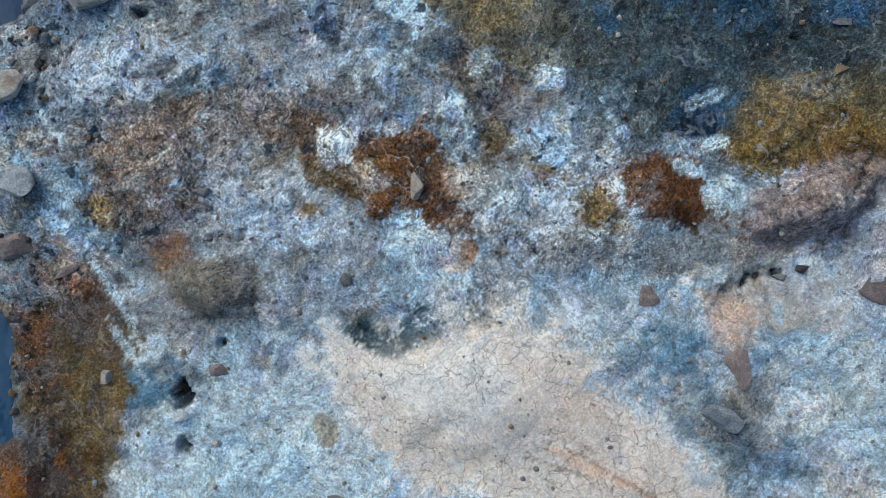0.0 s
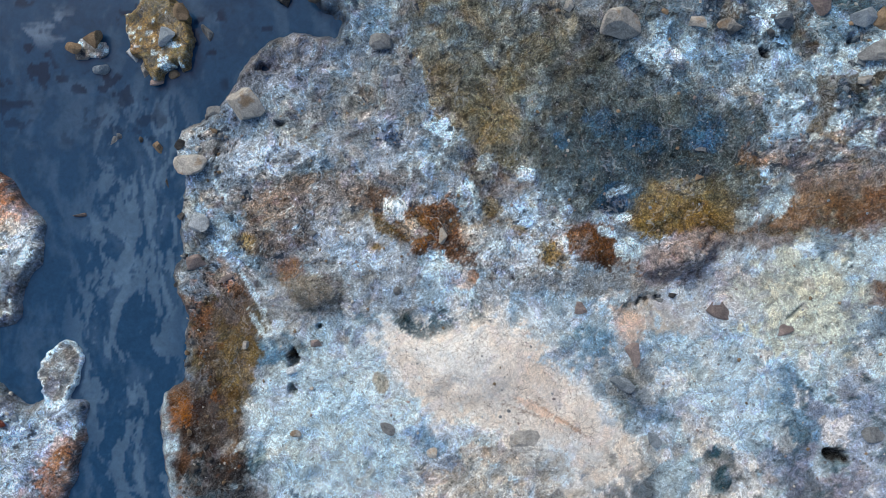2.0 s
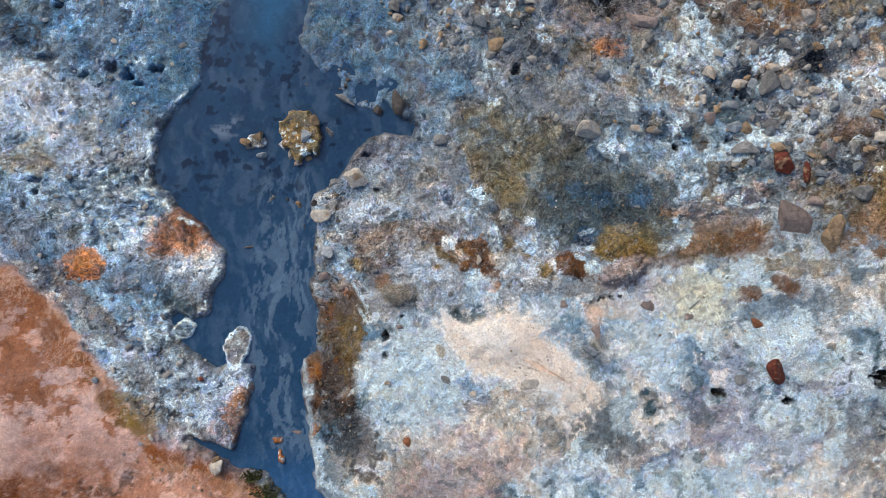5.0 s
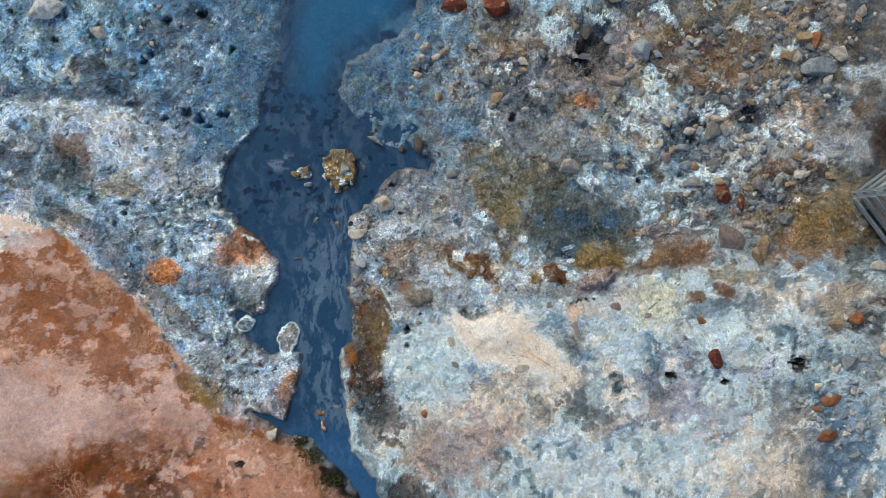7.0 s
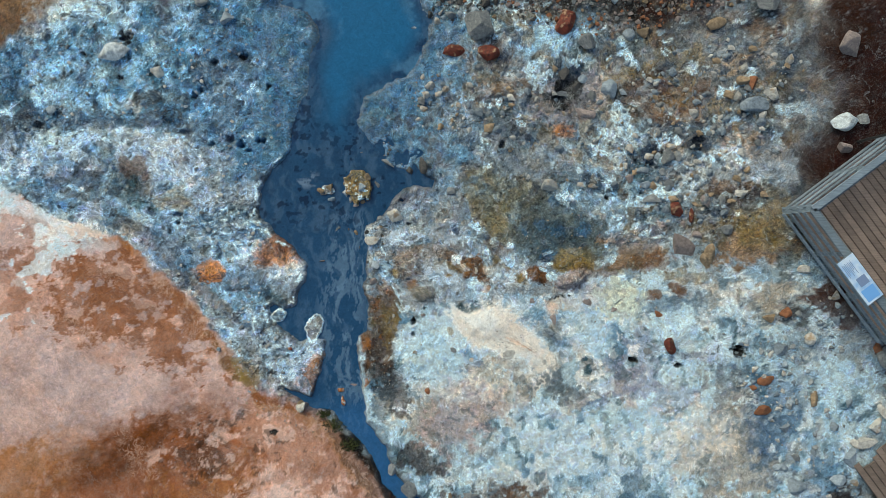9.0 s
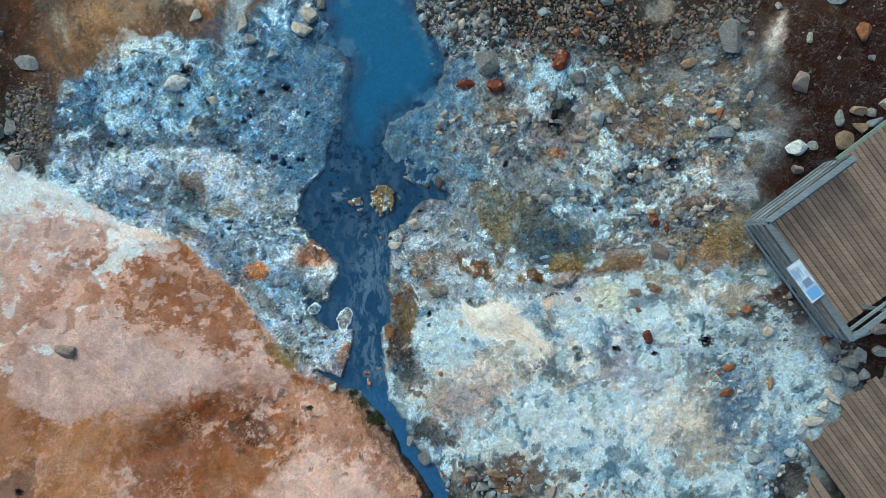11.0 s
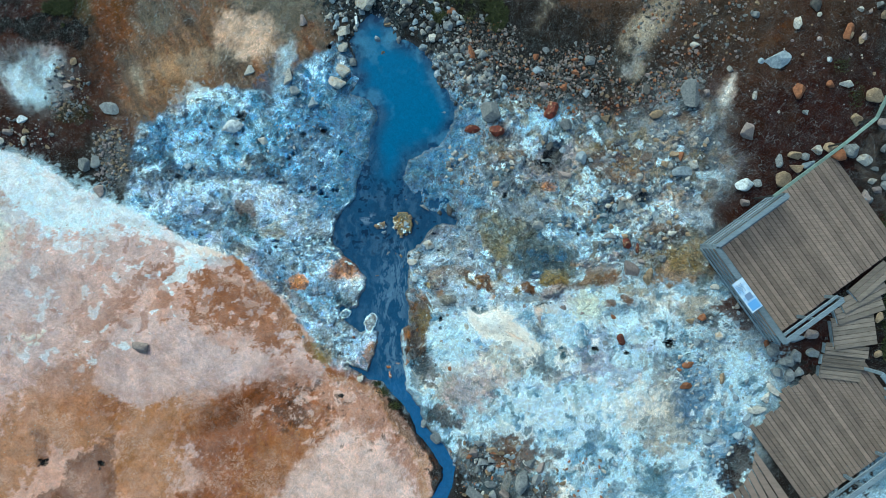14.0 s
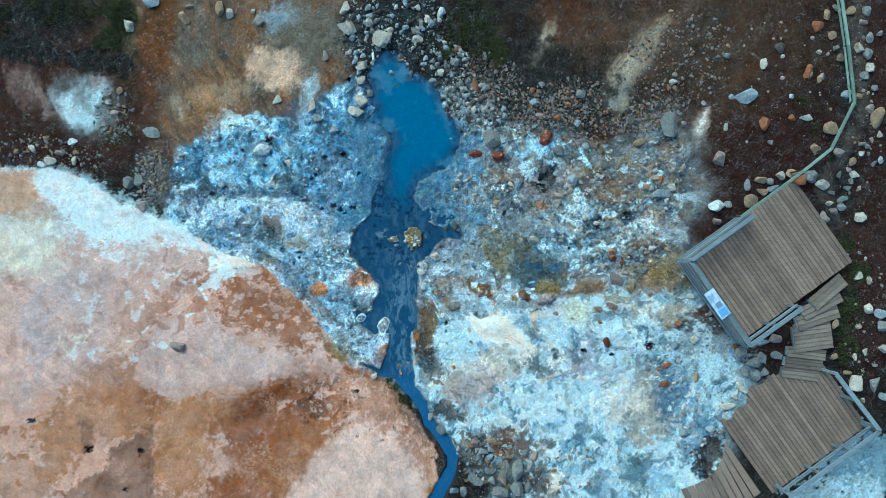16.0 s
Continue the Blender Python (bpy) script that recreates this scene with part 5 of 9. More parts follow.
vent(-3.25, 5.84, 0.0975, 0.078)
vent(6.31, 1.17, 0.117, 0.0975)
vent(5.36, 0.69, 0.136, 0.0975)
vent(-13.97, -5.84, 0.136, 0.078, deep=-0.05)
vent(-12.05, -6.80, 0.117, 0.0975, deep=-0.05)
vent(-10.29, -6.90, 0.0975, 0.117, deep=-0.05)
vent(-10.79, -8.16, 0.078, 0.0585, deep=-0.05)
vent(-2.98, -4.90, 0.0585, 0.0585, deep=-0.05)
spot(None, 12.09, -5.89, 2.73, 2.14, -35, lift=-0.14)


# pale bloom on the crust by the stream, browner towards the platform
bloom = (m_right * step(-1.7, -0.7, Y) * step(5.4, 4.2, X) + 0.6 * m_left).clip(0, 1) * step(-0.35, 0.25, N_SMALL + 0.6 * N_MID)
shade(0.12 * bloom, "milk")
shade(0.35 * m_right * step(4.2, 5.6, X + 0.4 * N_MID) * step(-2.6, -1.2, Y), "dun")
shade(0.22 * m_right * step(4.0, 6.0, X + 0.6 * N_MID) * step(0.9, 2.2, Y + 0.5 * N_MID), "slope")
shade(0.4 * m_right * step(-0.05, 0.05, N_MID + 0.4 * N_SMALL + 0.2 * step(1, 3, Y) - 0.1) * step(-0.4, 1.0, Y) * step(1.0, 2.5, X), "dun")
BANK, FLAT_PART = window(-2.0, 5.0, -3.4, 2.8), window(-1.2, 10.8, -9.2, -1.2)
WEST_PART, BACK_PART = window(-10.2, -0.8, -5.2, 6.6), window(0.6, 9.8, -2.4, 6.2)
bank_zone = m_right * step(-2.5, -1.7, Y + 0.3 * N_MID) * step(4.6, 3.6, X) * step(2.2, 1.2, Y)
bank_zone *= 1 - step(0.6, 0.85, GRIT)
shade(0.25 * bank_zone, "fog")
left_zone = m_left * step(2.2, 1.4, Y)
shade(0.3 * left_zone, "fog")
veil("lavender", left_zone, WEST_PART, 0.45, 0.5, 583, 0.2)
veil("steel", left_zone, WEST_PART, 0.5, 0.35, 585, 0.4)
veil("mauve", bank_zone, BANK, 0.35, 0.42, 571, 0.1)
shade(0.5 * bank_zone * step(0.3, 0.36, fbm(WX, WY, 0.3, 573, 4, 0.5)) * step(0.2, -0.5, Y + 1.2), "slate")
veil("blue_grey", bank_zone, BANK, 0.6, 0.24, 575, 0.42)
flat_zone = 0.8 * low * step(-1.9, -2.6, Y)
veil("fog", flat_zone, FLAT_PART, 0.3, 0.8, 577, 0.25)
shade(0.55 * flat_zone * (1 - CRACK.clip(0, 1)) * step(0.5, 0.54, fbm(WX, WY, 0.3, 579, 5, 0.55)), "teal")
veil("sand", flat_zone, FLAT_PART, 0.45, 0.5, 581, 0.48)
# shapes of the near ground
patch("haze", [(0.26, -1.29), (0.75, -1.31), (1.12, -1.6), (1.29, -1.74), (1.85, -1.69), (2.32, -1.78), (2.34, -2.12), (1.97, -2.18), (1.0, -2.22), (0.58, -2.2), (0.34, -1.78)], 0.7, fray=0.06, edge=0.02, soft=0.35, grit=0.55)
patch("dun", [(-0.16, -0.97), (0.56, -0.9), (0.62, -1.14), (0.33, -1.29), (0.19, -1.58), (-0.11, -1.62), (-0.35, -1.51), (-0.2, -1.21)], 0.65, fray=0.1, edge=0.02, grit=0.9)
patch("haze", [(0.46, -0.53), (0.71, -0.51), (0.84, -0.72), (1.12, -0.77), (1.08, -0.91), (0.77, -0.91), (0.63, -0.75), (0.49, -0.74)], 0.6, fray=0.06, edge=0.02, soft=0.4)
patch("haze", [(-0.43, -0.62), (0.07, -0.58), (0.35, -0.7), (0.28, -0.8), (0.02, -0.89), (-0.41, -0.87)], 0.55, fray=0.06, edge=0.02, soft=0.3)
spot("slate", 0.2, -0.86, 0.207, 0.055, 35, full=0.7)
spot("navy", 1.03, -0.64, 0.117, 0.076, 0, full=0.8)
spot("blue_grey", 0.81, -0.65, 0.104, 0.076, 0, full=0.6)
spot("lavender", 1.56, -1.08, 0.155, 0.121, 0, full=0.6)
spot("blue", 1.47, -1.11, 0.086, 0.069, 0, full=0.5)
spot("slate", 1.67, -0.76, 0.155, 0.086, 20, full=0.6)
spot("milk", 1.39, -0.87, 0.138, 0.076, 30, full=0.6)
spot("milk", 1.91, -0.88, 0.086, 0.121, 0, full=0.5)
patch("mauve", [(1.8, -1.06), (2.08, -0.95), (2.28, -0.96), (2.24, -1.13), (2.0, -1.2), (1.8, -1.18)], 0.6, fray=0.06, edge=0.02, soft=0.4)
patch("dun", [(0.73, -0.92), (1.25, -1.0), (1.31, -1.17), (1.04, -1.19), (0.77, -1.27), (0.62, -1.09)], 0.6, fray=0.06, edge=0.02, grit=0.9)
patch("rust", [(0.82, -1.26), (1.0, -1.32), (1.1, -1.29), (1.31, -1.19), (1.52, -1.23), (1.62, -1.34), (1.58, -1.51), (1.75, -1.62), (1.82, -1.8), (1.64, -1.79), (1.5, -1.72), (1.44, -1.58), (1.26, -1.65), (1.13, -1.53), (1.03, -1.36)], 0.9, fray=0.05, edge=0.02, grit=1.0)
patch("umber", [(1.38, -1.23), (1.55, -1.29), (1.56, -1.49), (1.75, -1.64), (1.79, -1.76), (1.61, -1.73), (1.49, -1.61), (1.45, -1.44)], 0.55, fray=0.05, edge=0.02, grit=1.0)
spot("sand", 1.18, -1.41, 0.076, 0.062, 0, full=0.7)
spot("ash", 1.27, -1.47, 0.069, 0.041, 0, full=0.6)
patch("milk", [(1.26, -1.81), (1.44, -1.66), (1.64, -1.8), (1.84, -1.83), (1.79, -1.98), (1.83, -2.11), (1.63, -2.08), (1.49, -1.99), (1.36, -1.95)], 0.75, fray=0.05, edge=0.02, soft=0.3)
spot("orange", 1.74, -1.87, 0.055, 0.062, 0, full=0.85)
spot("peach", 1.69, -1.9, 0.097, 0.083, 0, full=0.6)
patch("snow", [(0.97, -1.21), (1.05, -1.15), (1.2, -1.19), (1.14, -1.25), (1.1, -1.34), (1.0, -1.31)], 0.95, fray=0.04, edge=0.02)
patch("orange", [(-0.05, -1.71), (0.14, -1.62), (0.19, -1.77), (0.05, -1.88)], 0.5, fray=0.05, edge=0.02, grit=0.9)
spot("ochre", -0.29, -1.49, 0.090, 0.104, 0, full=0.7, grit=0.9)
spot("ochre", 0.89, -1.59, 0.045, 0.038, 0, full=0.9)
spot("ochre", 1.93, -1.27, 0.111, 0.090, -30, full=0.75, grit=0.9)
spot("ochre", 2.16, -1.47, 0.069, 0.048, 0, full=0.65)
spot("ochre", 1.27, -0.47, 0.138, 0.062, 0, full=0.5)
patch("pale_blue", [(1.25, -1.91), (1.39, -1.88), (1.53, -2.03), (1.52, -2.27), (1.34, -2.3), (1.24, -2.16)], 0.7, fray=0.05, edge=0.02, soft=0.3)
patch("teal", [(1.06, -2.32), (1.14, -2.22), (1.31, -2.3), (1.45, -2.18), (1.62, -2.24), (1.57, -2.34), (1.3, -2.46)], 0.9, fray=0.07, edge=0.02)
patch("teal", [(1.75, -2.14), (1.87, -2.16), (1.85, -2.3), (1.75, -2.24)], 0.75, fray=0.07, edge=0.02)
patch("slate", [(1.03, -2.17), (1.24, -2.19), (1.24, -2.36), (0.99, -2.36)], 0.4, fray=0.1, edge=0.02)
patch("milk", [(-0.35, -2.95), (-0.27, -2.74), (-0.05, -2.61), (0.32, -2.51), (0.77, -2.52), (0.94, -2.67), (0.86, -3.02), (0.99, -3.34), (-0.4, -3.32)], 0.6, fray=0.08, edge=0.02, soft=0.45)
spot("milk", 0.04, -3.14, 0.242, 0.155, 0, full=0.7)
spot("milk", 1.17, -3.16, 0.155, 0.173, 0, full=0.75)
spot("milk", 0.41, -2.85, 0.207, 0.104, 10, full=0.5)
spot("milk", 0.36, -2.37, 0.173, 0.104, 0, full=0.6)
spot("pale_blue", 0.54, -3.01, 0.242, 0.138, 0, full=0.5)
patch("cream", [(0.99, -2.5), (1.34, -2.41), (1.62, -2.32), (1.89, -2.28), (2.09, -2.46), (2.36, -2.7), (2.69, -2.88), (2.95, -3.13), (3.04, -3.37), (2.44, -3.36), (2.1, -3.25), (1.76, -3.07), (1.32, -3.03), (1.05, -2.78)], 0.85, fray=0.14, edge=0.12, crack=1.0, grit=0.5, soft=0.2)
patch("snow", [(1.2, -2.5), (1.82, -2.38), (2.05, -2.66), (1.81, -2.86), (1.32, -2.78)], 0.35, fray=0.12, edge=0.1, crack=1.0)
patch("peach", [(1.95, -2.56), (2.29, -2.7), (2.62, -2.95), (2.55, -3.09), (2.15, -2.94), (1.88, -2.8)], 0.18, fray=0.15, edge=0.12, crack=1.0)
spot("rust", 2.49, -3.17, 0.242, 0.014, -35, full=0.6, fine=True)
spot("peach", 2.31, -3.08, 0.311, 0.035, -28, full=0.6, fine=True)
spot("rust", 2.14, -3.08, 0.173, 0.010, -20, full=0.5, fine=True)
spot("ochre", 0.89, -2.82, 0.055, 0.090, 10, full=0.6)
patch("dun", [(-0.86, -2.11), (-0.56, -2.06), (-0.38, -1.86), (-0.26, -1.97), (-0.23, -2.32), (-0.31, -2.64), (-0.53, -2.84), (-0.86, -2.66), (-0.8, -2.3)], 0.6, fray=0.09, edge=0.02, grit=0.9)
patch("ochre", [(-0.57, -2.28), (-0.27, -2.21), (-0.31, -2.5), (-0.5, -2.63), (-0.62, -2.52)], 0.75, fray=0.07, edge=0.02, grit=0.9)
patch("rust", [(-0.43, -1.89), (-0.32, -1.93), (-0.3, -2.12), (-0.41, -2.16)], 0.75, fray=0.05, edge=0.02, grit=0.9)
patch("sienna", [(-0.84, -2.09), (-0.64, -2.08), (-0.63, -2.27), (-0.81, -2.29)], 0.6, fray=0.05, edge=0.02)
patch("umber", [(-0.89, -2.76), (-0.38, -2.81), (-0.36, -3.32), (-0.97, -3.31)], 0.75, fray=0.09, edge=0.02, grit=0.8)
patch("ochre", [(-0.53, -2.63), (-0.37, -2.67), (-0.37, -3.03), (-0.52, -3.24), (-0.57, -2.95)], 0.6, fray=0.07, edge=0.02, grit=0.9)
patch("orange", [(-1.09, -3.05), (-0.98, -2.85), (-0.86, -2.91), (-0.91, -3.12), (-1.05, -3.19)], 0.9, fray=0.04, edge=0.02)
for vx, vy, vr in ((-0.25, -1.97, 0.2), (-0.2, -2.32, 0.16), (-0.54, -1.01, 0.14)):
    spot("milk", vx, vy, 0.025, vr, 28, full=0.7, fine=True)
patch("ash", [(1.98, -1.78), (2.32, -1.82), (3.15, -1.91), (3.3, -2.08), (2.65, -2.15), (2.14, -2.0)], 0.75, fray=0.06, edge=0.02, grit=1.0)
patch("ochre", [(2.35, -1.64), (2.6, -1.59), (2.61, -1.81), (2.39, -1.82)], 0.75, fray=0.05, edge=0.02, grit=1.0)
patch("rust", [(2.6, -1.48), (2.77, -1.43), (2.97, -1.57), (3.24, -1.8), (3.21, -1.88), (2.99, -1.88), (2.63, -1.75)], 0.9, fray=0.05, edge=0.02, grit=1.0)
patch("umber", [(2.63, -1.71), (2.83, -1.73), (3.06, -1.84), (3.02, -1.89), (2.69, -1.79)], 0.6, fray=0.05, edge=0.02, grit=1.0)
spot("milk", 2.57, -1.62, 0.021, 0.090, 0, full=0.8)
spot("milk", 3.11, -1.67, 0.111, 0.076, 0, full=0.9)
spot("milk", 2.93, -1.53, 0.104, 0.041, -25, full=0.8)
patch("pale_blue", [(2.07, -2.04), (2.58, -2.03), (2.98, -2.28), (3.07, -2.55), (2.93, -2.74), (2.63, -2.76), (2.3, -2.53), (2.07, -2.28)], 0.7, fray=0.08, edge=0.02, soft=0.45)
patch("azure", [(2.5, -2.4), (2.94, -2.45), (3.01, -2.69), (2.73, -2.71), (2.5, -2.57)], 0.5, fray=0.1, edge=0.02, soft=0.4)
patch("petrol", [(2.92, -2.62), (3.05, -2.72), (3.25, -3.0), (3.38, -3.2), (3.11, -3.22), (2.97, -2.99)], 0.6, fray=0.1, edge=0.02)
patch("peach", [(2.98, -2.23), (3.24, -2.3), (3.28, -2.56), (3.05, -2.53)], 0.55, fray=0.06, edge=0.02, crack=0.7)
patch("cream", [(3.29, -2.73), (3.63, -2.66), (3.66, -2.97), (3.32, -2.99)], 0.75, fray=0.06, edge=0.02)
patch("sand", [(3.28, -2.15), (3.71, -2.13), (3.77, -2.4), (3.4, -2.46)], 0.6, fray=0.06, edge=0.02, crack=0.9)
patch("haze", [(3.63, -2.57), (4.18, -2.45), (4.15, -3.39), (3.37, -3.38), (3.42, -3.07), (3.65, -3.01)], 0.45, fray=0.1, edge=0.02, soft=0.35)
patch("petrol", [(2.23, -0.38), (3.2, -0.53), (4.24, -0.45), (4.22, -1.12), (3.84, -1.1), (3.34, -1.19), (3.17, -1.37), (2.94, -1.4), (2.68, -1.15), (2.28, -0.98)], 0.7, fray=0.12, edge=0.06, grit=1.0, soft=0.35)
patch("olive", [(1.99, -0.54), (2.36, -0.52), (2.39, -0.86), (2.15, -0.95), (1.98, -0.74)], 0.6, fray=0.1, edge=0.06, grit=1.0, soft=0.35)
patch("ochre", [(3.17, -1.51), (3.24, -1.22), (3.48, -1.08), (3.8, -1.11), (3.83, -1.4), (3.66, -1.53), (3.33, -1.59)], 0.85, fray=0.07, edge=0.03, grit=1.0, soft=0.35)
patch("olive", [(3.77, -1.06), (4.22, -0.95), (4.21, -1.32), (3.99, -1.37), (3.83, -1.27)], 0.7, fray=0.08, edge=0.02, grit=1.0, soft=0.35)
spot("blue", 2.91, -0.55, 0.155, 0.124, 0, full=0.7)
spot("blue", 3.26, -0.7, 0.138, 0.111, 0, full=0.7)
spot("blue", 3.82, -0.66, 0.173, 0.138, 0, full=0.7)
spot("blue", 3.03, -1.23, 0.166, 0.133, 0, full=0.7)
spot("blue", 2.56, -0.67, 0.086, 0.069, 0, full=0.7)
spot("navy", 3.02, -1.28, 0.104, 0.086, 0, full=0.75)
spot("milk", 3.08, -1.15, 0.121, 0.041, 20, full=0.6)
spot("milk", 3.09, -1.4, 0.062, 0.035, 0, full=0.8)
patch("tan", [(4.17, -0.9), (4.8, -0.78), (5.44, -0.52), (5.65, -0.67), (5.5, -0.94), (5.55, -1.3), (4.77, -1.56), (4.28, -1.54), (4.58, -1.12)], 0.6, fray=0.12, edge=0.02, grit=0.9)
patch("rust", [(4.78, -1.27), (5.56, -1.16), (5.61, -1.58), (4.84, -1.63)], 0.6, fray=0.12, edge=0.02, grit=0.9)
patch("peach", [(4.38, -0.8), (5.44, -0.57), (5.5, -0.73), (4.73, -0.93)], 0.6, fray=0.1, edge=0.02)
patch("ochre", [(5.47, -1.65), (6.64, -1.55), (6.63, -1.86), (5.6, -1.87)], 0.6, fray=0.12, edge=0.02, grit=0.9)
spot("milk", 4.41, -1.25, 0.115, 0.186, 0, full=0.9)
spot("milk", 4.16, -1.39, 0.129, 0.100, 0, full=0.85)
spot("green_white", 4.57, -2.29, 0.444, 0.322, 0, full=0.75)
spot("milk", 5.77, -2.72, 0.430, 0.322, 0, full=0.7)
patch("milk", [(3.26, -2.57), (3.69, -2.44), (4.44, -2.82), (4.36, -3.31), (3.73, -3.29), (3.25, -2.92)], 0.5, fray=0.15, edge=0.02, soft=0.4)
patch("haze", [(3.35, -2.14), (4.06, -1.88), (4.33, -2.25), (3.9, -2.45), (3.41, -2.36)], 0.6, fray=0.1, edge=0.02, soft=0.4)
# boulders grown over by the crust
spot("mud", 0.31, -1.97, 0.27, 0.17, -4, full=0.7, edge=0.2, fray=0.2, lift=0.07, fine=True)
# thin dark line painted as the shade along the boulder's lower rim
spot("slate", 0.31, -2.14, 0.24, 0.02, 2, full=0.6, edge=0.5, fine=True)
spot("mauve", 3.59, -1.76, 0.36, 0.2, 28, full=0.75, edge=0.3, fray=0.4, lift=0.1, fine=True)
spot("rust", 3.76, -1.63, 0.09, 0.04, 20, full=0.6)
spot("ash", 3.61, -1.79, 0.13, 0.08, 20, full=0.5)
# blue-grey mineral over the bank behind the flat and the western crust
behind = m_right * step(-1.5, -0.9, Y + 0.3 * N_MID) * step(0.8, 1.6, X) * (1 - 0.8 * step(0.75, 0.95, GRIT) * NEAR)
veil("steel", behind, BACK_PART, 0.4, 0.7, 591, -0.1)
veil("petrol", behind, BACK_PART, 0.5, 0.5, 592, 0.25)
veil("navy", behind, BACK_PART, 0.6, 0.3, 593, 0.45)
veil("ochre", behind, BACK_PART, 0.45, 0.45, 594, 0.35)
veil("milk", behind, BACK_PART, 0.6, 0.3, 595, 0.42)
veil("azure", left_zone, WEST_PART, 0.3, 0.6, 596, -0.1)
veil("blue", m_left, WEST_PART, 0.55, 0.4, 597, 0.36)
veil("navy", m_left, WEST_PART, 0.6, 0.22, 598, 0.5)
shade(0.45 * m_clay * step(-7.0, -10.5, X - 0.5 * (Y + 1) + 0.5 * N_BIG) * step(-5.6, -3.6, Y + 0.4 * N_BIG), "lilac")
flake("milk", [(-13.97, 2.84), (-12.36, 2.69), (-11.22, 1.96), (-9.51, 1.31), (-8.65, 0.78), (-8.46, 0.16), (-9.51, 0.39), (-11.22, 0.01), (-12.93, 1.06), (-13.88, 2.02)], 0.8, 0.3, 0.5, 931, 0.08)
flake("green_white", [(-15.39, 1.06), (-13.5, 1.25), (-12.93, 0.39), (-13.88, -0.56), (-15.39, -0.76)], 0.6, 0.3, 0.5, 932, 0.1)
flake("tan", [(-15.58, 2.68), (-14.07, 2.72), (-13.88, 1.83), (-13.12, 1.06), (-15.01, 1.06), (-15.58, 1.16)], 0.55, 0.25, 0.5, 933, 0.1)
# shade under the turf overhang, painted as a dark band below it
patch("overhang_shade", [(-15.58, 7.42), (-13.87, 7.31), (-12.93, 6.82), (-11.79, 6.83), (-10.55, 6.53), (-10.93, 5.85), (-13.12, 6.29), (-15.58, 6.5)], 0.95, fray=0.2, edge=0.1)
# stained rims of the western shore
patch("orange", [(-3.35, -1.06), (-2.89, -0.61), (-2.63, -0.81), (-2.39, -1.06), (-2.64, -1.24), (-2.88, -1.4), (-3.24, -1.32)], 0.75, fray=0.08)
patch("cream", [(-3.17, -1.39), (-2.44, -1.24), (-2.24, -1.46), (-2.45, -1.67), (-2.89, -1.69)], 0.2, fray=0.08)
patch("slate", [(-3.7, -1.77), (-2.52, -1.78), (-2.48, -2.1), (-3.12, -2.04)], 0.5, fray=0.12)
patch("milk", [(-3.34, -2.36), (-3.02, -2.53), (-2.41, -2.95), (-1.98, -3.12), (-2.13, -3.33), (-2.58, -3.61), (-3.08, -3.45), (-3.29, -2.87)], 0.5, fray=0.1)
patch("orange", [(-4.53, -1.24), (-4.11, -1.19), (-4.12, -1.56), (-4.5, -1.59)], 0.8, fray=0.08)
patch("orange", [(-2.09, -3.21), (-1.85, -3.2), (-1.96, -3.64), (-2.14, -4.05), (-2.33, -3.72)], 0.75, fray=0.06)
# shapes of the western crust
patch("haze", [(-6.38, 1.79), (-5.46, 1.69), (-4.39, 1.32), (-3.06, 1.04), (-3.0, 0.28), (-3.26, 0.04), (-4.51, 0.03), (-4.66, 0.49), (-5.41, 0.77), (-6.24, 0.79)], 0.55, fray=0.1, edge=0.03)
patch("rust", [(-6.23, 1.04), (-5.65, 1.15), (-5.53, 0.69), (-6.16, 0.64)], 0.65, fray=0.1, edge=0.03)
patch("teal", [(-6.04, 0.62), (-5.79, 0.65), (-5.72, 0.19), (-5.39, -0.03), (-6.01, 0.11)], 0.75, fray=0.1, edge=0.03)
patch("ochre", [(-5.67, 0.36), (-4.67, 0.24), (-4.6, -0.02), (-5.26, 0.01)], 0.5, fray=0.1, edge=0.03)
patch("fog", [(-3.21, -1.38), (-2.21, -1.33), (-2.31, -1.83), (-2.57, -2.11), (-3.06, -1.72)], 0.75, fray=0.1, edge=0.03)
patch("haze", [(-3.57, -2.21), (-2.58, -2.57), (-1.92, -2.93), (-1.93, -3.26), (-2.61, -3.75), (-3.11, -3.4), (-3.34, -2.8)], 0.5, fray=0.1, edge=0.03)
patch("milk", [(-4.16, -2.28), (-3.75, -2.46), (-3.35, -3.05), (-3.36, -3.39), (-3.77, -3.21)], 0.6, fray=0.1, edge=0.03)
patch("ochre", [(-3.9, -3.29), (-3.52, -3.38), (-3.16, -3.83), (-3.62, -3.8)], 0.7, fray=0.1, edge=0.03)
patch("dun", [(-5.38, -0.99), (-4.47, -1.6), (-3.66, -2.38), (-3.35, -3.14), (-2.95, -3.82), (-3.12, -3.81), (-3.56, -3.09), (-3.91, -2.41), (-4.73, -1.72)], 0.45, fray=0.08, edge=0.03)
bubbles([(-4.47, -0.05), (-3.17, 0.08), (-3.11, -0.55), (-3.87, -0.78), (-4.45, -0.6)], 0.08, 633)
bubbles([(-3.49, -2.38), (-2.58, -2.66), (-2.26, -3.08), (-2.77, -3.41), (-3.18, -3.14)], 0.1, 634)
spot("orange", -4.26, -1.36, 0.245, 0.225, full=0.75)
spot("slate", -3.15, 0.66, 0.225, 0.184, full=0.75)
spot("navy", -3.26, 1.33, 0.266, 0.143, full=0.7)
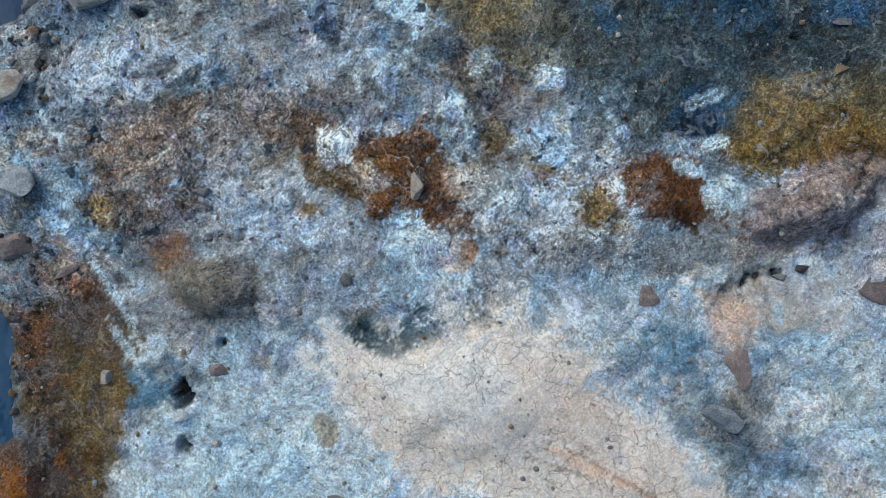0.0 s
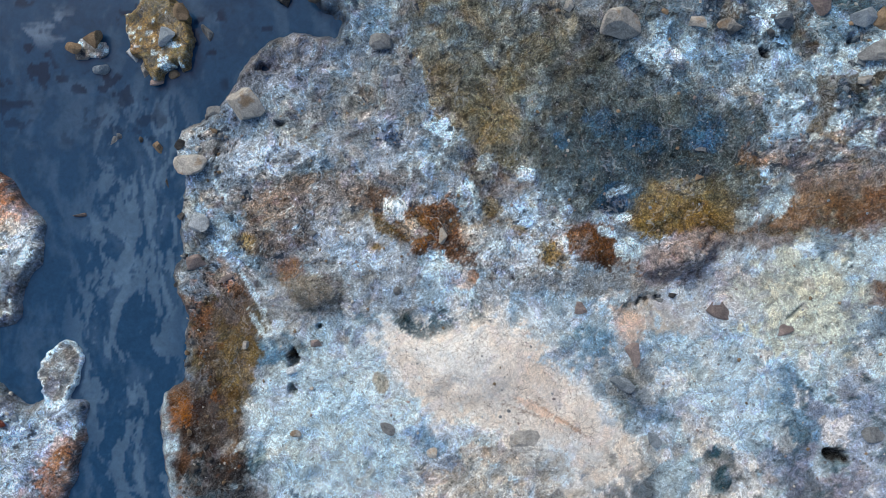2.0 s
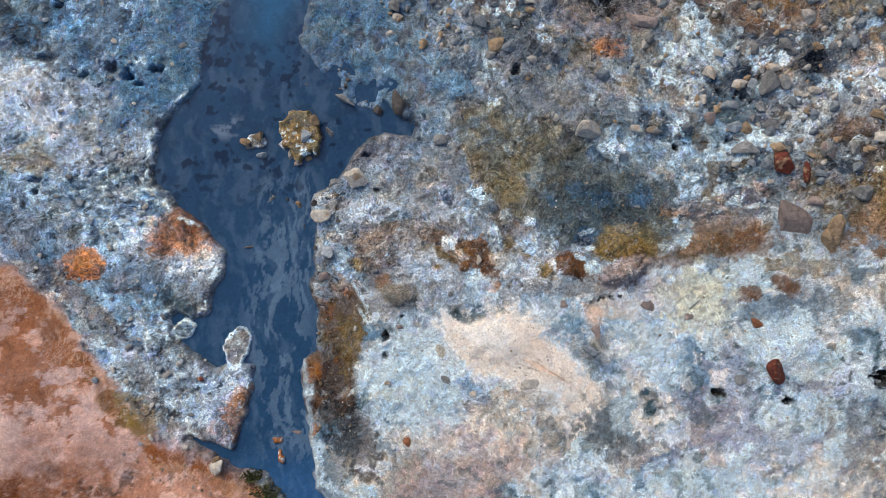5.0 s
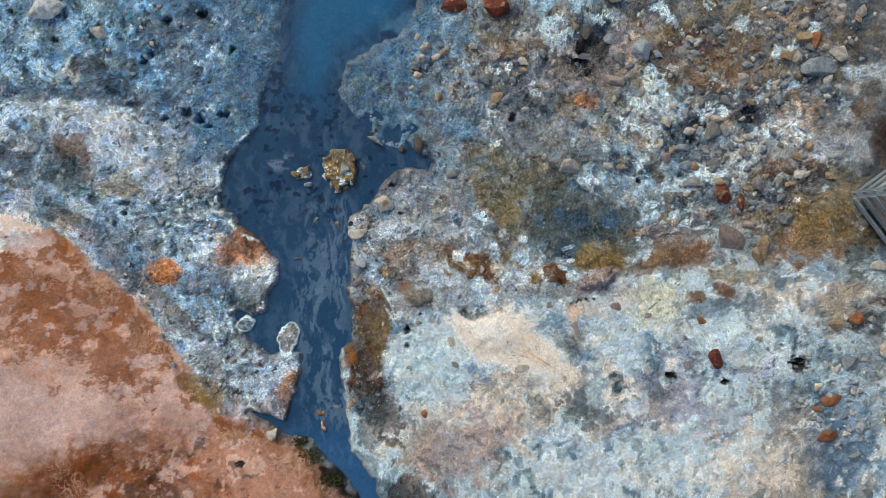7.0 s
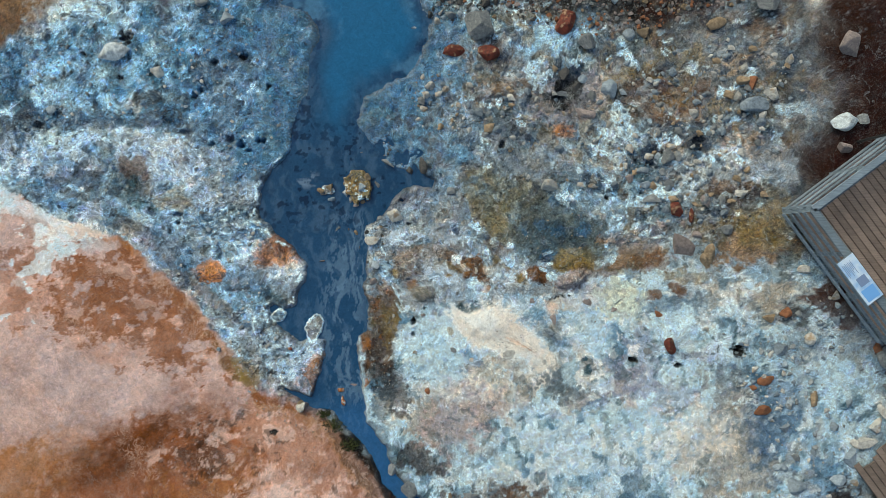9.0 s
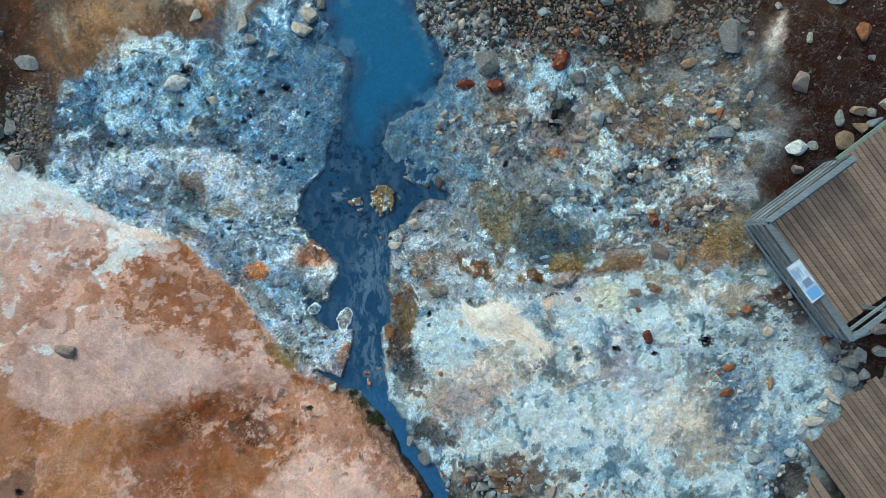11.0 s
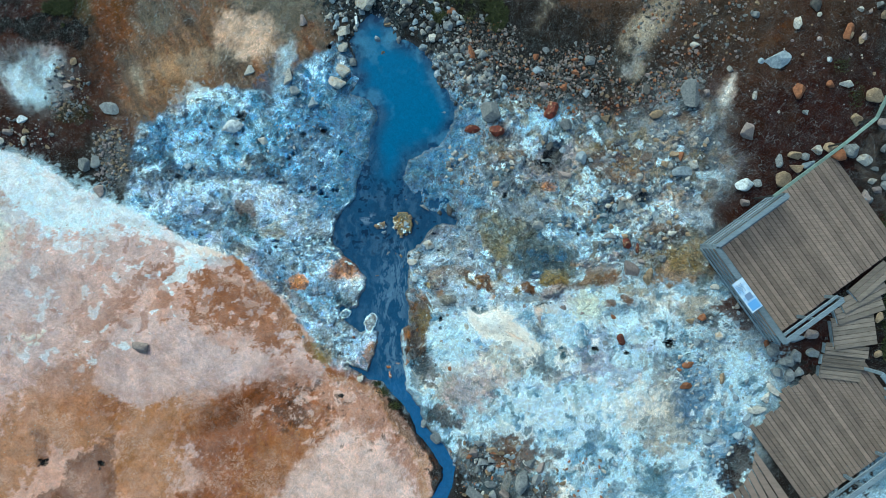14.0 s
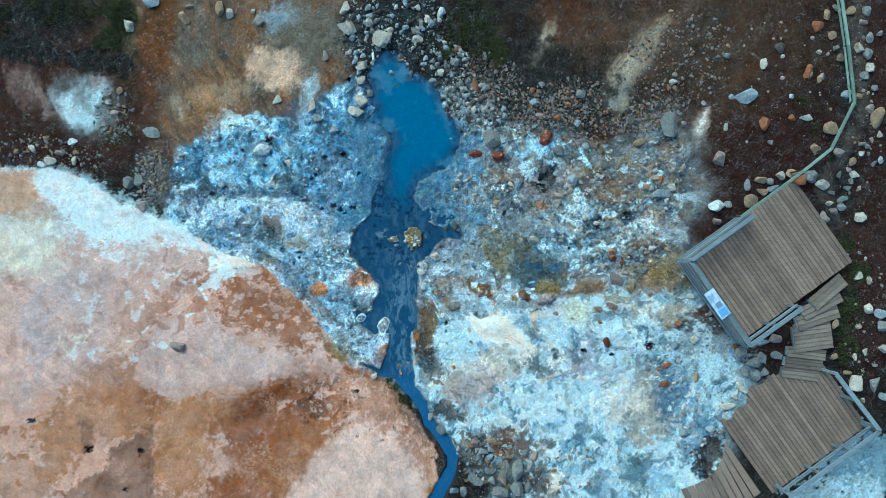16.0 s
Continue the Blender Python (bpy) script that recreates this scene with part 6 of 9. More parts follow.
# shapes of the bank behind the flat
patch("mauve", [(2.59, 1.97), (3.08, 2.5), (4.24, 2.87), (4.43, 2.05), (3.94, 1.73), (3.05, 1.55)], 0.6, fray=0.1, edge=0.03)
patch("rust", [(4.84, 2.45), (5.39, 2.64), (6.07, 2.42), (6.48, 2.47), (5.91, 1.74), (5.23, 1.76), (4.7, 2.05)], 0.55, fray=0.2, edge=0.03, grit=0.8)
patch("rust", [(1.72, 2.6), (2.61, 2.58), (2.39, 2.18), (1.78, 2.19)], 0.5, fray=0.15, edge=0.03)
patch("orange", [(3.19, 1.58), (3.6, 1.6), (3.66, 1.31), (3.25, 1.33)], 0.6, fray=0.1, edge=0.03)
patch("milk", [(4.0, 1.39), (4.55, 1.44), (5.09, 1.56), (5.36, 1.21), (4.8, 0.89), (4.06, 1.11)], 0.55, fray=0.15, edge=0.03)
patch("steel", [(4.66, 0.62), (5.08, 1.02), (5.42, 1.01), (5.75, 0.73), (5.33, 0.13), (4.72, 0.14)], 0.65, fray=0.15, edge=0.03)
spot("navy", 5.35, 0.93, 0.184, 0.164, full=0.85)
spot("navy", 6.34, 1.12, 0.205, 0.143, full=0.8)
# more painted shade in the pit among the stones
spot("hole_shade", 3.48, 2.35, 0.348, 0.307, full=0.85)
patch("umber", [(6.75, -0.05), (7.1, 0.15), (7.78, 0.2), (7.5, -0.07), (6.95, -0.33)], 0.65, fray=0.1, edge=0.03, grit=0.8)
patch("ochre", [(7.01, -0.6), (7.5, -0.27), (8.18, -0.16), (8.17, -0.63), (7.75, -1.16), (7.07, -1.15)], 0.6, fray=0.12, edge=0.1, grit=1.0, soft=0.3)
patch("haze", [(6.77, 0.5), (7.8, 0.94), (8.48, 0.86), (8.33, 0.32), (7.1, 0.28)], 0.5, fray=0.2, edge=0.03)
patch("fog", [(1.68, 1.04), (3.04, 1.14), (3.71, 0.78), (3.02, 0.39), (2.08, 0.56)], 0.6, fray=0.1, edge=0.06, soft=0.4)
# weathered crust at several sizes: bright flecks; pits and seams with painted shade
crusty = (0.75 * m_right + 0.85 * m_left).clip(0, 1)
crusty = np.maximum(crusty, 0.35 * (1 - m_clay))
deep_tone = np.where(X < -2.0, 1.25, 1.0)
rough_a, rough_b = fbm(WX, WY, 0.34, 501, 5, 0.55), fbm(WX, WY, 0.11, 511, 3, 0.55)
tone = 0.75 * rough_a + 0.3 * rough_b + (0.03 + 0.14 * (1 - NEAR)) * SALT
flat_ground = 1 - 0.7 * np.maximum(CRACK.clip(0, 1), 1.0 * low)
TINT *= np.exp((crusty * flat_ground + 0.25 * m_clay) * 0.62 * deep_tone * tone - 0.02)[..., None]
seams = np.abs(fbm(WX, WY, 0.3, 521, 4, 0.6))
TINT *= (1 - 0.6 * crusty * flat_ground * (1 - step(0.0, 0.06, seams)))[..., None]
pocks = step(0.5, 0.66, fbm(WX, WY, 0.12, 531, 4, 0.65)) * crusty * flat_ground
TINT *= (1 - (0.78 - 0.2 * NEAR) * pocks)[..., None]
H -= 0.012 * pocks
threads = (1 - step(0.0, 0.05, np.abs(fbm(WX, WY, 0.24, 541, 4, 0.6)))) * step(-0.1, 0.4, fbm(X, Y, 0.9, 551, 2))
shade(0.6 * threads * crusty * flat_ground, "milk")
grains_lit = step(0.75, 0.95, SALT) * (1 - m_clay) * (0.25 + 0.35 * GRIT.clip(0, 1))
shade(0.6 * grains_lit, "ash")
speck = step(0.35, 0.6, fbm(X, Y, 0.12, 561, 4, 0.75)) * m_clay * step(0.1, 0.5, fbm(X, Y, 1.5, 562, 3))
shade(0.5 * speck, "lilac")

bare_earth = (1 - m_left - m_right - m_clay).clip(0, 1)
SOFT[:] = np.maximum(SOFT, np.maximum(np.maximum(0.8 * m_clay, 0.62 * bare_earth), 0.45 * low))

# relief
calm = 1 - 0.8 * CRACK.clip(0, 1)
H += 0.012 * calm * N_SMALL * (0.35 + 0.65 * (m_left + m_right).clip(0, 1)) + 0.006 * calm * N_FINE
H += 0.03 * calm * (m_right + m_left).clip(0, 1) * N_MID + 0.22 * step(0.0, 2.2, in_clay) + 0.05 * m_clay * N_BIG
H += 0.05 * step(-0.9, 0.4, Y) * m_right * np.maximum(fbm(X, Y, 0.28, 301, 3), 0)
lip = step(1.2, 2.2, Y)
bank = step(-0.02 - 0.2 * lip, 0.10 + 0.15 * lip, RUN)
H += 0.03 * step(-0.35, -0.05, RUN) * (1 - bank) * step(1.5, 0.5, Y)
H[:] = H * (1 - bank) - bank * (0.10 + 0.25 * step(0.1, 0.5, RUN))
wet_rim = step(-0.12, 0.0, RUN + 0.05 * N_SMALL)
WET[:] = np.maximum(WET, 0.8 * wet_rim)
shade(0.25 * wet_rim * step(1.2, 0.4, Y), "umber")
by_pool = step(0.2, 1.0, Y + 0.3 * N_MID) * step(4.9, 3.9, Y)
shade(0.55 * by_pool * step(-0.08, 0.08, RUN + 0.75 + 0.5 * N_MID + 0.4 * N_SMALL), "azure")
shade(0.6 * by_pool * step(-0.06, 0.06, RUN + 0.4 + 0.35 * N_MID + 0.4 * N_SMALL), "blue")
shade(0.9 * bank, "navy")
blue_wet = m_left * step(-4.6, -3.4, X + 0.5 * N_MID) * step(0.2, 1.2, Y) * step(-0.35, 0.35, N_SMALL + 0.6 * N_MID)
shade(0.6 * blue_wet * (1 - bank), "blue")
edge_line = step(-0.11, -0.05, RUN + 0.02 * N_FINE) * (1 - step(-0.03, 0.0, RUN)) * step(-0.15, 0.3, N_SMALL + 0.5 * N_MID)
shade(0.9 * edge_line * step(-0.6, -1.4, X) * step(-4.3, -3.6, Y) * step(1.6, 0.8, Y), "milk")


def island(x, y, rx, ry, top, turn=0, colour="ochre", ring=0.0):
    """A crusted hump standing out of the water."""
    win = window(x - 2 * rx - 0.3, x + 2 * rx + 0.3, y - 2 * ry - 0.3, y + 2 * ry + 0.3)
    c, s = math.cos(radians(turn)), math.sin(radians(turn))
    dx, dy = SX[win] - x, SY[win] - y
    d = np.hypot((c * dx + s * dy) / rx, (-s * dx + c * dy) / ry) + 0.2 * N_SMALL[win] + 0.15 * N_MID[win]
    m = 1 - step(0.85, 1.08, d)
    H[win] += m * (top + 0.02 * N_SMALL[win] - H[win])
    shade(m, colour, win)
    shade(ring * m * step(0.68, 0.8, d), "milk", win)
    shade(m * (1 - 0.8 * ring) * step(0.3, 0.6, N_FINE[win] + 0.4 * N_SMALL[win]), "milk", win)
    shade(0.5 * m * step(0.1, 0.3, -N_FINE[win] - 0.5 * N_SMALL[win]) * step(0.8, 0.6, d), "slate", win)


island(-1.05, 0.37, 0.301, 0.372, 0.06, 10, "ochre")
island(-2.06, -2.63, 0.2, 0.33, 0.0, -14, "ash", 0.8)
island(-2.84, -2.36, 0.17, 0.15, -0.02, 0, "blue_grey", 0.9)
island(-1.70, 0.30, 0.172, 0.115, -0.02, 0, "ash")
island(-1.54, -4.04, 0.0859, 0.0573, -0.02, 0, "orange")
island(-1.50, -4.29, 0.0716, 0.129, -0.02, 0, "orange")

far_off = step(18, 45, np.hypot(X, Y))
shade(far_off, "earth")
H[:] = H * (1 - far_off) + far_off * broad(X, Y)
lum = TINT @ np.array([0.3, 0.59, 0.11])
TINT[:] = (lum[..., None] + 1.04 * (TINT - lum[..., None])).clip(0.003, 1) * ((lum.clip(0.01, 1) / 0.32) ** 0.54)[..., None]
TINT *= (0.5 + 0.14 * (m_left + m_right).clip(0, 1) + 0.12 * hill + 0.34 * m_clay + 0.26 * CRACK.clip(0, 1) * m_right)[..., None]
TINT *= np.minimum(1, (0.56 + 0.2 * CRACK.clip(0, 1) + 0.14 * m_clay) / TINT.max(-1))[..., None]


def sheet(name, xs, ys, heights, attributes, material, keep=None):
    ny, nx = heights.shape
    gx, gy = np.meshgrid(xs, ys)
    co = np.stack([gx, gy, heights], -1).reshape(-1, 3).astype(np.float32)
    n = np.arange(ny * nx).reshape(ny, nx)
    quads = np.stack([n[:-1, :-1], n[:-1, 1:], n[1:, 1:], n[1:, :-1]], -1).reshape(-1, 4)
    if keep is not None:
        quads = quads[keep[:-1, :-1].reshape(-1)]
    quads = quads.reshape(-1).astype(np.int32)
    me = bpy.data.meshes.new(name)
    me.vertices.add(ny * nx)
    me.vertices.foreach_set("co", co.ravel())
    me.loops.add(len(quads))
    me.loops.foreach_set("vertex_index", quads)
    me.polygons.add(len(quads) // 4)
    me.polygons.foreach_set("loop_start", np.arange(0, len(quads), 4, dtype=np.int32))
    me.update(calc_edges=True)
    me.polygons.foreach_set("use_smooth", np.ones(len(quads) // 4, bool))
    for key, values in attributes.items():
        rgba = np.ones((ny * nx, 4), np.float32)
        rgba[:, :3] = values.reshape(-1, 3)
        me.attributes.new(key, "FLOAT_COLOR", "POINT").data.foreach_set("color", rgba.ravel())
    me.materials.append(material)
    return new(name, me)


# ---- materials ----
class Nodes:
    """A short way to write node materials."""

    def __init__(self, name):
        self.mat = bpy.data.materials.new(name)
        self.mat.use_nodes = True
        self.tree = self.mat.node_tree
        self.bsdf = self.tree.nodes["Principled BSDF"]
        self.place = self.add("ShaderNodeTexCoord").outputs["Object"]

    def add(self, kind, **values):
        n = self.tree.nodes.new(kind)
        for key, value in values.items():
            setattr(n, key, value)
        return n

    def link(self, a, b):
        self.tree.links.new(a, b)

    def noise(self, scale, detail=4.0, rough=0.6, where=None, warp=0.0):
        n = self.add("ShaderNodeTexNoise")
        n.inputs["Scale"].default_value, n.inputs["Detail"].default_value = scale, detail
        n.inputs["Roughness"].default_value, n.inputs["Distortion"].default_value = rough, warp
        self.link(where or self.place, n.inputs["Vector"])
        return n.outputs["Fac"]

    def math(self, op, a, b=0.0, c=0.0):
        n = self.add("ShaderNodeMath", operation=op)
        for i, v in enumerate((a, b, c)):
            if isinstance(v, (int, float)):
                n.inputs[i].default_value = v
            else:
                self.link(v, n.inputs[i])
        return n.outputs[0]

    def span(self, x, a, b, lo=0.0, hi=1.0):
        n = self.add("ShaderNodeMapRange")
        self.link(x, n.inputs[0])
        for i, v in enumerate((a, b, lo, hi)):
            n.inputs[i + 1].default_value = v
        return n.outputs[0]

    def mix(self, fac, a, b, kind="MIX"):
        n = self.add("ShaderNodeMix", data_type="RGBA", blend_type=kind)
        for i, v in ((0, fac), (6, a), (7, b)):
            if isinstance(v, (int, float)):
                n.inputs[i].default_value = v
            elif isinstance(v, tuple):
                n.inputs[i].default_value = (*v, 1)
            else:
                self.link(v, n.inputs[i])
        return n.outputs[2]

    def scaled(self, colour, factor):
        n = self.add("ShaderNodeVectorMath", operation="SCALE")
        self.link(colour, n.inputs[0])
        self.link(factor, n.inputs["Scale"])
        return n.outputs[0]

    def finish(self, colour, rough=0.8, height=None, depth=0.01, strength=0.6, metal=0.0):
        for key, v in (("Base Color", colour), ("Roughness", rough), ("Metallic", metal)):
            if isinstance(v, (int, float)):
                self.bsdf.inputs[key].default_value = v
            elif isinstance(v, tuple):
                self.bsdf.inputs[key].default_value = (*v, 1)
            else:
                self.link(v, self.bsdf.inputs[key])
        if height is not None:
            b = self.add("ShaderNodeBump")
            b.inputs["Strength"].default_value, b.inputs["Distance"].default_value = strength, depth
            self.link(height, b.inputs["Height"])
            self.link(b.outputs[0], self.bsdf.inputs["Normal"])
        return self.mat


def ground_material():
    n = Nodes("mineral_ground")
    tint = n.add("ShaderNodeAttribute", attribute_name="tint").outputs["Color"]
    kind = n.add("ShaderNodeSeparateColor")
    n.link(n.add("ShaderNodeAttribute", attribute_name="kind").outputs["Color"], kind.inputs[0])
    grit, wet, crack = kind.outputs[0], kind.outputs[1], kind.outputs[2]
    soft = n.add("ShaderNodeAttribute", attribute_name="soft").outputs["Fac"]
    calm = n.math("MULTIPLY", n.span(crack, 0, 1, 1.0, 0.4), n.span(soft, 0, 1, 1.0, 0.2))
    crisp = n.math("MULTIPLY", n.span(crack, 0, 1, 1.0, 0.6), n.span(soft, 0, 1, 1.0, 0.5))
    push = n.add("ShaderNodeTexNoise")
    push.inputs["Scale"].default_value, push.inputs["Detail"].default_value = 4.0, 6
    n.link(n.place, push.inputs["Vector"])
    moved = n.add("ShaderNodeVectorMath", operation="MULTIPLY_ADD")
    n.link(push.outputs["Color"], moved.inputs[0])
    moved.inputs[1].default_value = (0.3, 0.3, 0.3)
    n.link(n.place, moved.inputs[2])
    moved = moved.outputs[0]
    # grains, strongest on the sandy ground
    grains, sand = n.noise(70, 4, 0.65), n.noise(190, 3, 0.65)
    cells = n.add("ShaderNodeTexVoronoi")
    cells.inputs["Scale"].default_value = 95
    n.link(n.place, cells.inputs["Vector"])
    sandy = n.span(grit, 0.35, 1.0, 0.45, 1.05)
    vary = n.math("MULTIPLY", n.span(grains, 0.35, 0.65, -0.6, 0.5), calm)
    vary = n.math("ADD", vary, n.math("MULTIPLY", n.span(sand, 0.38, 0.62, -0.85, 0.7), sandy))
    vary = n.math("ADD", vary, n.math("MULTIPLY", n.span(cells.outputs["Color"], 0.2, 0.8, -0.8, 0.7), sandy))
    colour = n.scaled(tint, n.math("POWER", 2.0, n.math("MULTIPLY", vary, crisp)))
    # crust in thin layers that end in ragged edges, each with its own tone
    edges, raised = None, None
    for scale, rises in ((2.3, ((0.40, 0.3), (0.47, -0.4), (0.535, 0.5), (0.60, -0.35))), (6.4, ((0.41, 0.35), (0.48, -0.5), (0.55, 0.5), (0.61, -0.45))),
                         (16.0, ((0.40, 0.55), (0.50, -0.6), (0.57, 0.65))), (38.0, ((0.42, 0.45), (0.50, -0.5), (0.57, 0.6)))):
        field = n.noise(scale, 6, 0.5, moved)
        for k, (level, gain) in enumerate(rises):
            up = n.span(field, level - 0.007, level + 0.007)
            vary = n.math("MULTIPLY", n.math("MULTIPLY", up, calm), gain)
            colour = n.scaled(colour, n.math("POWER", 2.0, vary))
            if k in (1, 2):
                raised = up if raised is None else n.math("ADD", raised, n.math("MULTIPLY", up, 2.6 / (scale + 1)))
            if k == 2:
                line = n.math("MULTIPLY", n.span(n.math("ABSOLUTE", n.math("SUBTRACT", field, level)), 0.002, 0.009, 1, 0), n.span(n.noise(1.7 * scale ** 0.5, 3), 0.45, 0.6))
                edges = line if edges is None else n.math("MAXIMUM", edges, n.math("MULTIPLY", line, 0.7))
            # dark line along layer edges: shade of the break put into the colour
            if k == 1:
                edge_shade = n.math("MULTIPLY", n.span(n.math("ABSOLUTE", n.math("SUBTRACT", field, level + 0.012)), 0.0, 0.006, 0.5, 0), n.span(n.noise(2.1 * scale ** 0.5, 3), 0.46, 0.6))
                colour = n.scaled(colour, n.math("SUBTRACT", 1.0, n.math("MULTIPLY", edge_shade, crisp)))
    lumps = n.noise(14, 5, 0.6, moved)
    colour = n.scaled(colour, n.math("POWER", 2.0, n.math("MULTIPLY", n.span(lumps, 0.3, 0.7, -0.35, 0.35), calm)))
    open_ground = n.math("MULTIPLY", calm, n.span(wet, 0, 1, 1, 0.5))
    colour = n.mix(n.math("MULTIPLY", n.math("MULTIPLY", edges, open_ground), 0.42), colour, lin(214, 222, 228))
    for scale, a, wash_of in ((3.1, 0.54, lin(255, 228, 196)), (4.4, 0.55, lin(196, 228, 255)), (8.5, 0.57, lin(255, 232, 204)), (10.5, 0.57, lin(200, 230, 255)), (5.6, 0.58, lin(226, 216, 250))):
        m = n.span(n.noise(scale, 5, 0.5, moved), a, a + 0.02)
        colour = n.mix(n.math("MULTIPLY", n.math("MULTIPLY", m, calm), 0.42), colour, wash_of, "MULTIPLY")
    # holes and pores exist only as dark colour, standing for their inner shade
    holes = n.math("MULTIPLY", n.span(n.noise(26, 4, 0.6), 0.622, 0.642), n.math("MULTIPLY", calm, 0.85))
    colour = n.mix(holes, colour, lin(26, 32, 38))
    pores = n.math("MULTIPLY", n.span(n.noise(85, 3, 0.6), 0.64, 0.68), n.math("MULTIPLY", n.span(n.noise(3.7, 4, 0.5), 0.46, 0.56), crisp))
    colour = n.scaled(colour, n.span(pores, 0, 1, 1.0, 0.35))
    glints = n.math("MULTIPLY", n.span(n.noise(64, 4, 0.65), 0.64, 0.68), n.math("MULTIPLY", n.span(n.noise(2.9, 4, 0.5, moved), 0.5, 0.56), crisp))
    colour = n.mix(n.math("MULTIPLY", n.math("MULTIPLY", glints, n.span(soft, 0.5, 0.6, 1, 0)), 0.5), colour, lin(206, 214, 222))
    pans = n.math("MULTIPLY", n.span(n.noise(9, 3, 0.5, moved), 0.668, 0.683), n.math("MULTIPLY", n.span(soft, 0.1, 0.4, 1, 0), n.span(crack, 0.1, 0.4, 1, 0)))
    colour = n.mix(n.math("MULTIPLY", pans, 0.85), colour, lin(24, 42, 60))
    curl = n.math("ABSOLUTE", n.math("SUBTRACT", n.noise(9, 3, 0.55, warp=2.4), 0.5))
    fine_curl = n.math("ABSOLUTE", n.math("SUBTRACT", n.noise(21, 3, 0.55, warp=2.0), 0.5))
    thread = n.math("MAXIMUM", n.span(curl, 0.006, 0.02, 1, 0), n.math("MULTIPLY", n.span(fine_curl, 0.006, 0.03, 1, 0), 0.7))
    thread = n.math("MULTIPLY", n.math("MULTIPLY", thread, open_ground), n.span(grit, 0.2, 0.9, 0.5, 0.1))
    thread = n.math("MULTIPLY", thread, n.span(n.noise(2.2, 3), 0.42, 0.58))
    colour = n.mix(thread, colour, lin(214, 222, 228))
    peel = n.math("ABSOLUTE", n.math("SUBTRACT", n.noise(5.5, 5, 0.65, warp=1.8), 0.5))
    peel = n.math("MULTIPLY", n.span(peel, 0.008, 0.03, 1, 0), n.span(n.noise(0.9, 3), 0.48, 0.6))
    colour = n.mix(n.math("MULTIPLY", n.math("MULTIPLY", peel, n.span(soft, 0.65, 0.8)), 0.55), colour, lin(216, 182, 166))
    flecks = n.math("MULTIPLY", n.span(n.noise(150, 3, 0.7), 0.66, 0.72), n.math("MULTIPLY", sandy, 0.45))
    colour = n.mix(flecks, colour, lin(206, 206, 206))
    crazing = n.add("ShaderNodeTexVoronoi", feature="DISTANCE_TO_EDGE")
    crazing.inputs["Scale"].default_value = 14
    warped = n.add("ShaderNodeMix", data_type="VECTOR")
    warped.inputs[0].default_value = 0.11
    n.link(n.place, warped.inputs[4])
    swirl = n.add("ShaderNodeTexNoise")
    swirl.inputs["Scale"].default_value, swirl.inputs["Detail"].default_value = 9, 5
    n.link(n.place, swirl.inputs["Vector"])
    n.link(swirl.outputs["Color"], warped.inputs[5])
    n.link(warped.outputs[1], crazing.inputs["Vector"])
    thin = n.span(crazing.outputs["Distance"], 0.0, 0.026, 1, 0)
    thin = n.math("MULTIPLY", n.math("MULTIPLY", thin, crack), n.span(n.noise(5, 2), 0.38, 0.52))
    colour = n.mix(n.math("MULTIPLY", thin, 0.8), colour, lin(112, 92, 80))
    height = n.math("ADD", n.math("ADD", lumps, n.math("MULTIPLY", grains, 0.4)), n.math("MULTIPLY", n.math("MULTIPLY", sand, sandy), 0.5))
    height = n.math("SUBTRACT", height, n.math("MULTIPLY", thin, 0.4))
    height = n.math("ADD", height, n.math("MULTIPLY", n.math("MULTIPLY", raised, calm), 0.5))
    rough = n.math("SUBTRACT", 0.88, n.math("MULTIPLY", wet, 0.6))
    n.link(n.span(wet, 0, 1, 0.1, 0.4), n.bsdf.inputs["Specular IOR Level"])
    return n.finish(colour, rough, height, 0.011, 0.6)


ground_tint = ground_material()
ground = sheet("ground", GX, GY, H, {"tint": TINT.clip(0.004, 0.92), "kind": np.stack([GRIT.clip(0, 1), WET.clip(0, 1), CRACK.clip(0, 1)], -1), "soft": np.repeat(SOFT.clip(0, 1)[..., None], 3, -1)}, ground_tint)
tagged(ground, "geothermal ground of pale mineral crust, pink clay and dark earth", "ground", kind="structure")


def land(x, y):
    """The height of the ground at a place."""
    i = int(np.clip(np.searchsorted(GX, x) - 1, 0, len(GX) - 2))
    j = int(np.clip(np.searchsorted(GY, y) - 1, 0, len(GY) - 2))
    u, v = (x - GX[i]) / (GX[i + 1] - GX[i]), (y - GY[j]) / (GY[j + 1] - GY[j])
    a = H[j, i] * (1 - u) + H[j, i + 1] * u
    b = H[j + 1, i] * (1 - u) + H[j + 1, i + 1] * u
    return float(a * (1 - v) + b * v)


# ---- milky blue water ----
VX, VY = np.arange(-4.2, 1.6, 0.017), np.arange(-10.4, 7.4, 0.022)
PX, PY = np.meshgrid(VX, VY)
p_run = water_reach(PX, PY)
QX, QY = PX + 0.12 * fbm(PX, PY, 0.6, 401, 3), PY + 0.12 * fbm(PX, PY, 0.6, 411, 3)
flow = fbm(QX * 1.9, QY, 0.35, 421, 5, 0.62)
dots = fbm(PX, PY, 0.22, 431, 3)
deep = step(0.9, 3.4, PY + 0.6 * fbm(PX, PY, 0.8, 441, 4)) * step(0.05, 0.55, p_run)
WTINT = np.zeros((*PX.shape, 3))
WTINT[:] = lin(34, 70, 104)
lane = step(0.75, 0.25, np.abs(PX + 1.35 + 0.12 * np.sin(PY * 2.0))) * step(0.2, -0.6, PY)
silt = (0.3 * step(-0.1, 0.5, flow) + 0.75 * lane * step(0.0, 0.16, fbm(QX * 2.4, QY, 0.22, 425, 5, 0.6))) * (1 - deep)
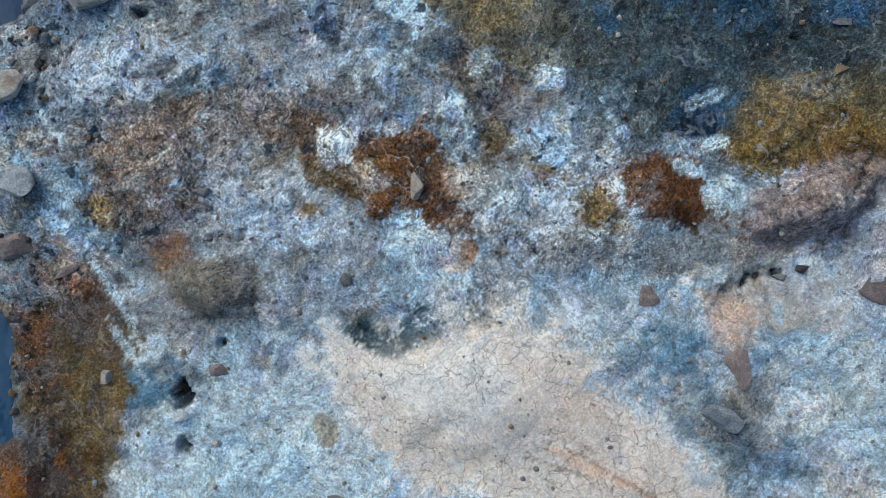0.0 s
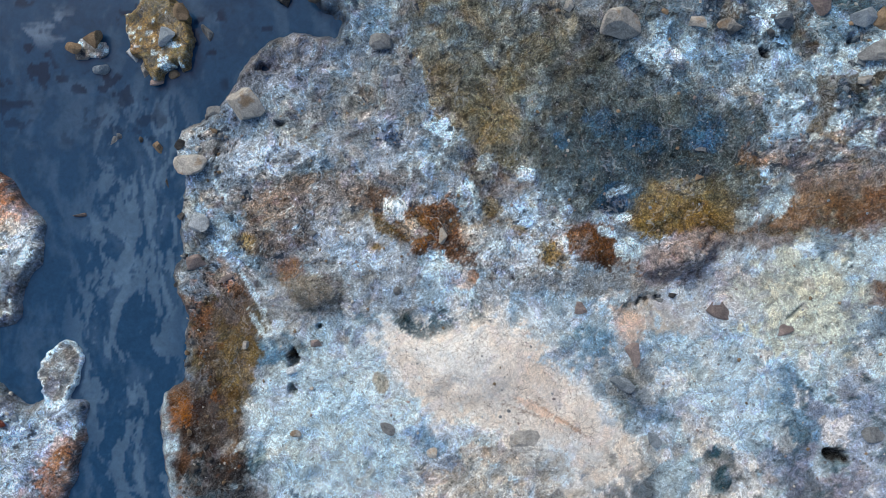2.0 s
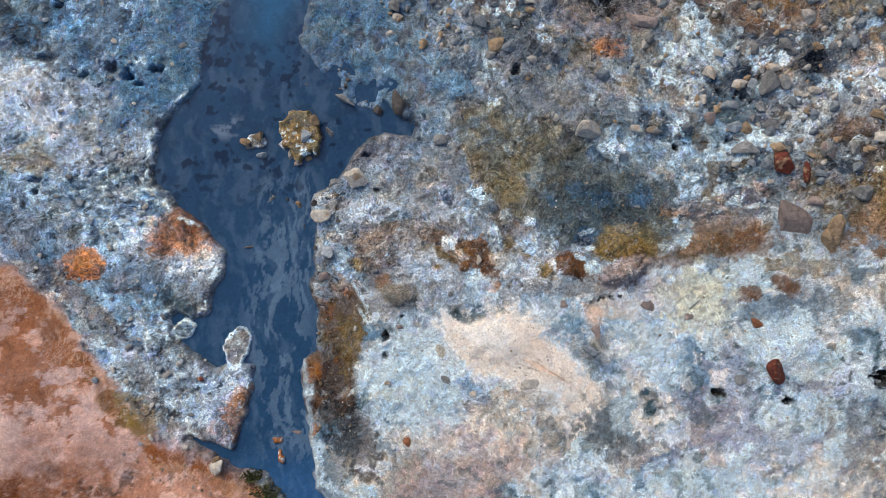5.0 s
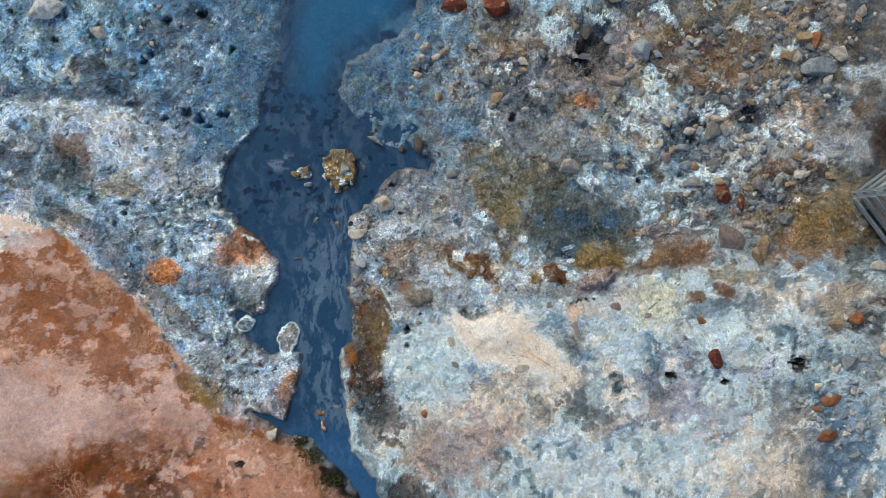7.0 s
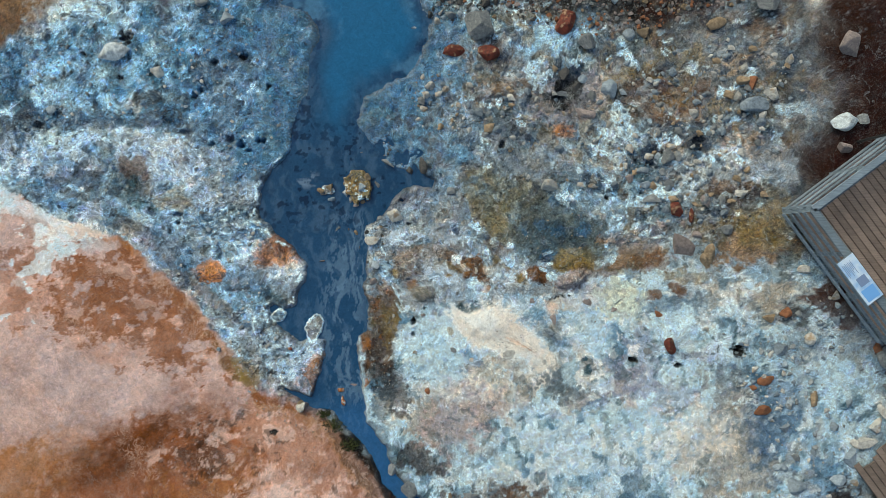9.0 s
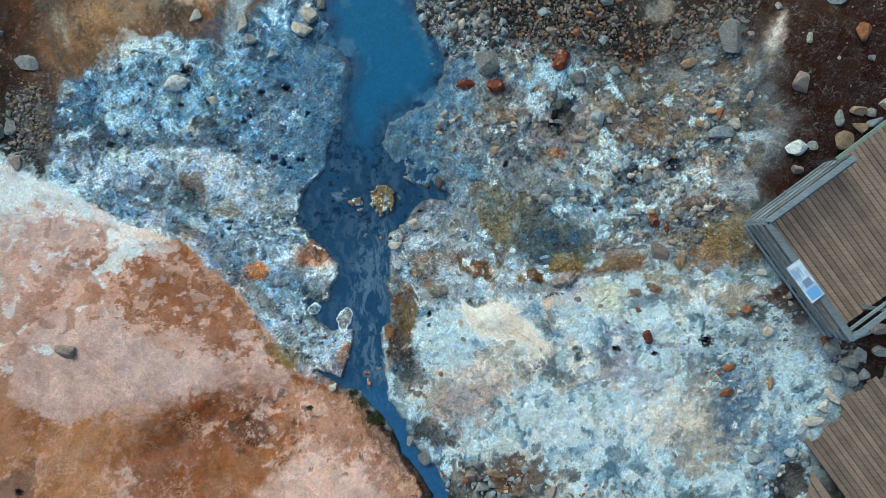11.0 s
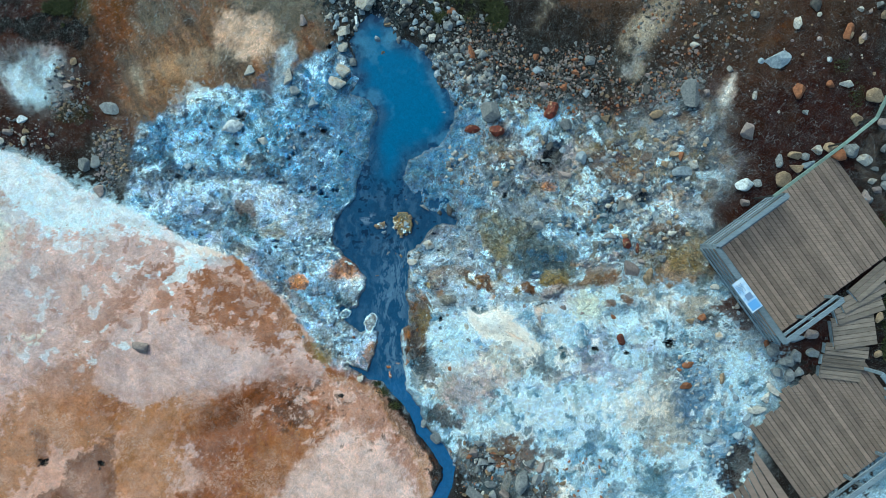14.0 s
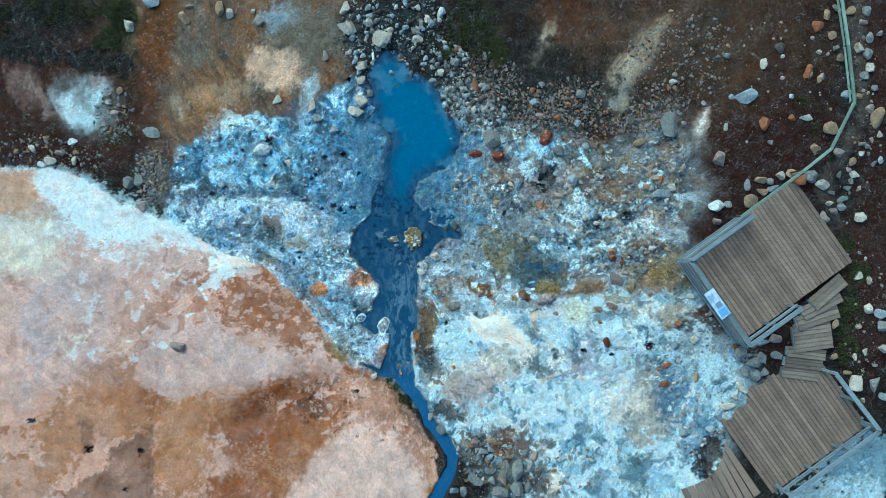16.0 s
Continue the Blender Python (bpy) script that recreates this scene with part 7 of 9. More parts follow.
WTINT += silt.clip(0, 1)[..., None] * 0.62 * (np.array(lin(104, 132, 158)) - WTINT)
veil = step(0.05, 0.3, fbm(QX, QY * 1.6, 0.3, 427, 5, 0.6)) * step(0.5, 0.2, np.hypot((PX + 2.15) / 0.9, (PY - 0.55) / 0.5))
WTINT += (0.6 * veil * (1 - deep))[..., None] * (np.array(lin(120, 142, 166)) - WTINT)
clusters = step(0.0, 0.2, fbm(PX, PY, 0.6, 433, 3)) * step(0.3, 0.38, fbm(PX, PY, 0.1, 432, 2))
pits = np.maximum(0.25 * step(0.3, 0.5, dots), clusters) * (1 - deep) * step(-1.2, 0.2, PY)
WTINT += pits[..., None] * 0.8 * (np.array(lin(14, 32, 60)) - WTINT)
brook = step(-4.0, -4.7, PY)
WTINT *= (1 - 0.08 * step(-1.6, -0.2, PY))[..., None]
WTINT += (0.8 * brook)[..., None] * (np.array(lin(44, 92, 140)) - WTINT)
WTINT += deep[..., None] * (np.array(lin(27, 93, 136)) - WTINT)
edge_pale = step(2.0, 3.0, PY) * step(0.55, 0.1, p_run + 0.3 * fbm(PX, PY, 0.5, 451, 4)) * step(-0.3, 0.3, fbm(PX, PY, 0.4, 461, 4))
WTINT += (0.6 * edge_pale)[..., None] * (np.array(lin(74, 124, 160)) - WTINT)
north = step(4.7, 5.6, PY) * step(0.0, 0.4, fbm(PX, PY, 0.5, 471, 4))
WTINT += (0.25 * north)[..., None] * (np.array(lin(92, 136, 160)) - WTINT)
murk = step(0.3, 0.6, fbm(PX, PY, 0.2, 481, 3)) * step(0.45, 0.05, p_run) * step(0.5, 1.5, PY)
WTINT += (0.6 * murk)[..., None] * (np.array(lin(18, 46, 82)) - WTINT)


def water_material():
    n = Nodes("milky_water")
    tint = n.add("ShaderNodeAttribute", attribute_name="tint").outputs["Color"]
    swirl, fine = n.noise(7, 5, 0.6, warp=1.2), n.noise(28, 4, 0.65)
    vary = n.math("ADD", n.span(swirl, 0.25, 0.75, 0.84, 1.16), n.span(fine, 0.3, 0.7, -0.1, 0.1))
    n.bsdf.inputs["IOR"].default_value = 1.33
    return n.finish(n.scaled(tint, vary), 0.1, n.noise(11, 3, 0.5), 0.006, 0.15)


water = sheet("water", VX, VY, np.full(PX.shape, -0.05) + 0.0 * PX, {"tint": WTINT.clip(0.003, 0.9)}, water_material(), p_run > -0.3)
tagged(water, "milky blue hot spring water in a pool and stream", "water", kind="structure")


# ---- shared helpers for things ----
def part(name, bm, material, parent=None, label="", smooth=False):
    """Links a bmesh as one mesh object, under a thing or a part."""
    me = bpy.data.meshes.new(name)
    bm.to_mesh(me)
    bm.free()
    for p in me.polygons:
        p.use_smooth = smooth
    me.materials.append(material)
    ob = new(name, me)
    if parent is not None:
        ob.parent = parent
    if label:
        tagged(ob, label)
    return ob


def thing(name, label, category, group="", kind="", at=(0, 0, 0)):
    ob = new(name)
    ob.empty_display_size = 0.1
    ob.location = at
    return tagged(ob, label, category, group, kind)


def plank(bm, a, b, width, thick, chamfer=0.006):
    """A board with broken edges from a to b; width lies level, thickness goes down from the line."""
    a, b = Vector(a), Vector(b)
    along = (b - a).normalized()
    side = along.cross(Vector((0, 0, 1)))
    side = side.normalized() if side.length > 1e-4 else Vector((1, 0, 0))
    up = side.cross(along)
    w, c = width / 2, chamfer
    ring = [(-w, -thick), (w, -thick), (w, -c), (w - c, 0), (-w + c, 0), (-w, -c)]
    ends = [[bm.verts.new(p + side * u + up * v) for u, v in ring] for p in (a, b)]
    for i in range(6):
        j = (i + 1) % 6
        bm.faces.new((ends[0][i], ends[0][j], ends[1][j], ends[1][i]))
    bm.faces.new(ends[0][::-1])
    bm.faces.new(ends[1])
    bmesh.ops.recalc_face_normals(bm, faces=bm.faces)


def board(name, a, b, width, thick, material, parent, label=""):
    bm = bmesh.new()
    plank(bm, a, b, width, thick)
    return part(name, bm, material, parent, label)


# ---- stone and wood materials ----
def stone_material(name, base, dark, spread=0.22, rough=0.85, stain=None):
    n = Nodes(name)
    info = n.add("ShaderNodeObjectInfo").outputs["Random"]
    where = n.add("ShaderNodeNewGeometry").outputs["Position"]
    blotch, fine = n.noise(13, 5, 0.7, where, 0.8), n.noise(120, 3, 0.7, where)
    colour = n.mix(n.span(blotch, 0.35, 0.68), base, dark)
    if stain:
        colour = n.mix(n.span(n.noise(6, 3, 0.6, where), 0.55, 0.66, 0, 0.7), colour, stain)
    vary = n.math("ADD", n.span(info, 0, 1, 1 - spread, 1 + spread), n.span(fine, 0.3, 0.7, -0.4, 0.4))
    island = n.add("ShaderNodeNewGeometry").outputs["Random Per Island"]
    vary = n.math("MULTIPLY", vary, n.span(island, 0, 1, 0.8, 1.2))
    n.bsdf.inputs["Specular IOR Level"].default_value = 0.25
    return n.finish(n.scaled(colour, n.math("MULTIPLY", vary, 1.1)), rough, n.math("ADD", blotch, n.math("MULTIPLY", fine, 0.5)), 0.015, 0.8)


STONE = {
    "pale": stone_material("pale_stone", lin(184, 182, 176), lin(124, 124, 122), stain=lin(140, 114, 82)),
    "grey": stone_material("grey_stone", lin(134, 138, 140), lin(86, 90, 94)),
    "blue": stone_material("blue_grey_stone", lin(146, 158, 168), lin(96, 108, 118)),
    "white": stone_material("white_stone", lin(204, 212, 216), lin(140, 152, 162), 0.1, stain=lin(120, 122, 124)),
    "tan": stone_material("tan_stone", lin(150, 132, 110), lin(98, 84, 68)),
    "orange": stone_material("rusty_stone", lin(144, 98, 72), lin(98, 64, 46)),
    "red": stone_material("dark_red_stone", lin(112, 52, 38), lin(54, 30, 26), rough=0.5, stain=lin(176, 150, 120)),
    "dark": stone_material("dark_wet_stone", lin(78, 76, 74), lin(40, 42, 46), rough=0.5),
    "mauve": stone_material("mauve_stone", lin(150, 138, 134), lin(104, 96, 96)),
}
STONE_WORDS = {
    "pale": "pale weathered stone with ochre stains on the crust", "grey": "angular grey stone lying on the bare ground",
    "blue": "blue-grey mineral-coated stone lying on the ground", "white": "large whitewashed rounded boulder beside the platform",
    "tan": "tan-brown rounded stone lying on the earth", "orange": "rusty orange stone lying on the ground",
    "red": "dark red-brown stone with pale crust lying on the ground", "dark": "dark wet stone half sunk in the bank",
    "mauve": "broad mauve-grey boulder with a worn top",
}


def rock_shape(seed, cuts, level=2):
    """A broken, weathered stone of unit size."""
    rng = random.Random(seed)
    bm = bmesh.new()
    bmesh.ops.create_icosphere(bm, subdivisions=level, radius=1.0)
    planes = []
    for _ in range(cuts):
        n = Vector((rng.gauss(0, 1), rng.gauss(0, 1), rng.gauss(0, 0.8))).normalized()
        planes.append((n, rng.uniform(0.36, 0.74)))
    for v in bm.verts:
        for n, d in planes:
            over = v.co.dot(n) - d
            if over > 0:
                v.co -= n * over * 0.97
        v.co *= 1 + 0.05 * noise.noise(v.co * 2.2 + Vector((seed, 0, 0))) + 0.035 * noise.noise(v.co * 6.5 + Vector((0, seed, 0)))
    top = max(max(abs(v.co.x), abs(v.co.y)) for v in bm.verts)
    for v in bm.verts:
        v.co /= top
    me = bpy.data.meshes.new("stone")
    bm.to_mesh(me)
    bm.free()
    return me


SHAPES = {}
for kind_of in STONE:
    SHAPES[kind_of] = []
    for k in range(7):
        shape = rock_shape(7 * len(SHAPES) + k, 7 + (3 * k) % 8, 3)
        shape.materials.append(STONE[kind_of])
        for p in shape.polygons:
            p.use_smooth = False
        SHAPES[kind_of].append(shape)
pick = random.Random(5)


def stone(x, y, rx, ry=None, turn=0, kind="grey", tall=0.55, sink=0.3, name="stone", group=""):
    """A single stone, pressed a little into the ground."""
    ry = ry or rx
    ob = new(name, SHAPES[kind][pick.randrange(7)])
    hz, z = min(rx, ry) * tall, land(x, y)
    mid = z + hz * (1 - 2 * sink)
    if z < -0.08:
        hz = (min(rx, ry) * tall - 0.05 - z) / 2
        mid = z + hz * 0.96
    ob.matrix_world = Matrix.LocRotScale((x, y, mid), Euler((pick.uniform(-0.15, 0.15), pick.uniform(-0.15, 0.15), radians(turn + pick.choice((0, 180))))), (rx * 1.04, ry * 1.04, hz))
    return tagged(ob, STONE_WORDS[kind], "stone", group)


# stones along the stream and on the near crust
stone(-0.73, -1.32, 0.174, 0.118, 75, "white", 0.6)
stone(-0.27, -0.27, 0.181, 0.13, -55, "pale", 0.6)
stone(-0.75, -0.78, 0.166, 0.142, 10, "pale", 0.5)
stone(-1.11, -0.64, 0.071, 0.0789, 0, "tan", 0.7, 0.1)
stone(-1.03, -0.96, 0.0394, 0.0671, 10, "dark", 0.6, 0.1)
stone(-1.52, -0.52, 0.0868, 0.0592, 10, "grey", 0.7, 0.05)
stone(-1.26, -0.53, 0.0394, 0.0552, 10, "dark", 0.7, 0.05)
stone(-0.74, -1.67, 0.0947, 0.126, 10, "mauve", 0.35)
stone(-0.87, -0.60, 0.0552, 0.0789, 10, "dark", 0.6)
stone(-0.87, -1.26, 0.0394, 0.0473, 10, "dark", 0.6)
stone(-0.56, -0.32, 0.0868, 0.0631, 10, "grey", 0.5)
stone(1.48, -1.51, 0.0513, 0.0789, 15, "pale", 0.8)
stone(0.30, -1.45, 0.0513, 0.0355, 0, "grey", 0.6)
stone(3.78, -0.81, 0.0552, 0.0394, 0, "grey", 0.6)
stone(3.74, -1.06, 0.05, 0.036, 15, "tan", 0.4)
stone(0.31, -2.44, 0.0513, 0.0631, 0, "mauve", 0.4)
stone(0.09, -2.69, 0.0552, 0.0434, -10, "white", 0.6)
stone(1.04, -1.99, 0.0434, 0.0434, 0, "grey", 0.35)
stone(2.68, -2.20, 0.107, 0.071, -5, "mauve", 0.3, 0.45)
stone(3.88, -2.22, 0.15, 0.0789, -28, "mauve", 0.22, 0.4)
stone(3.14, -2.61, 0.0947, 0.114, 10, "mauve", 0.35, 0.4)
stone(3.03, -2.86, 0.118, 0.071, -25, "blue", 0.2, 0.4)
stone(-0.34, -2.44, 0.0355, 0.0394, 0, "pale", 0.6)
stone(-0.51, -1.84, 0.0947, 0.0355, 25, "mauve", 0.4)
stone(3.26, -2.12, 0.0592, 0.0434, 30, "dark", 0.5)
stone(3.38, -2.13, 0.0473, 0.0355, 0, "grey", 0.5)
stone(3.48, -2.09, 0.0552, 0.0316, 20, "dark", 0.5)
stone(0.25, -2.85, 0.0276, 0.0197, 0, "pale", 0.5)
stone(0.10, -3.25, 0.0552, 0.0473, 0, "pale", 0.4)
stone(0.94, -3.22, 0.0868, 0.0552, -30, "grey", 0.25)
stone(1.34, -3.43, 0.0789, 0.0552, 0, "pale", 0.25)
stone(2.15, -3.33, 0.15, 0.0789, -4, "pale", 0.15, 0.4)
stone(3.27, -3.33, 0.071, 0.11, 35, "blue", 0.15, 0.4)
stone(4.44, -2.42, 0.103, 0.0473, 15, "mauve", 0.3, 0.4)
stone(-0.94, -1.87, 0.0316, 0.0434, 0, "dark", 0.5)
stone(-0.88, -2.20, 0.0276, 0.0276, 0, "pale", 0.5)
stone(-0.64, 0.44, 0.1, 0.143, 5, "grey", 0.7, 0.1)
stone(-1.33, 0.28, 0.0788, 0.122, -20, "white", 0.5)
stone(-1.20, 0.10, 0.0644, 0.0859, 10, "pale", 0.5)
stone(-0.95, 0.05, 0.0859, 0.0644, 10, "tan", 0.5)
stone(-1.11, -0.02, 0.0859, 0.0358, 5, "mauve", 0.7, 0.1)
stone(-0.96, 0.36, 0.0859, 0.1, 10, "blue", 0.5)
stone(-0.82, 0.60, 0.0859, 0.1, 10, "tan", 0.5)
stone(-1.65, 0.37, 0.0931, 0.107, 10, "tan", 0.6, 0.05)
stone(-1.64, 0.14, 0.1, 0.0859, 20, "blue", 0.6, 0.05)
stone(-1.86, 0.31, 0.0859, 0.0716, 20, "tan", 0.6, 0.05)
stone(-1.53, -0.53, 0.0716, 0.0788, 20, "grey", 0.7, 0.0)
stone(-1.62, -0.50, 0.0358, 0.0573, 20, "pale", 0.7, 0.0)
stone(-1.29, -0.52, 0.0501, 0.0573, 20, "dark", 0.7, 0.0)
stone(-1.89, -1.22, 0.107, 0.0573, 0, "mauve", 0.5, 0.0)
stone(-0.39, 0.88, 0.172, 0.0644, -32, "grey", 0.7, 0.1)
stone(0.36, 0.83, 0.107, 0.215, 8, "dark", 0.6)
stone(0.09, 0.70, 0.115, 0.1, 8, "dark", 0.6)
stone(0.98, 0.23, 0.107, 0.0931, 0, "grey", 0.5)
stone(-0.95, 1.14, 0.0788, 0.043, 0, "tan", 0.6, 0.0)
stone(3.09, 0.30, 0.243, 0.143, -15, "pale", 0.55)
stone(4.02, 0.27, 0.1, 0.0788, 0, "pale", 0.5)
stone(5.64, 0.88, 0.158, 0.215, 5, "grey", 0.7)
stone(5.87, 0.86, 0.1, 0.115, 5, "grey", 0.6)
stone(5.20, 0.28, 0.129, 0.107, 5, "blue", 0.6)
stone(4.86, 0.41, 0.122, 0.0931, 5, "mauve", 0.6)
stone(4.78, 0.70, 0.0573, 0.0716, 5, "pale", 0.6)
stone(5.55, 0.53, 0.0859, 0.0859, 5, "grey", 0.6)
stone(5.69, 0.29, 0.122, 0.158, 5, "grey", 0.6)
stone(5.14, 0.59, 0.143, 0.0931, 5, "blue", 0.4)
stone(5.89, 0.38, 0.0859, 0.0716, 5, "pale", 0.6)
stone(5.31, -0.03, 0.215, 0.129, -12, "grey", 0.4)
stone(5.78, -0.31, 0.208, 0.186, -10, "red", 0.7)
stone(5.95, -0.58, 0.0859, 0.0931, 0, "mauve", 0.6)
stone(6.11, -0.43, 0.0644, 0.186, 6, "red", 0.7)
stone(5.90, -1.05, 0.315, 0.372, -15, "mauve", 0.3, 0.35)
stone(6.25, -0.84, 0.115, 0.115, 0, "mauve", 0.5)
stone(6.41, -0.12, 0.1, 0.129, 0, "mauve", 0.5)
stone(6.22, -0.18, 0.1, 0.0573, 0, "tan", 0.5)
stone(6.40, -1.42, 0.115, 0.2, 12, "tan", 0.6)
stone(5.63, -3.23, 0.15, 0.186, 0, "red", 0.5)
stone(5.42, -2.56, 0.129, 0.0859, -20, "orange", 0.25, 0.4)
stone(5.16, -3.33, 0.115, 0.0859, 0, "grey", 0.3)
stone(0.35, -4.11, 0.0573, 0.1, 0, "orange", 0.4)
stone(-2.37, -4.30, 0.107, 0.158, 0, "tan", 0.6)
stone(-2.82, -4.07, 0.0644, 0.043, 0, "pale", 0.6)
stone(-2.59, -3.09, 0.0573, 0.0358, -10, "red", 0.4)
stone(-1.25, -3.94, 0.0859, 0.0501, 0, "mauve", 0.6, 0.0)
# stones round the pool
for_pool = "stones round the pool"
stone(-3.37, 8.25, 0.214, 0.253, 0, "pale", 0.7, group=for_pool)
stone(-3.29, 7.63, 0.37, 0.312, 0, "pale", 0.5, group=for_pool)
stone(-2.11, 7.21, 0.39, 0.351, -20, "pale", 0.7, group=for_pool)
stone(-2.42, 6.57, 0.117, 0.292, 10, "white", 0.8, group=for_pool)
stone(-2.79, 6.29, 0.214, 0.175, 10, "pale", 0.7, group=for_pool)
stone(-2.83, 5.79, 0.195, 0.175, 0, "pale", 0.7, group=for_pool)
stone(-2.79, 5.07, 0.351, 0.195, -40, "pale", 0.8, group=for_pool)
stone(-3.02, 4.71, 0.351, 0.195, -35, "pale", 0.8, group=for_pool)
stone(-4.05, 6.58, 0.214, 0.214, 0, "mauve", 0.4, group=for_pool)
stone(-4.51, 4.87, 0.175, 0.292, 0, "pale", 0.7, group=for_pool)
stone(-4.34, 4.50, 0.175, 0.156, 0, "grey", 0.7, group=for_pool)
stone(-3.78, 4.07, 0.156, 0.156, 0, "blue", 0.7, group=for_pool)
stone(-2.53, 5.34, 0.117, 0.156, 0, "grey", 0.7, group=for_pool)
stone(-2.57, 7.75, 0.136, 0.175, 0, "pale", 0.7, group=for_pool)
stone(-2.53, 8.02, 0.156, 0.117, 0, "blue", 0.7, group=for_pool)
stone(-0.10, 8.13, 0.175, 0.234, 0, "white", 0.7, group=for_pool)
stone(-0.45, 7.78, 0.0975, 0.156, 0, "pale", 0.7, group=for_pool)
stone(-0.98, 7.51, 0.156, 0.136, 0, "grey", 0.7, group=for_pool)
stone(-0.90, 7.18, 0.234, 0.156, -15, "pale", 0.6, group=for_pool)
stone(-1.45, 6.51, 0.136, 0.117, 0, "tan", 0.7, group=for_pool)
stone(-0.39, 6.22, 0.117, 0.117, 0, "pale", 0.7, group=for_pool)
stone(-0.08, 6.09, 0.175, 0.156, 0, "pale", 0.7, group=for_pool)
stone(-0.39, 5.78, 0.136, 0.117, 0, "blue", 0.7, group=for_pool)
stone(0.03, 4.96, 0.136, 0.156, 0, "blue", 0.7, 0.1, group=for_pool)
stone(0.29, 3.81, 0.234, 0.0975, 20, "blue", 0.8, 0.0, group=for_pool)
stone(-1.62, 5.61, 0.0975, 0.175, 0, "tan", 0.8, -0.6, group=for_pool)
stone(-1.78, 6.04, 0.0975, 0.156, 15, "blue", 0.8, -0.4, group=for_pool)
stone(0.68, 5.47, 0.156, 0.117, 0, "pale", 0.7, group=for_pool)
stone(1.09, 5.61, 0.0975, 0.234, 15, "orange", 0.7, group=for_pool)
stone(1.42, 5.55, 0.175, 0.156, 0, "grey", 0.7, group=for_pool)
stone(1.62, 4.96, 0.175, 0.117, 0, "grey", 0.6, group=for_pool)
stone(0.48, 6.89, 0.156, 0.0975, 10, "orange", 0.6, group=for_pool)
stone(0.37, 6.44, 0.156, 0.175, 0, "grey", 0.6, group=for_pool)
stone(1.69, 3.75, 0.312, 0.37, 15, "grey", 0.6)
stone(1.07, 3.27, 0.253, 0.175, -15, "red", 0.6)
stone(1.85, 3.25, 0.331, 0.214, 15, "red", 0.6)
stone(3.57, 3.78, 0.253, 0.39, -10, "red", 0.6)
stone(3.12, 5.07, 0.214, 0.156, 10, "blue", 0.6)
stone(3.06, 5.48, 0.136, 0.117, 0, "orange", 0.6)
stone(4.00, 3.37, 0.214, 0.195, 10, "grey", 0.6)
stone(3.90, 4.52, 0.117, 0.156, 0, "orange", 0.6)
stone(4.26, 5.36, 0.117, 0.0975, 0, "orange", 0.6)
stone(4.26, 5.01, 0.136, 0.117, 0, "orange", 0.6)
stone(4.75, 5.33, 0.175, 0.175, 0, "grey", 0.5)
stone(3.34, 4.60, 0.175, 0.136, 0, "mauve", 0.5)
stone(3.38, 5.67, 0.117, 0.0975, 0, "grey", 0.5)
stone(4.61, 4.29, 0.136, 0.175, 0, "blue", 0.5)
stone(5.21, 3.56, 0.175, 0.156, 0, "tan", 0.5)
stone(4.90, 3.49, 0.156, 0.175, 0, "blue", 0.5)
# the slope and the dark soil
stone(7.61, 4.12, 0.351, 0.526, -10, "grey", 0.4)
stone(8.08, 4.18, 0.117, 0.117, 0, "mauve", 0.6)
stone(9.31, 3.04, 0.234, 0.409, -25, "mauve", 0.6)
stone(10.11, 5.09, 0.429, 0.312, 15, "blue", 0.6)
stone(9.58, 5.10, 0.136, 0.117, 0, "blue", 0.6)
stone(10.68, 4.18, 0.195, 0.253, -15, "orange", 0.7)
stone(9.42, 4.06, 0.078, 0.136, 0, "pale", 0.6)
stone(10.62, 6.17, 0.136, 0.214, 0, "pale", 0.6)
stone(7.73, 5.61, 0.175, 0.117, 15, "pale", 0.6)
stone(7.76, 5.86, 0.0975, 0.0975, 0, "pale", 0.6)
stone(8.71, 4.84, 0.117, 0.117, 0, "pale", 0.6)
stone(6.62, 3.60, 0.253, 0.136, 12, "tan", 0.5)
stone(6.38, 4.42, 0.175, 0.214, 0, "dark", 0.5)
stone(12.14, 5.85, 0.175, 0.273, 0, "orange", 0.7)
stone(12.50, 5.66, 0.117, 0.136, 0, "tan", 0.6)
stone(11.57, 5.06, 0.0975, 0.0975, 0, "white", 0.6)
stone(11.64, 4.35, 0.175, 0.136, 0, "orange", 0.6)
stone(12.10, 4.39, 0.273, 0.136, 8, "pale", 0.6)
stone(12.94, 4.07, 0.37, 0.253, -5, "tan", 0.6)
stone(12.40, 3.37, 0.214, 0.273, -25, "tan", 0.6)
stone(12.39, 7.44, 0.234, 0.214, 0, "orange", 0.6)
stone(12.92, 7.12, 0.234, 0.156, 10, "tan", 0.6)
stone(12.48, 6.57, 0.136, 0.0975, 0, "pale", 0.6)
stone(13.22, 6.40, 0.175, 0.156, 0, "tan", 0.6)
stone(11.19, 6.64, 0.195, 0.214, 0, "dark", 0.5)
stone(9.42, 6.44, 0.117, 0.117, 0, "grey", 0.6)
stone(10.93, 3.57, 0.0975, 0.136, 0, "grey", 0.6)
stone(11.27, 6.41, 0.078, 0.078, 0, "pale", 0.6)
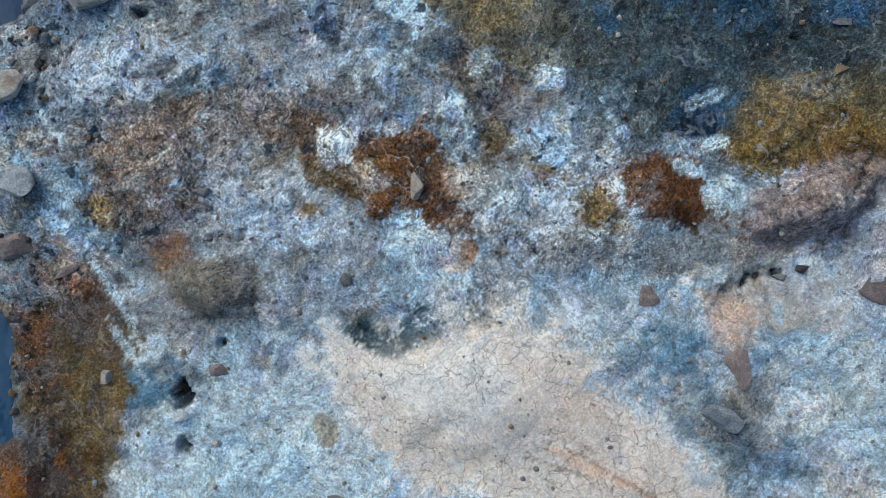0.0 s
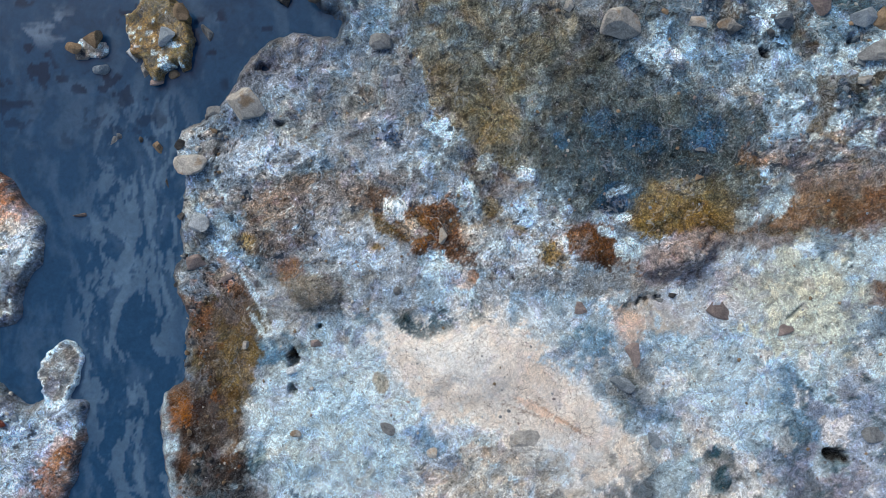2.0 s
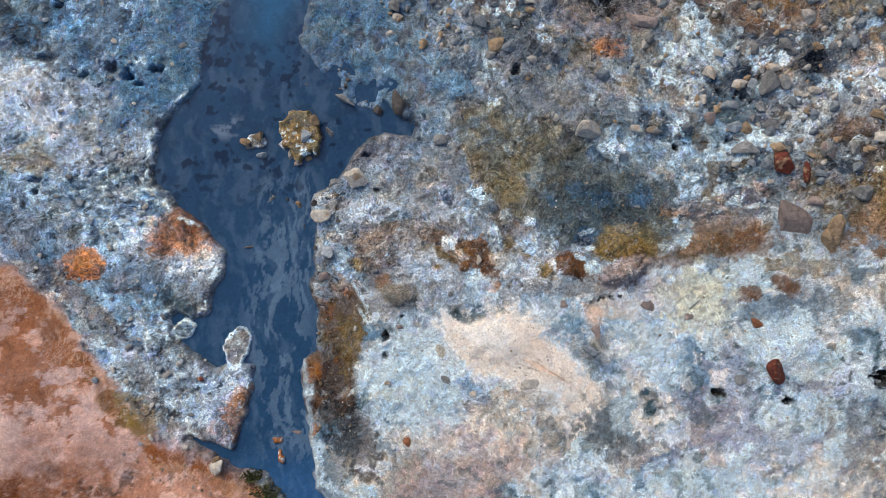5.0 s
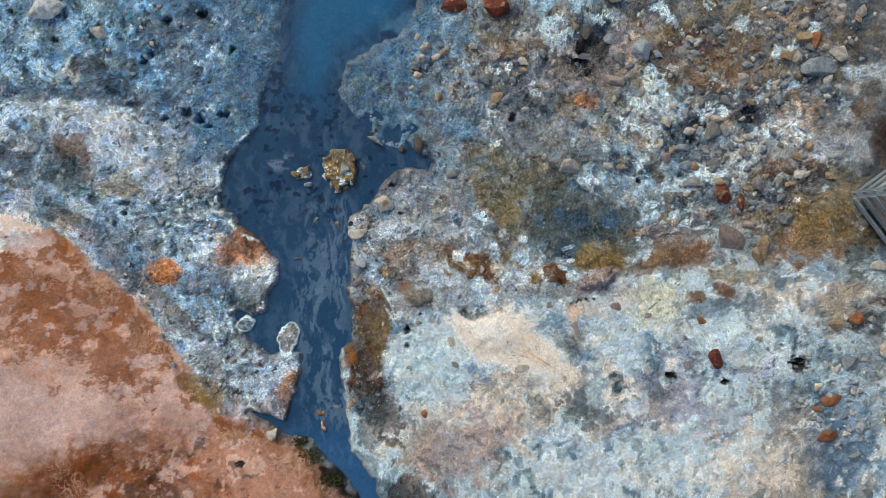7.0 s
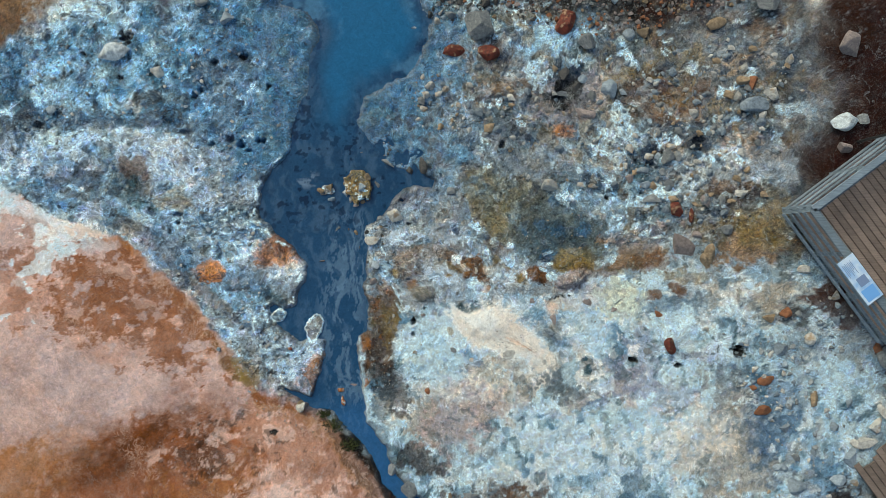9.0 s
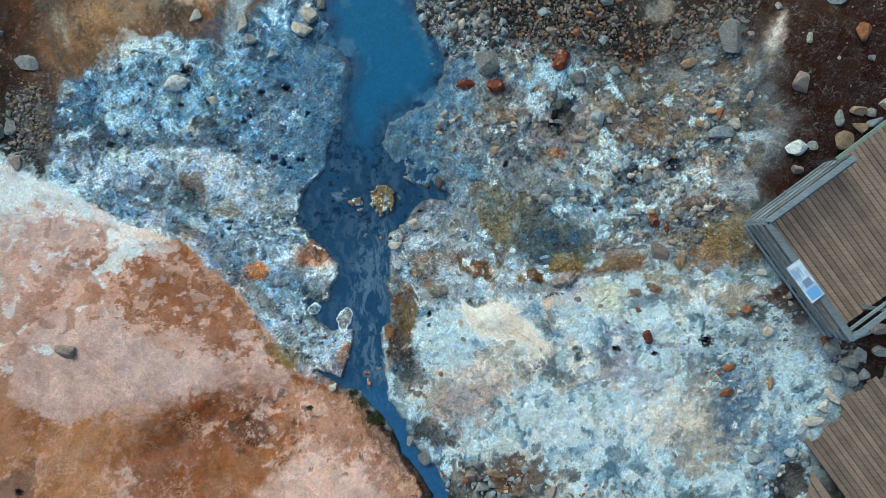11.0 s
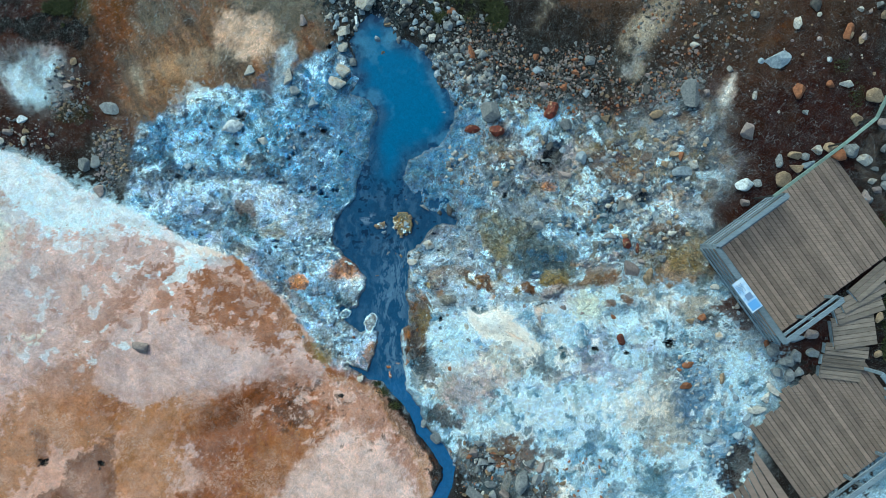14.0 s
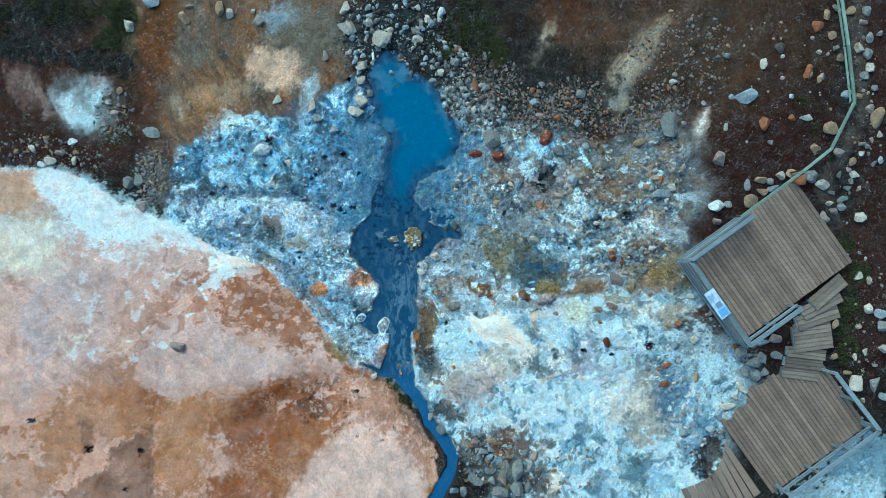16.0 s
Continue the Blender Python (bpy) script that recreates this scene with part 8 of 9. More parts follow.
# stones along the fence and the platform
by_path = "boulders along the path"
stone(13.83, 6.65, 0.195, 0.214, 0, "pale", 0.6, group=by_path)
stone(14.18, 7.05, 0.136, 0.195, 0, "grey", 0.6, group=by_path)
stone(14.08, 7.94, 0.136, 0.195, 0, "grey", 0.6, group=by_path)
stone(13.99, 7.56, 0.136, 0.156, 0, "mauve", 0.6, group=by_path)
stone(14.12, 6.52, 0.156, 0.214, -20, "grey", 0.6, group=by_path)
stone(14.20, 6.05, 0.175, 0.175, 0, "pale", 0.6, group=by_path)
stone(14.03, 5.75, 0.214, 0.156, 0, "grey", 0.6, group=by_path)
stone(13.43, 5.10, 0.234, 0.175, 20, "blue", 0.6, group=by_path)
stone(14.24, 4.65, 0.195, 0.156, 20, "mauve", 0.6, group=by_path)
stone(14.48, 4.36, 0.273, 0.351, -20, "tan", 0.6, group=by_path)
stone(14.09, 3.52, 0.175, 0.117, 0, "mauve", 0.6, group=by_path)
stone(14.33, 3.67, 0.117, 0.136, 0, "mauve", 0.6, group=by_path)
stone(13.75, 2.95, 0.175, 0.156, 0, "tan", 0.6, group=by_path)
stone(14.71, 3.04, 0.136, 0.175, 0, "blue", 0.6, group=by_path)
stone(13.30, 3.22, 0.214, 0.214, 0, "mauve", 0.6, group=by_path)
stone(9.23, 1.49, 0.331, 0.234, 32, "white", 0.8)
stone(9.67, 1.49, 0.156, 0.136, 0, "grey", 0.6, group=by_path)
stone(9.28, 0.94, 0.175, 0.175, 0, "mauve", 0.7, group=by_path)
stone(10.37, 1.64, 0.39, 0.253, 5, "tan", 0.7, group=by_path)
stone(10.64, 2.32, 0.253, 0.195, 0, "tan", 0.7, group=by_path)
stone(10.27, 2.17, 0.136, 0.214, -5, "grey", 0.7, group=by_path)
stone(10.81, 1.93, 0.253, 0.175, -10, "tan", 0.7, group=by_path)
stone(11.15, 2.04, 0.214, 0.136, 25, "blue", 0.7, group=by_path)
stone(11.34, 2.49, 0.195, 0.175, 0, "pale", 0.7, group=by_path)
stone(11.07, 2.30, 0.175, 0.136, 30, "grey", 0.7, group=by_path)
stone(11.74, 2.51, 0.234, 0.214, 0, "tan", 0.7, group=by_path)
stone(12.00, 2.29, 0.234, 0.175, 10, "orange", 0.7, group=by_path)
stone(12.36, 2.46, 0.214, 0.253, 0, "grey", 0.7, group=by_path)
stone(12.80, 2.16, 0.253, 0.156, -30, "pale", 0.7, group=by_path)
stone(13.18, 1.91, 0.117, 0.136, 0, "grey", 0.7, group=by_path)
stone(13.14, 1.53, 0.175, 0.117, 30, "pale", 0.7, group=by_path)
stone(13.57, 1.70, 0.214, 0.175, 30, "grey", 0.7, group=by_path)
stone(13.56, 1.44, 0.175, 0.156, 20, "grey", 0.7, group=by_path)
stone(12.98, 1.11, 0.136, 0.234, -10, "mauve", 0.7, group=by_path)
stone(14.19, 1.09, 0.214, 0.195, 0, "pale", 0.7, group=by_path)
stone(13.87, 2.48, 0.195, 0.156, 0, "pale", 0.6, group=by_path)
stone(13.69, 2.05, 0.136, 0.156, 0, "grey", 0.6, group=by_path)
stone(13.80, 2.27, 0.117, 0.117, 0, "grey", 0.6, group=by_path)
stone(14.25, -0.96, 0.175, 0.175, 0, "pale", 0.6, group=by_path)
stone(14.60, -1.06, 0.136, 0.175, 0, "pale", 0.6, group=by_path)
for sx, sy, sr, sk in ((13.57, 7.89, 0.2, "tan"), (12.75, 7.80, 0.2, "tan"), (13.09, 8.02, 0.16, "mauve"), (12.18, 5.81, 0.14, "tan"), (12.58, 5.76, 0.14, "mauve"), (14.20, 3.43, 0.14, "grey"),
                       (14.03, 3.21, 0.13, "pale"), (14.50, 2.87, 0.13, "grey"), (13.65, 2.68, 0.12, "mauve"), (13.36, 2.50, 0.14, "grey"), (13.85, 5.07, 0.13, "tan"), (14.39, 5.39, 0.15, "grey"),
                       (14.60, 3.80, 0.18, "pale"), (13.30, 1.26, 0.16, "mauve"), (13.09, 0.94, 0.14, "grey"), (13.05, 6.70, 0.13, "grey"), (12.81, 6.51, 0.1, "mauve"), (14.54, 7.18, 0.12, "grey")):
    stone(sx, sy, sr, sr * 0.8, pick.uniform(0, 180), sk, 0.65, group=by_path)
by_stairs = "boulders beside the boardwalk"
stone(14.56, -2.03, 0.214, 0.195, 0, "pale", 0.7, group=by_stairs)
stone(14.97, -2.19, 0.234, 0.214, 0, "blue", 0.7, group=by_stairs)
stone(15.12, -2.68, 0.253, 0.214, 0, "grey", 0.7, group=by_stairs)
stone(14.25, -2.66, 0.117, 0.0975, 0, "pale", 0.7, group=by_stairs)
stone(13.44, -2.56, 0.136, 0.195, 0, "tan", 0.7, group=by_stairs)
stone(14.32, -4.64, 0.273, 0.273, 0, "pale", 0.7, group=by_stairs)
stone(14.98, -4.72, 0.195, 0.351, -15, "grey", 0.7, group=by_stairs)
stone(14.05, -4.31, 0.175, 0.136, 0, "tan", 0.7, group=by_stairs)
stone(15.15, -3.43, 0.195, 0.175, 0, "pale", 0.7, group=by_stairs)
stone(14.57, -3.55, 0.117, 0.156, 0, "pale", 0.7, group=by_stairs)
stone(14.23, -3.71, 0.0975, 0.175, 0, "pale", 0.7, group=by_stairs)
stone(14.92, -4.04, 0.136, 0.117, 0, "grey", 0.7, group=by_stairs)
stone(15.31, -5.11, 0.175, 0.175, 0, "blue", 0.7, group=by_stairs)
stone(14.59, -5.25, 0.0975, 0.117, 0, "pale", 0.7, group=by_stairs)
stone(13.50, -3.71, 0.156, 0.136, 0, "tan", 0.7, group=by_stairs)
stone(10.30, -3.60, 0.273, 0.234, -20, "grey", 0.8, group=by_stairs)
stone(10.68, -3.92, 0.234, 0.234, -30, "grey", 0.8, group=by_stairs)
stone(11.00, -3.76, 0.175, 0.37, 3, "grey", 0.8, group=by_stairs)
stone(11.52, -3.68, 0.214, 0.253, 0, "grey", 0.8, group=by_stairs)
stone(11.38, -3.11, 0.273, 0.214, 10, "mauve", 0.9, group=by_stairs)
stone(10.98, -3.26, 0.253, 0.136, 10, "blue", 0.9, group=by_stairs)
stone(10.80, -4.38, 0.175, 0.214, 0, "grey", 0.8, group=by_stairs)
stone(10.44, -4.30, 0.214, 0.156, -15, "grey", 0.8, group=by_stairs)
stone(10.40, -4.86, 0.312, 0.156, -40, "pale", 0.8, group=by_stairs)
stone(10.13, -5.10, 0.195, 0.156, 20, "pale", 0.8, group=by_stairs)
stone(9.87, -5.43, 0.312, 0.156, 8, "pale", 0.8, group=by_stairs)
stone(9.52, -5.78, 0.156, 0.253, 10, "blue", 0.7, group=by_stairs)
stone(9.26, -6.31, 0.214, 0.175, 0, "blue", 0.7, group=by_stairs)
stone(11.11, -4.27, 0.156, 0.195, 0, "grey", 0.8, group=by_stairs)
stone(10.04, -3.34, 0.0975, 0.156, 0, "orange", 0.6, group=by_stairs)
# rubble below the flat
rubble = "rubble below the white flat"
stone(-0.10, -6.19, 0.195, 0.234, 30, "grey", 0.7, group=rubble)
stone(-0.45, -5.80, 0.117, 0.175, -30, "grey", 0.7, group=rubble)
stone(1.26, -6.41, 0.195, 0.117, -15, "grey", 0.7, group=rubble)
stone(1.11, -6.69, 0.175, 0.214, -30, "mauve", 0.7, group=rubble)
stone(1.34, -6.98, 0.175, 0.175, 0, "grey", 0.7, group=rubble)
stone(1.62, -6.94, 0.117, 0.136, 0, "grey", 0.7, group=rubble)
stone(1.66, -6.59, 0.253, 0.117, -5, "tan", 0.7, group=rubble)
stone(1.58, -7.64, 0.214, 0.136, -5, "grey", 0.7, group=rubble)
stone(2.83, -7.03, 0.214, 0.175, 0, "grey", 0.7, group=rubble)
stone(3.14, -7.14, 0.156, 0.195, -30, "mauve", 0.7, group=rubble)
stone(2.61, -7.63, 0.273, 0.37, -15, "grey", 0.8, group=rubble)
stone(3.02, -7.50, 0.175, 0.214, -30, "grey", 0.7, group=rubble)
stone(1.03, -7.93, 0.37, 0.312, -30, "grey", 0.6, group=rubble)
stone(1.66, -8.00, 0.156, 0.195, -30, "grey", 0.7, group=rubble)
stone(2.05, -8.02, 0.214, 0.175, -30, "mauve", 0.7, group=rubble)
stone(1.99, -8.41, 0.312, 0.214, 0, "grey", 0.6, group=rubble)
stone(2.54, -8.31, 0.253, 0.273, 0, "grey", 0.7, group=rubble)
stone(2.95, -8.24, 0.156, 0.195, 0, "grey", 0.7, group=rubble)
stone(0.68, -8.38, 0.175, 0.195, 0, "grey", 0.7, group=rubble)
stone(0.37, -8.34, 0.156, 0.156, 0, "blue", 0.7, group=rubble)
stone(1.19, -7.21, 0.117, 0.156, 0, "grey", 0.7, group=rubble)
stone(1.50, -7.31, 0.117, 0.0975, 0, "tan", 0.7, group=rubble)
# stones on the mineral flat
on_flat = "stones on the mineral flat"
stone(4.45, 2.39, 0.175, 0.273, -5, "blue", 0.6, group=on_flat)
stone(3.90, 1.85, 0.234, 0.175, -15, "mauve", 0.5, group=on_flat)
stone(3.51, 2.74, 0.136, 0.195, 0, "dark", 0.6, group=on_flat)
stone(3.75, 2.43, 0.117, 0.156, 0, "dark", 0.6, group=on_flat)
stone(3.45, 2.31, 0.136, 0.117, 0, "grey", 0.6, group=on_flat)
stone(3.90, 2.65, 0.156, 0.136, 0, "blue", 0.6, group=on_flat)
stone(7.41, 1.84, 0.312, 0.214, 8, "blue", 0.5, group=on_flat)
stone(7.22, 2.40, 0.175, 0.156, 0, "tan", 0.6, group=on_flat)
stone(7.36, 2.36, 0.136, 0.175, 0, "orange", 0.6, group=on_flat)
stone(7.76, 2.12, 0.175, 0.175, 0, "pale", 0.6, group=on_flat)
stone(5.48, 0.89, 0.136, 0.195, 0, "blue", 0.7, group=on_flat)
stone(7.67, -4.02, 0.136, 0.175, -30, "orange", 0.6, group=on_flat)
stone(7.64, -4.69, 0.214, 0.117, 5, "orange", 0.6, group=on_flat)
stone(8.75, -4.46, 0.117, 0.175, -30, "tan", 0.6, group=on_flat)
stone(7.70, -2.66, 0.156, 0.117, 0, "tan", 0.6, group=on_flat)
stone(8.03, -2.55, 0.156, 0.0975, 20, "orange", 0.6, group=on_flat)
stone(8.58, -3.10, 0.175, 0.156, 0, "pale", 0.6, group=on_flat)
stone(8.39, -1.64, 0.156, 0.136, 0, "pale", 0.6, group=on_flat)
stone(9.11, -2.22, 0.156, 0.136, -30, "pale", 0.6, group=on_flat)
stone(8.33, -6.38, 0.214, 0.234, 0, "blue", 0.5, group=on_flat)
stone(7.99, -3.34, 0.175, 0.195, -30, "blue", 0.6, group=on_flat)
stone(8.11, -5.09, 0.117, 0.117, 0, "blue", 0.6, group=on_flat)
stone(7.43, -4.20, 0.0975, 0.078, 0, "orange", 0.6, group=on_flat)
stone(6.50, -1.25, 0.156, 0.214, -15, "tan", 0.6, group=on_flat)
stone(6.84, -0.73, 0.117, 0.136, 0, "grey", 0.6, group=on_flat)
# stones on the left crust, the clay and the hillside
stone(-6.24, 3.37, 0.37, 0.214, 20, "white", 0.6)
stone(-5.31, 2.98, 0.175, 0.156, 0, "pale", 0.6)
stone(-7.63, 2.14, 0.136, 0.136, 0, "blue", 0.6)
stone(-9.03, -3.31, 0.253, 0.273, 0, "mauve", 0.7)
stone(-10.78, 2.23, 0.234, 0.234, -30, "grey", 0.6)
stone(-10.44, 2.37, 0.195, 0.234, -10, "grey", 0.6)
stone(-10.32, 1.44, 0.253, 0.195, 10, "mauve", 0.5)
stone(-9.98, 3.94, 0.331, 0.214, -8, "grey", 0.4)
stone(-10.74, 7.65, 0.253, 0.234, -30, "pale", 0.6)
stone(-10.05, 8.37, 0.39, 0.292, -20, "blue", 0.6)
stone(-8.88, 7.89, 0.234, 0.214, 0, "tan", 0.6)
stone(-7.64, 8.25, 0.175, 0.273, 0, "tan", 0.6)
stone(-7.35, 8.02, 0.195, 0.195, 0, "pale", 0.6)
stone(-6.37, 7.81, 0.214, 0.175, -30, "pale", 0.6)
stone(-6.52, 8.16, 0.117, 0.0975, 0, "pale", 0.6)
stone(-5.69, 5.09, 0.195, 0.175, 0, "pale", 0.5)
stone(-14.06, 3.42, 0.175, 0.156, -30, "pale", 0.6)
stone(-12.64, 3.64, 0.214, 0.136, 0, "white", 0.6)
stone(-12.57, 3.29, 0.136, 0.117, 0, "tan", 0.6)
stone(-13.08, 3.27, 0.175, 0.156, 0, "mauve", 0.6)
stone(-13.39, 3.02, 0.234, 0.195, 0, "pale", 0.6)
stone(-13.73, 2.88, 0.156, 0.117, 0, "white", 0.6)
stone(-12.62, 3.02, 0.117, 0.175, 0, "pale", 0.6)
stone(-11.22, 4.63, 0.175, 0.156, 0, "mauve", 0.6)
stone(-11.49, 4.96, 0.136, 0.117, 0, "pale", 0.6)
stone(-11.07, 5.42, 0.136, 0.136, 0, "tan", 0.6)
stone(-14.56, 3.31, 0.0975, 0.117, 0, "tan", 0.6)
stone(-2.38, -4.35, 0.136, 0.117, 0, "pale", 0.6)
stone(-8.67, 8.30, 0.175, 0.117, 0, "tan", 0.6)



def gravel(name, label, count, spots, small, large, kinds, seed, flat=0.6, clear=True):
    """Loose stones too many to count, strewn round some centres, one mesh a kind of stone."""
    rng = random.Random(seed)
    base = rock_shape(seed + 90, 7, 1)
    co = np.array([v.co[:] for v in base.vertices])
    tri = np.array([p.vertices[:] for p in base.polygons])
    bpy.data.meshes.remove(base)
    made = {k: ([], []) for k in kinds}
    for _ in range(count):
        x0, y0, sx, sy, turn = rng.choice(spots)
        u, v = rng.uniform(-1, 1) * sx, rng.uniform(-1, 1) * sy
        if (u / sx) ** 2 + (v / sy) ** 2 > rng.uniform(0.4, 1):
            continue
        c, s = math.cos(radians(turn)), math.sin(radians(turn))
        x, y = x0 + c * u - s * v, y0 + s * u + c * v
        z = land(x, y)
        if clear and z < -0.08:
            continue
        r = small * (large / small) ** (rng.random() ** 2.2)
        verts, faces = made[rng.choice(kinds)]
        a = rng.uniform(0, 6.28)
        e, f, g = r * rng.uniform(0.8, 1.25), r * rng.uniform(0.6, 1.0), r * flat * rng.uniform(0.7, 1.2)
        p = co * (e, f, g)
        p = np.stack([p[:, 0] * math.cos(a) - p[:, 1] * math.sin(a) + x, p[:, 0] * math.sin(a) + p[:, 1] * math.cos(a) + y, p[:, 2] + z + 0.35 * g], -1)
        faces.append(tri + len(verts) * len(co))
        verts.append(p)
    for k, (verts, faces) in made.items():
        if verts:
            me = bpy.data.meshes.new(name)
            me.from_pydata(np.concatenate(verts).tolist(), [], np.concatenate(faces).tolist())
            me.materials.append(STONE[k])
            tagged(new(name, me), label, "gravel", kind="stuff")


gravel("gravel", "loose grey and brown gravel on the earth slope", 14000,
       [(2.04, 4.89, 2.14, 1.13, -14), (4.20, 4.41, 2.34, 0.936, -8), (4.20, 5.09, 1.56, 0.877, 10), (7.00, 4.52, 1.36, 0.585, 15), (7.71, 6.30, 2.14, 1.75, 30), (1.46, 5.86, 1.36, 0.975, 0)],
       0.012, 0.085, ["grey", "dark", "mauve", "dark", "grey", "tan", "dark", "mauve", "orange"], 11)
gravel("gravel", "angular grey rubble at the head of the pool", 3200,
       [(-1.08, 7.41, 1.46, 1.46, 0), (0.29, 5.86, 0.877, 1.36, 0), (1.26, 4.79, 1.36, 0.975, 0), (-2.83, 7.40, 0.78, 1.75, 0)],
       0.02, 0.15, ["grey", "blue", "dark", "pale", "dark"], 12)
gravel("gravel", "small stones and rubble below the white flat", 900,
       [(2.05, -7.80, 1.75, 1.07, 0), (1.46, -6.82, 1.56, 0.507, 0), (4.40, -7.82, 1.17, 1.17, 0)],
       0.02, 0.13, ["grey", "tan", "blue", "orange", "pale"], 13)
gravel("gravel", "stony dark earth beside the clay slope", 2200,
       [(-13.62, 3.39, 2.14, 0.624, -8), (-10.01, 2.52, 0.663, 1.17, 0), (-10.01, 2.52, 0.585, 1.07, 0), (-11.32, 4.46, 0.78, 1.17, 0)],
       0.014, 0.09, ["tan", "grey", "mauve", "grey"], 14)
gravel("gravel", "crusted pebbles scattered over the mineral ground", 1700,
       [(4.80, 1.70, 3.4, 1.7, 0), (5.93, 0.40, 1.9, 1.3, 0), (1.56, 2.3, 1.6, 1.0, 0), (6.85, 2.33, 1.75, 1.17, 0)],
       0.014, 0.12, ["pale", "blue", "grey", "blue", "pale", "tan"], 15)
gravel("gravel", "crusted pebbles by the foot of the platform", 800,
       [(8.24, -2.90, 1.56, 0.975, 0), (8.73, -5.88, 1.17, 2.14, 0), (7.91, -4.10, 1.17, 0.975, 0)],
       0.02, 0.12, ["pale", "blue", "blue", "grey"], 16)
gravel("gravel", "grains and crumbs on the pale crust", 2600,
       [(1.07, -2.29, 2.15, 1.43, 0), (0.54, -0.98, 1.43, 1, 0), (3.40, -0.87, 2.15, 1.15, 0), (4.72, -3.04, 1.86, 1.36, 0)],
       0.004, 0.022, ["pale", "blue", "mauve", "tan", "grey"], 17)
gravel("gravel", "crumbs along the stony stream bank", 700,
       [(-0.56, -0.36, 0.215, 0.931, 0), (-0.80, -2.23, 0.2, 1.29, 0), (-0.67, -3.88, 0.358, 0.573, 0), (-0.41, 0.86, 0.43, 0.788, 0)],
       0.006, 0.045, ["tan", "dark", "pale", "dark", "grey"], 18)
gravel("gravel", "crusted lumps and crumbs on the blue crust", 1300,
       [(-6.12, 2.92, 2.92, 1.36, 0), (-3.99, 2.15, 1.36, 2.53, 0), (-3.99, -0.58, 1.17, 1.75, 0), (-3.21, -2.91, 0.975, 1.17, 0)],
       0.012, 0.07, ["blue", "pale", "grey", "blue"], 19)
gravel("gravel", "stones strewn over the trodden earth by the fence", 700,
       [(11.57, 5.47, 3.12, 2.92, 0), (14.11, 3.80, 0.78, 3.9, 0), (14.47, -2.32, 0.78, 2.92, 0)],
       0.012, 0.08, ["grey", "tan", "pale", "mauve"], 20)
gravel("gravel", "crumbs of crust and rust on the clay", 700,
       [(-13.43, -3.08, 1.17, 0.234, 0), (-9.40, -0.77, 5.07, 1.95, -20), (-2.83, -4.86, 1.36, 0.585, -40), (-12.28, -5.02, 2.73, 2.73, 0)],
       0.008, 0.035, ["pale", "tan", "mauve"], 21)


# ---- weathered timber ----
def wood_material(name, base, dark, along):
    n = Nodes(name)
    where = n.add("ShaderNodeMapping")
    where.inputs["Rotation"].default_value = (0, 0, radians(-along))
    where.inputs["Scale"].default_value = (3.0, 70.0, 12.0)
    n.link(n.add("ShaderNodeNewGeometry").outputs["Position"], where.inputs["Vector"])
    streak = n.noise(1.0, 5, 0.65, where.outputs[0], 0.4)
    wear = n.noise(1.6, 4, 0.6, n.add("ShaderNodeNewGeometry").outputs["Position"])
    info = n.add("ShaderNodeObjectInfo").outputs["Random"]
    colour = n.mix(n.span(streak, 0.3, 0.72), dark, base)
    vary = n.math("ADD", n.span(info, 0, 1, 0.72, 1.22), n.span(wear, 0.3, 0.7, -0.16, 0.16))
    return n.finish(n.scaled(colour, vary), 0.8, streak, 0.006, 0.6)


A_TURN = 35.5
WOOD = wood_material("weathered_decking", lin(148, 130, 120), lin(106, 92, 84), A_TURN - 90)
TREAD = wood_material("weathered_treads", lin(146, 134, 124), lin(100, 92, 86), -4)
RAIL = wood_material("blue_grey_rail", lin(138, 154, 166), lin(92, 106, 120), A_TURN - 90)
RAIL_CROSS = wood_material("blue_grey_cross_rail", lin(138, 154, 166), lin(92, 106, 120), A_TURN)
GREEN = wood_material("pale_green_rail", lin(140, 164, 156), lin(104, 126, 120), 40)
IRON = Nodes("dark_iron").finish(lin(44, 46, 48), 0.5)
A = Vector((math.cos(radians(A_TURN)), math.sin(radians(A_TURN)), 0))
B = Vector((A.y, -A.x, 0))
UP = Vector((0, 0, 1))


def decking(name, label, corner, across, along, floor, start=None, spare=None):
    """A platform: boards laid along B, joists and a rim under them."""
    deck = thing(name, label, "platform", at=(corner[0], corner[1], floor))
    rng = random.Random(len(name))
    pitch = 0.145
    for i in range(int(across / pitch)):
        d0 = (start(i * pitch) if start else 0) - rng.uniform(0, 0.02)
        d1 = along + rng.uniform(0, 0.015)
        u = (i + 0.5) * pitch
        lift = rng.uniform(-0.003, 0.003)
        board("board", A * u + B * d0 + UP * lift, A * u + B * d1 + UP * lift, 0.133, 0.032, WOOD, deck)
    for v in (0.25, along / 2, along - 0.25):
        board("joist", B * v + A * 0.02 - UP * 0.04, B * v + A * (across - 0.02) - UP * 0.04, 0.07, 0.12, RAIL_CROSS, deck)
    for u in (0.3, across / 2, across - 0.3):
        for v in (0.25, along - 0.25):
            foot = A * u + B * v
            g = land(corner[0] + foot.x, corner[1] + foot.y) - floor - 0.1
            bm = bmesh.new()
            plank(bm, foot + Vector((0, 0, -0.1)) , foot + Vector((0.0, 0.0, min(g, -0.15))), 0.1, 0.1)
            part("post", bm, RAIL, deck)
    return deck


